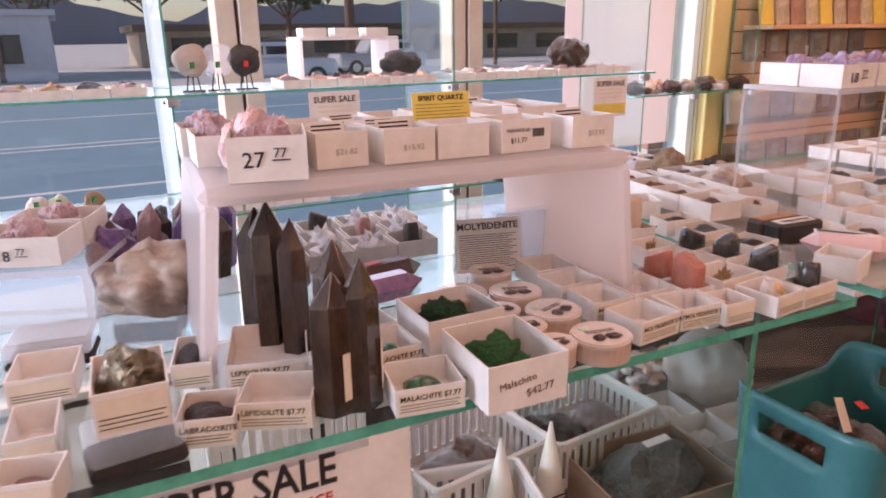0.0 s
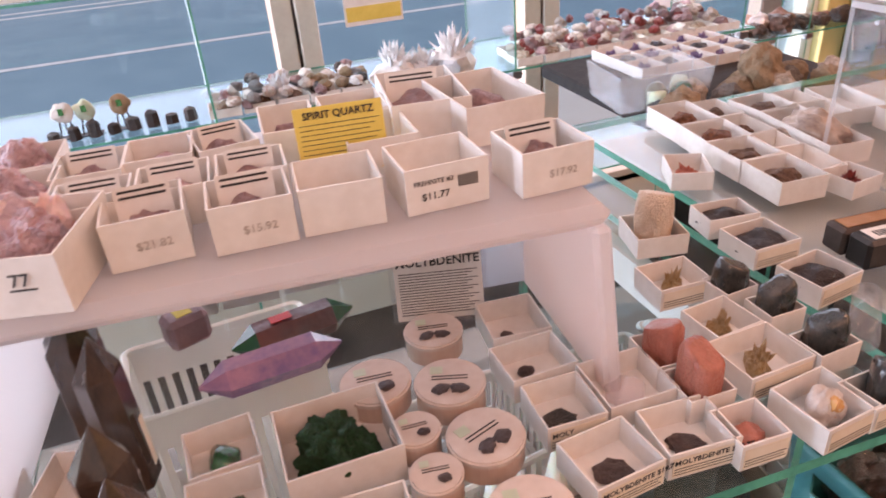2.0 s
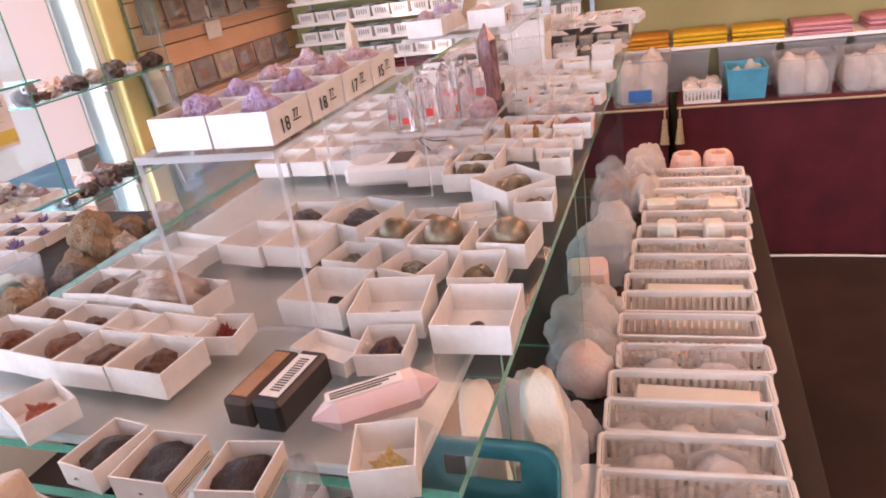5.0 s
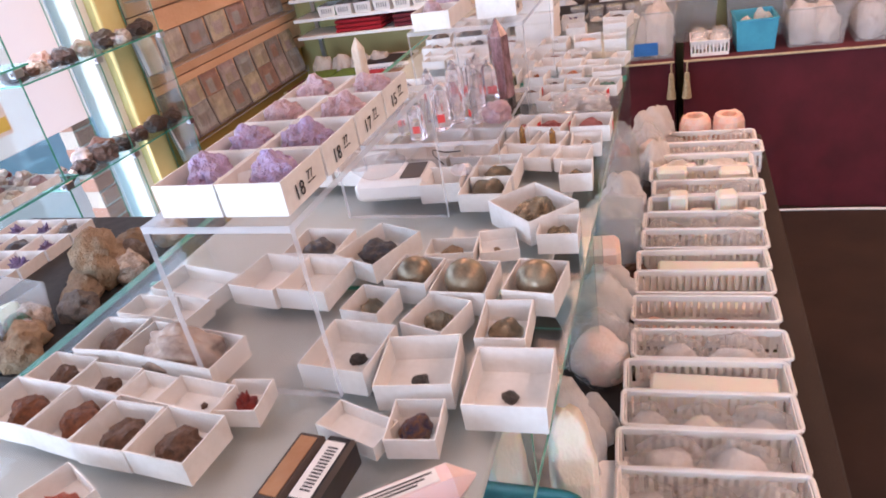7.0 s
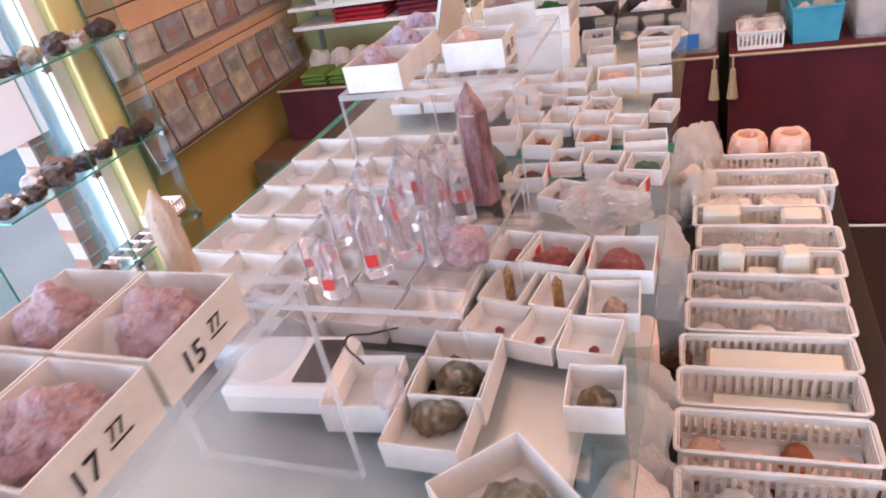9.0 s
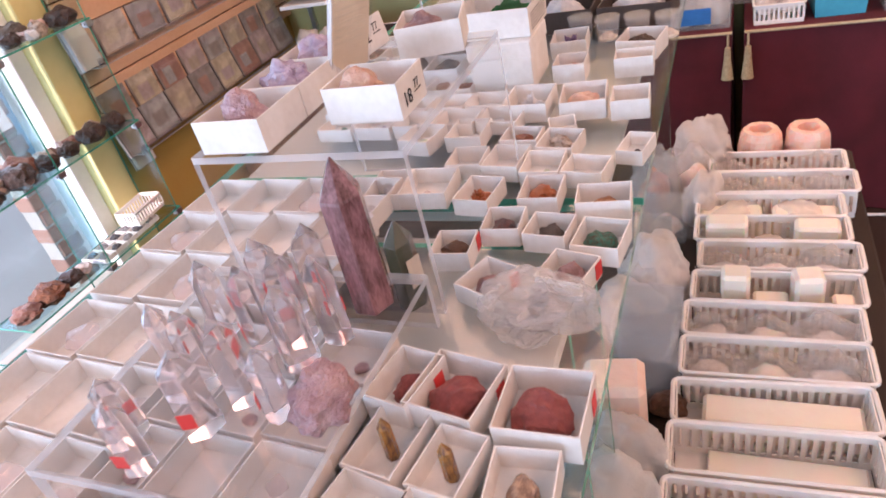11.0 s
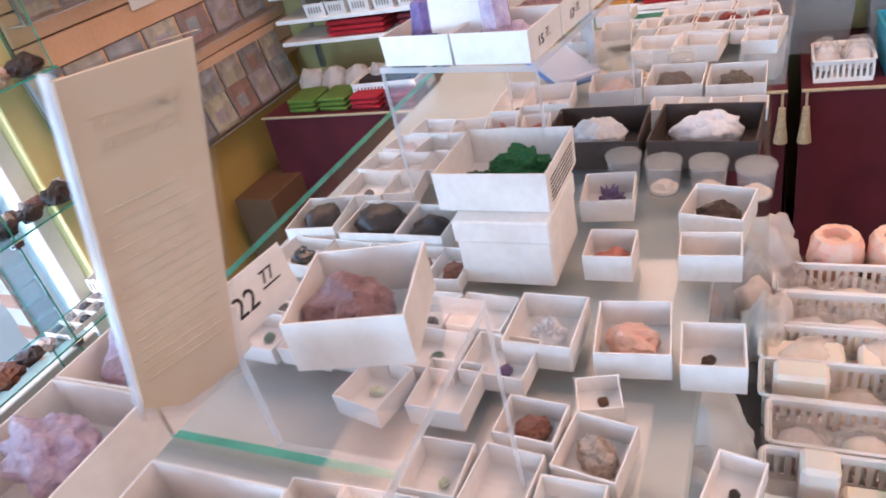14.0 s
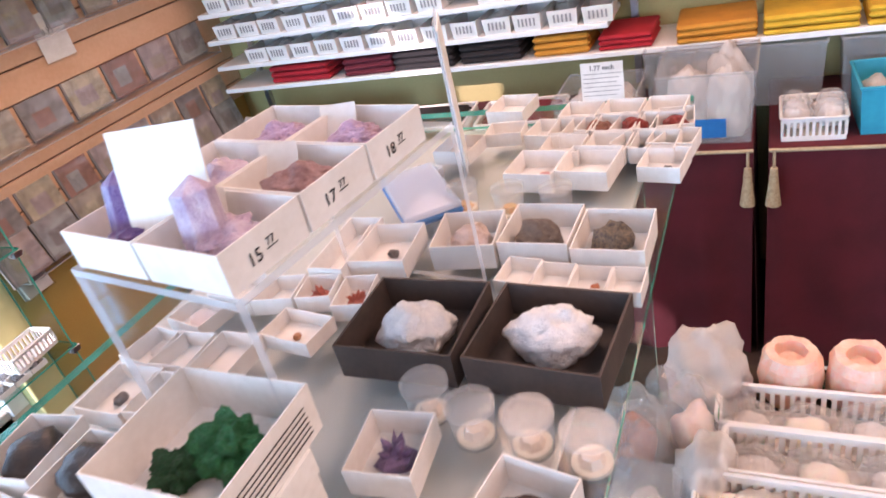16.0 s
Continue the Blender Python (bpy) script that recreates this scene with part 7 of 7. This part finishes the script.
for x, c1, z in ((0.46, "lilacgrey", 1.466), (0.525, "clear", 1.466), (0.60, "dark", 1.466), (0.05, "white", 1.141), (0.10, "palegreen", 1.141), (0.18, "tan", 1.141)):
    st = thing("agate_stand", pose(x, 2.10, z), "thin agate slice on a black wire stand", "stand", "agate slices")
    w = bmesh.new()
    for dx in (-0.018, 0, 0.018):
        rod(w, (dx, 0, 0), (dx * 0.6, 0, 0.045), 0.0018, 6)
    slab(w, -0.028, 0.028, -0.014, 0.014, 0, 0.003)
    part("wire_stand", w, INK, st)
    sl_ = ico(3)
    fuzz(sl_, 0.25, 1.2, x * 10, 2)
    k = 0.085 if z > 1.3 else 0.05
    bmesh.ops.scale(sl_, verts=sl_.verts, vec=(k, 0.018, k))
    bmesh.ops.translate(sl_, verts=sl_.verts, vec=(0, 0, 0.038 + k * 0.48))
    part("agate_slice", sl_, STONE[c1], st)
    part("price_sticker", box_bm(-0.006, 0.006, -0.013, -0.0115, 0.06, 0.076), RED_TAG if c1 == "dark" else STONE["bright"], st, "small bright price sticker")
stone("tumble", "dark", 1.08, 2.13, 1.494, 0.14, 0.08, 0.11, turn=5, label="large flat black agate on the glass shelf")
stone("rough", "darkbrown", 1.72, 2.12, 1.494, 0.17, 0.11, 0.12, turn=10, label="craggy brown rock on the glass shelf")
for i in range(8):
    stone("tower", "obsidian", 0.02 + 0.045 * i, 2.08, 1.141, 0.036, 0.036, 0.028 + 0.008 * (i % 3), label="small black pyramid point on the shelf")
wr = thing("white_riser", pose(0.80, 2.24, 1.466), "small white riser shelf with trays", "riser")
part("riser_top", box_bm(-0.02, 0.30, -0.06, 0.08, 0.125, 0.135, 0.004), MILKY, wr)
part("riser_leg", box_bm(0.26, 0.30, -0.06, 0.08, 0, 0.126, 0.004), MILKY, wr)
part("riser_leg", box_bm(-0.02, -0.01, -0.06, 0.08, 0, 0.126, 0.004), MILKY, wr)
for i in range(3):
    tray(0.835 + 0.1 * i, 2.23, 1.601, 0.075, 0.06, 0.025, 0, "rough:tan" if i != 1 else "none")
for i in range(13):
    x = 2.41 + 0.056 * i + RND.uniform(-0.012, 0.012)
    for z, tints in ((1.3302, ("darkbrown", "greybrown", "whitetan", "peach")), (0.9432, ("darkbrown", "redbrown", "darkbrown", "lilacgrey"))):
        g = RND.uniform(0.9, 1.7)
        if z < 1 and 2.55 < x < 2.72:
            g *= 1.25
        stone("rough", tints[i % 4], x, 2.53 + 0.06 * (i % 2), z, 0.062 * g, 0.052 * g, 0.048 * g, label="rough brown stone on a glass shelf")
for i in range(5):
    for j in range(2):
        tray(2.76 + 0.062 * i, 2.52 + 0.06 * j, 0.56, 0.06, 0.058, 0.018, 0, ("rough:grey", "rough:darkblue")[(i + j) % 2])
for x, k, tint in ((2.42, 1.2, "redbrown"), (2.52, 1.5, "rust"), (2.62, 1.0, "darkbrown"), (2.68, 0.8, "lilacgrey")):
    stone("rough", tint, x, 2.55, 0.5602, 0.09 * k, 0.075 * k, 0.055 * k, label="large rusty rough rock on a glass shelf")
MB = basket_meshes(0.17, 0.10, 0.055)
basket(3.03, 2.56, 0.58, 4, MB, "small white slotted basket on the glass shelf", "shelf baskets")
for x, z in ((3.20, 0.72), (3.17, 1.14)):
    hd = thing("brochure_holder", pose(x, 2.60, z, -8), "clear acrylic brochure holder on the slat wall", "brochure holder", "brochure holders")
    part("back_panel", box_bm(-0.055, 0.055, 0.012, 0.015, 0, 0.18), ACRYLIC_EDGE, hd)
    part("front_pocket", box_bm(-0.055, 0.055, -0.015, -0.012, 0, 0.12), ACRYLIC, hd)
    part("pocket_floor", box_bm(-0.055, 0.055, -0.012, 0.012, 0, 0.003), ACRYLIC, hd)
    for k in range(3):
        part("leaflet", box_bm(-0.05, 0.05, 0.007 * k - 0.009, 0.007 * k - 0.007, 0.004, 0.15 + 0.008 * k), (PAPER, STONE["ice"], PAPER)[k], hd)

for x, turn in ((0.60, 0), (1.66, 0)):
    sg = thing("sale_sign", pose(x + (0.22 if x < 1 else 0.16), 2.015, 1.30), "super sale sign hung below the glass shelf", "sign", "sale signs")
    part("card", box_bm(-0.075, 0.075, 0, 0.001, 0.02, 0.155), PAPER, sg)
    write("SUPER SALE", 0.024, INK, sg, pose(0, -0.0006, 0.125, 90), "heading", "CENTER")
    bars = bmesh.new()
    for k in range(3):
        slab(bars, -0.05, 0.05, -0.0006, 0, 0.085 + 0.013 * k, 0.09 + 0.013 * k)
    part("body_print", bars, LABEL, sg)
    part("yellow_band", box_bm(-0.07, 0.07, -0.0006, 0, 0.03, 0.065), YELLOW_PAPER, sg, "yellow band")

for i in range(40):
    stone("rough", ("tan", "lilacgrey", "mauve", "dark", "white", "grey")[i % 6], 0.44 + RND.uniform(0, 0.36), 2.05 + RND.uniform(0, 0.2), 1.152 + RND.uniform(0, 0.02), 0.04 * RND.uniform(0.6, 1.2), 0.035, 0.03, label="small mixed rough stone on the glass shelf")
for i in range(26):
    stone("rough", ("whitetan", "grey", "white", "brown", "lilacgrey")[i % 5], 2.38 + RND.uniform(0, 0.72), 2.50 + RND.uniform(0, 0.12), (1.3302, 0.9432)[i % 2] + RND.uniform(0, 0.004), 0.05 * RND.uniform(0.6, 1.3), 0.045, 0.04, label="small grey and white rough rock on a glass shelf")

# ---- slat wall displays ----
CASE = [surface(f"printed cover {i}", c, tuple(v * 0.45 for v in c), 0.3, scale=14, bump=0, coat=0.7, fine=3) for i, c in enumerate(((0.56, 0.48, 0.38), (0.36, 0.33, 0.32), (0.66, 0.58, 0.42), (0.46, 0.25, 0.20), (0.58, 0.48, 0.48), (0.46, 0.47, 0.47)))]


SPINE = surface("grey case spine", (0.22, 0.20, 0.19), rough=0.3, bump=0)


def disc_case(x, y, z, w, h, tilt, k):
    c = thing("disc_case", pose(x, y, z, tilt, 0, 0), "printed disc case leaning on the slat wall", "disc case", "disc cases")
    part("cover", box_bm(-w / 2, w / 2, -0.004, 0.004, 0, h, 0.001), CASE[k % 6], c)
    part("spine", box_bm(-w / 2 - 0.008, -w / 2, -0.0045, 0.0045, 0, h), SPINE, c)
    pc = part("clear_front", box_bm(-w / 2, w / 2, -0.0058, -0.0045, 0, h), ACRYLIC, c)
    part("printed_panel", box_bm(-w * 0.3, w * (0.1 + 0.05 * (k % 3)), -0.0044, -0.004, h * 0.25, h * (0.6 + 0.05 * (k % 4))), CASE[(k + 2) % 6], c)


for i in range(6):
    disc_case(3.36 + 0.195 * i, 2.622, 1.15, 0.168, 0.135, -5, i)
for i in range(8):
    disc_case(3.22 + 0.165 * i, 2.615, 0.90, 0.14, 0.14, -8, i + 1)
    disc_case(3.20 + 0.165 * i, 2.575, 0.79, 0.15, 0.145, -12, i + 4)
for i in range(6):
    disc_case(3.28 + 0.17 * i, 2.622, 1.46, 0.13, 0.15, -4, i + 2)
for z in (1.145, 0.785, 1.455):
    lg = thing("display_ledge", pose(0, 2.600, z), "clear acrylic ledge fixed to the slat wall", "ledge", "display ledges")
    glass_pane("ledge_shelf", 3.16, 4.42, -0.045, 0.034, -0.004, 0, lg, ACRYLIC, ACRYLIC_EDGE)
    glass_pane("ledge_lip", 3.16, 4.42, -0.049, -0.045, -0.004, 0.03, lg, ACRYLIC, ACRYLIC_EDGE)
bs = thing("wall_shelf", pose(0, 2.620, 1.625), "dark wood shelf on the slat wall with books", "shelf")
part("shelf_board", box_bm(3.2, 4.5, -0.16, 0.012, -0.02, 0, 0.002), SLAT, bs)
for i in range(9):
    b = thing("book", pose(3.28 + 0.115 * i, 2.560, 1.626, -10), "yellow and brown covered book facing out", "book", "books on the shelf")
    part("cover", box_bm(-0.048, 0.048, -0.006, 0.006, 0, 0.15, 0.001), (YELLOW_PAPER, CASE[0], CASE[3], CASE[2])[i % 4], b)
    part("pages", box_bm(-0.045, 0.0485, -0.004, 0.004, 0.003, 0.1505), PAPER, b)
pn_ = thing("paper_notice", pose(3.72, 2.625, 1.36), "white paper notice with a hand-written price", "notice")
part("sheet", box_bm(-0.065, 0.065, 0, 0.001, 0, 0.16), PAPER, pn_)
write("4.99", 0.03, INK, pn_, pose(-0.035, -0.0005, 0.09, 90), "writing")
solo("wood_crate", box_bm(-0.16, 0.16, -0.1, 0.1, 0, 0.5, 0.004), surface("dark wood", (0.16, 0.08, 0.04), rough=0.6, scale=10), pose(3.9, 2.500, 0.0), "dark wooden crate standing by the wall", "crate")

# ---- back wall: shelves, bins, cloths, tables ----
rack = thing("wall_rack", pose(0, 0, 0), "white wall shelves full of small bins", "shelf")
LEV = (1.0, 1.10, 1.21, 1.32, 1.44, 1.58)
for z in LEV:
    y0 = -2.4 if z < 1.05 else (-2.4 if z > 1.3 else 0.85)
    part("shelf_board", box_bm(4.32, 4.575, y0, 2.52, z - 0.018, z, 0.002), WHITE, rack)
for y in (-2.3, -0.8, 0.8, 2.5):
    part("rail", box_bm(4.555, 4.575, y - 0.012, y + 0.012, 0.8, 1.7), METAL, rack)
binm = tray_bm(0.15, 0.095, 0.058, 0.002, 0.08)
BINM = mesh_of("bin_shell", binm, PLASTIC)
# No openings are cut: grey slabs carry the slots' shade in their colour.
SLOT = bmesh.new()
for k in range(5):
    slab(SLOT, -0.0835, -0.0825, -0.032 + 0.014 * k, -0.026 + 0.014 * k, 0.018, 0.044)
SLOTM = mesh_of("slots", SLOT, surface("shaded slot", (0.30, 0.28, 0.27), rough=0.7, bump=0))
cnt = 0
for z in (1.10, 1.21, 1.32, 1.44):
    for i in range(14 if z < 1.3 else 38):
        y = 2.42 - i * 0.118
        if (cnt * 7) % 23 == 0:
            cnt += 1
            continue
        b = thing("storage_bin", pose(4.405, y, z, 0, 0, RND.uniform(-5, 5)), "small white slotted bin with tiny bags", "bin", "small shelf bins")
        part("bin_shell", BINM, None, b)
        tagged(part("slot_row", SLOTM, None, b), kind="stuff")
        if cnt % 2 == 0:
            poly_bag(4.40, y, z + 0.003, 0.11, 0.07, 0.075, "small clear bag in a white bin")
        stone("tumble", ("white", "grey", "rose", "dark", "lilacgrey", "peach")[cnt % 6], 4.40, y, z + 0.003, 0.06, 0.05, 0.045, label="small stone in a white bin")
        cnt += 1


def folded(x, y, z, w, d, h, mat, label):
    c = thing("folded_cloth", pose(x, y, z, 0, 0, RND.uniform(-4, 4)), label, "cloth", "folded cloths")
    for k in range(3):
        b = box_bm(-w / 2, w / 2, -d / 2, d / 2, h / 3 * k, h / 3 * (k + 0.92), h * 0.12)
        for v in b.verts:
            v.co.z += 0.006 * noise.noise(v.co * 14 + Vector((x, y, k)))
        part("fold", b, mat, c)


def cloth_mat(name, c):
    return surface(name, c, tuple(v * 0.7 for v in c), 0.85, scale=12, fine=30, bump=0.3)


RED_C, BLK_C, YEL_C, ORA_C, PNK_C, GRN_C, MAR_C = (cloth_mat(n, c) for n, c in (("red cloth", (0.42, 0.012, 0.02)), ("black folded cloth", (0.02, 0.014, 0.014)), ("yellow cloth", (0.72, 0.42, 0.02)), ("orange cloth", (0.60, 0.25, 0.02)), ("pink cloth", (0.65, 0.28, 0.30)), ("green cloth", (0.10, 0.18, 0.02)), ("maroon folded cloth", (0.16, 0.015, 0.025))))
for y, mat, w in ((2.12, RED_C, 0.30), (1.80, MAR_C, 0.22), (1.55, BLK_C, 0.26), (1.28, BLK_C, 0.24), (1.02, ORA_C, 0.2)):
    folded(4.43, y, 1.0, 0.2, w, 0.07, mat, mat.name + " folded on the white shelf")
folded(4.43, 0.80, 1.0, 0.2, 0.18, 0.05, RED_C, "red cloth folded on the white shelf")
for y, mat, w in ((0.52, ORA_C, 0.24), (0.25, YEL_C, 0.26), (-0.02, YEL_C, 0.24), (-0.30, PNK_C, 0.26), (-0.62, PNK_C, 0.26), (-0.95, ORA_C, 0.3), (-1.4, RED_C, 0.3)):
    folded(4.43, y, 1.0, 0.22, w, 0.06, mat, mat.name + " with a print folded on the shelf")
for y0, y1 in ((0.40, 2.50), (-2.6, 0.36)):
    t = thing("cloth_table", pose(0, 0, 0), "table under a maroon cloth reaching the floor", "table", "maroon tables")
    part("tabletop", box_bm(4.0, 4.55, y0, y1, 0.755, 0.775, 0.004), CLOTH_RED, t)
    drape("cloth_side", (4.0, y1, 0), (4.0, y0, 0), 0.004, 0.772, CLOTH_RED, t, int((y1 - y0) * 6), 0.016)
    drape("cloth_side", (4.0, y0, 0), (4.55, y0, 0), 0.004, 0.772, CLOTH_RED, t, 4)
    part("cord_trim", rod(bmesh.new(), (3.986, y0, 0.772), (3.986, y1, 0.772), 0.006), TASSEL, t)
for y in (0.415, 0.345):
    ts = thing("tassel", pose(3.975, y, 0.60), "beige cord tassel hanging from the cloth corner", "tassel", "tassels")
    part("cord", rod(bmesh.new(), (0, 0, 0.12), (0.006, 0, 0.175), 0.004), TASSEL, ts)
    b = cyl(bmesh.new(), 0.022, 0.012, 0, 0.085, n=14)
    part("skirt", b, TASSEL, ts)
    part("knot", cyl(bmesh.new(), 0.013, 0.010, 0.085, 0.122, n=12), TASSEL, ts)
cb = bpy.data.curves.new("cable", "CURVE")
cb.dimensions, cb.bevel_depth = "3D", 0.006
sp = cb.splines.new("BEZIER")
sp.bezier_points.add(3)
for b, p in zip(sp.bezier_points, ((3.93, 0.3, 0.007), (3.95, -0.4, 0.007), (3.92, -1.2, 0.007), (3.96, -2.4, 0.007))):
    b.co, b.handle_left_type, b.handle_right_type = p, "AUTO", "AUTO"
cbo = new("white_cable", cb)
cb.materials.append(WHITE)
tagged(cbo, "white cable along the foot of the cloth", "cable")


def tub(x, y, z, w, d, h, mat, label, fill="bags", lid=True):
    t = thing("storage_tub", pose(x, y, z, 0, 0, RND.uniform(-3, 3)), label, "tub", "storage tubs")
    part("tub_shell", tray_bm(w, d, h, 0.003, 0.10), mat, t)
    r = bmesh.new()
    a, b = w / 2 * 1.1, d / 2 * 1.1
    for p, q in (((-a, -b), (a, -b)), ((a, -b), (a, b)), ((a, b), (-a, b)), ((-a, b), (-a, -b))):
        rod(r, (*p, h), (*q, h), 0.005, 6)
    part("tub_rim", r, mat, t)
    if fill == "bags":
        for k in range(4):
            poly_bag(x + w * 0.22 * (-1) ** k, y + d * (-0.22 if k < 2 else 0.22), z + 0.006, w * 0.52, d * 0.5, h * RND.uniform(0.9, 1.35))
            stone("tumble", ("white", "selenite", "rose", "lilacgrey")[k], x + w * 0.2 * (-1) ** k, y + d * (-0.2 if k < 2 else 0.2), z + 0.006, w * 0.36, d * 0.34, h * 0.75, label="pale bagged stones in a tub")
    return t


tub(4.17, 0.53, 0.776, 0.26, 0.25, 0.22, TUB, "cloudy clear tub full of bagged pink stones")
tub(4.40, 0.60, 0.776, 0.26, 0.25, 0.22, TUB, "cloudy clear tub behind the first")
solo("tub_label", box_bm(-0.001, 0, -0.055, 0.055, 0, 0.06), BLUE, pose(4.03, 0.53, 0.80), "blue printed label leaning on a tub", "label")
M2 = basket_meshes(0.18, 0.17, 0.07)
basket(4.12, 0.245, 0.776, 0, M2, "white basket with bagged white balls", "table baskets")
for k in range(4):
    bundle(4.10 + 0.05 * (k % 2), 0.20 + 0.09 * (k // 2), 0.80, 0.085, 0.085, 0.10, "white", "white ball in a clear bag in a basket", kind="tumble")
tub(4.16, 0.05, 0.776, 0.20, 0.16, 0.14, TEAL_LIGHT, "turquoise plastic basket of bagged stones")
for i in range(6):
    tub(4.17, -0.2 - 0.27 * i, 0.776, 0.22, 0.22, 0.17, (TUB, TUB, TUB, TEAL_LIGHT)[i % 4], "cloudy tub of small bagged stones")
for i in range(5):
    tub(4.41, 0.33 - 0.3 * i, 0.776, 0.2, 0.24, 0.2, TUB, "cloudy tub at the back of the table", fill="none")
tub(4.2, 0.87, 0.776, 0.24, 0.24, 0.15, TUB, "cloudy low tub beside cards")
card_sign(4.05, 0.83, 0.93, 0.13, 0.12, -90, -8, PAPER, "1.77 each", 3, holder=False, size=0.02, label="white hand-lettered price card on a tub")
M3 = basket_meshes(0.22, 0.30, 0.085)
for y, mat in ((1.15, MAR_C), (1.5, BLK_C), (1.92, BLK_C)):
    basket(4.2, y, 0.776, 3, M3, "white slotted basket of folded dark cloths", "table baskets")
    folded(4.2, y, 0.78, 0.18, 0.25, 0.09, mat, mat.name + " in a white basket")
for i in range(4):
    folded(4.1, 2.30 - 0.16 * i, 0.776, 0.16, 0.14, 0.06, (GRN_C, GRN_C, RED_C, MAR_C)[i], "small folded printed cloth on the table")
    poly_bag(4.22, 2.34 - 0.12 * i, 0.776, 0.12, 0.11, 0.16, "clear bag of red packets")
    stone("tumble", "red", 4.22, 2.34 - 0.12 * i, 0.777, 0.08, 0.08, 0.1, label="red packet in a clear bag")
# blue clipboard case and cups on the third counter
bc = thing("blue_case", pose(2.621, 0.743, 1.378, 0, -6, 40), "flat clear case with a blue edge", "case")
part("case_base", box_bm(-0.055, 0.055, -0.035, 0.035, 0, 0.008, 0.002), BLUE, bc)
part("case_lid", box_bm(-0.054, 0.054, -0.034, 0.034, 0.0082, 0.016, 0.002), ACRYLIC_EDGE, bc)
solo("case_prop", box_bm(-0.02, 0.03, -0.03, 0.03, 0, 0.02, 0.003), WHITE, pose(2.621, 0.743, 1.3652) @ Matrix.Diagonal((0.6, 0.6, 0.35, 1)), "small white block under a case", "block")
sh = thing("tall_sign_holder", pose(2.74, 0.728, 1.365, 0, 0, 22), "tall narrow sign card in a clear holder seen edge-on", "sign")
part("card", box_bm(-0.055, 0.055, -0.001, 0.001, 0.01, 0.19), PAPER, sh)
part("acrylic_sleeve", box_bm(-0.057, 0.057, 0.002, 0.004, 0, 0.195), ACRYLIC_EDGE, sh)
part("acrylic_foot", box_bm(-0.057, 0.057, -0.02, 0.04, 0, 0.004), ACRYLIC, sh)
for x, y in ((2.306, 0.602), (2.29, 0.56), (2.288, 0.517), (2.28, 0.474), (2.62, 0.687), (2.612, 0.63), (2.61, 0.575)):
    c = thing("plastic_cup", pose(x, y, 1.365), "small clear lidded cup with a specimen", "cup", "clear cups")
    part("cup_body", cyl(bmesh.new(), 0.0155, 0.0175, 0, 0.03, n=24), TUB, c, smooth=True)
    part("cup_lid", cyl(bmesh.new(), 0.0188, 0.0188, 0.03, 0.034, n=24), TUB, c)
    part("paper_disc", cyl(bmesh.new(), 0.014, 0.014, 0.001, 0.004, n=20), LABEL, c, "cream paper disc")
    part("specimen", cyl(bmesh.new(), 0.010, 0.007, 0.004, 0.010, n=7), STONE["honey" if x > 2.5 else "cream"], c)
for i in range(5):
    tray(2.055, 0.885 - 0.052 * i, 1.365, 0.046, 0.05, 0.017, -4, ("chip:darkblue", "none", "chip:opal")[i % 3])
    tray(2.005, 0.87 - 0.056 * i, 1.365, 0.046, 0.053, 0.017, -4, ("chip:turquoise", "chip:violet", "none")[i % 3])
for i in range(3):
    for j in range(4):
        tray(1.66 + 0.075 * i, 0.93 - 0.062 * j, 1.365, 0.072, 0.06, 0.022, -4, ("none", "tumble:clear", "chip:clear")[(i + j) % 3])
        tray(1.43 + 0.075 * i, 0.93 - 0.062 * j, 1.365, 0.072, 0.06, 0.022, -4, ("none", "chip:clear", "tumble:clear")[(i + 2 * j) % 3]) if j < 3 else None
for i in range(3):
    for j in range(3):
        tray(2.75 + 0.055 * i, 0.60 - 0.055 * j, 1.365, 0.052, 0.052, 0.02, -5, ("none", "chip:red", "none")[(i + j) % 3])
for i in range(3):
    for j in range(3):
        tray(1.463 + 0.058 * i, 0.648 + 0.058 * j, 1.365, 0.055, 0.055, 0.02, -4, ("chip:clear", "none", "chip:rose")[(i + j) % 3])
# red price flags on the front of some trays
for x, y in ((1.556, 0.555), (1.55, 0.492), (1.682, 0.57), (1.698, 0.506), (1.559, 0.594), (1.729, 0.615)):
    h = nearest_tray(x, y, 1.365)
    part("price_flag", box_bm(0.008, 0.019, front(h) - 0.0003, front(h) + 0.0003, 0.003, 0.017), RED_TAG, h, "small red price flag")
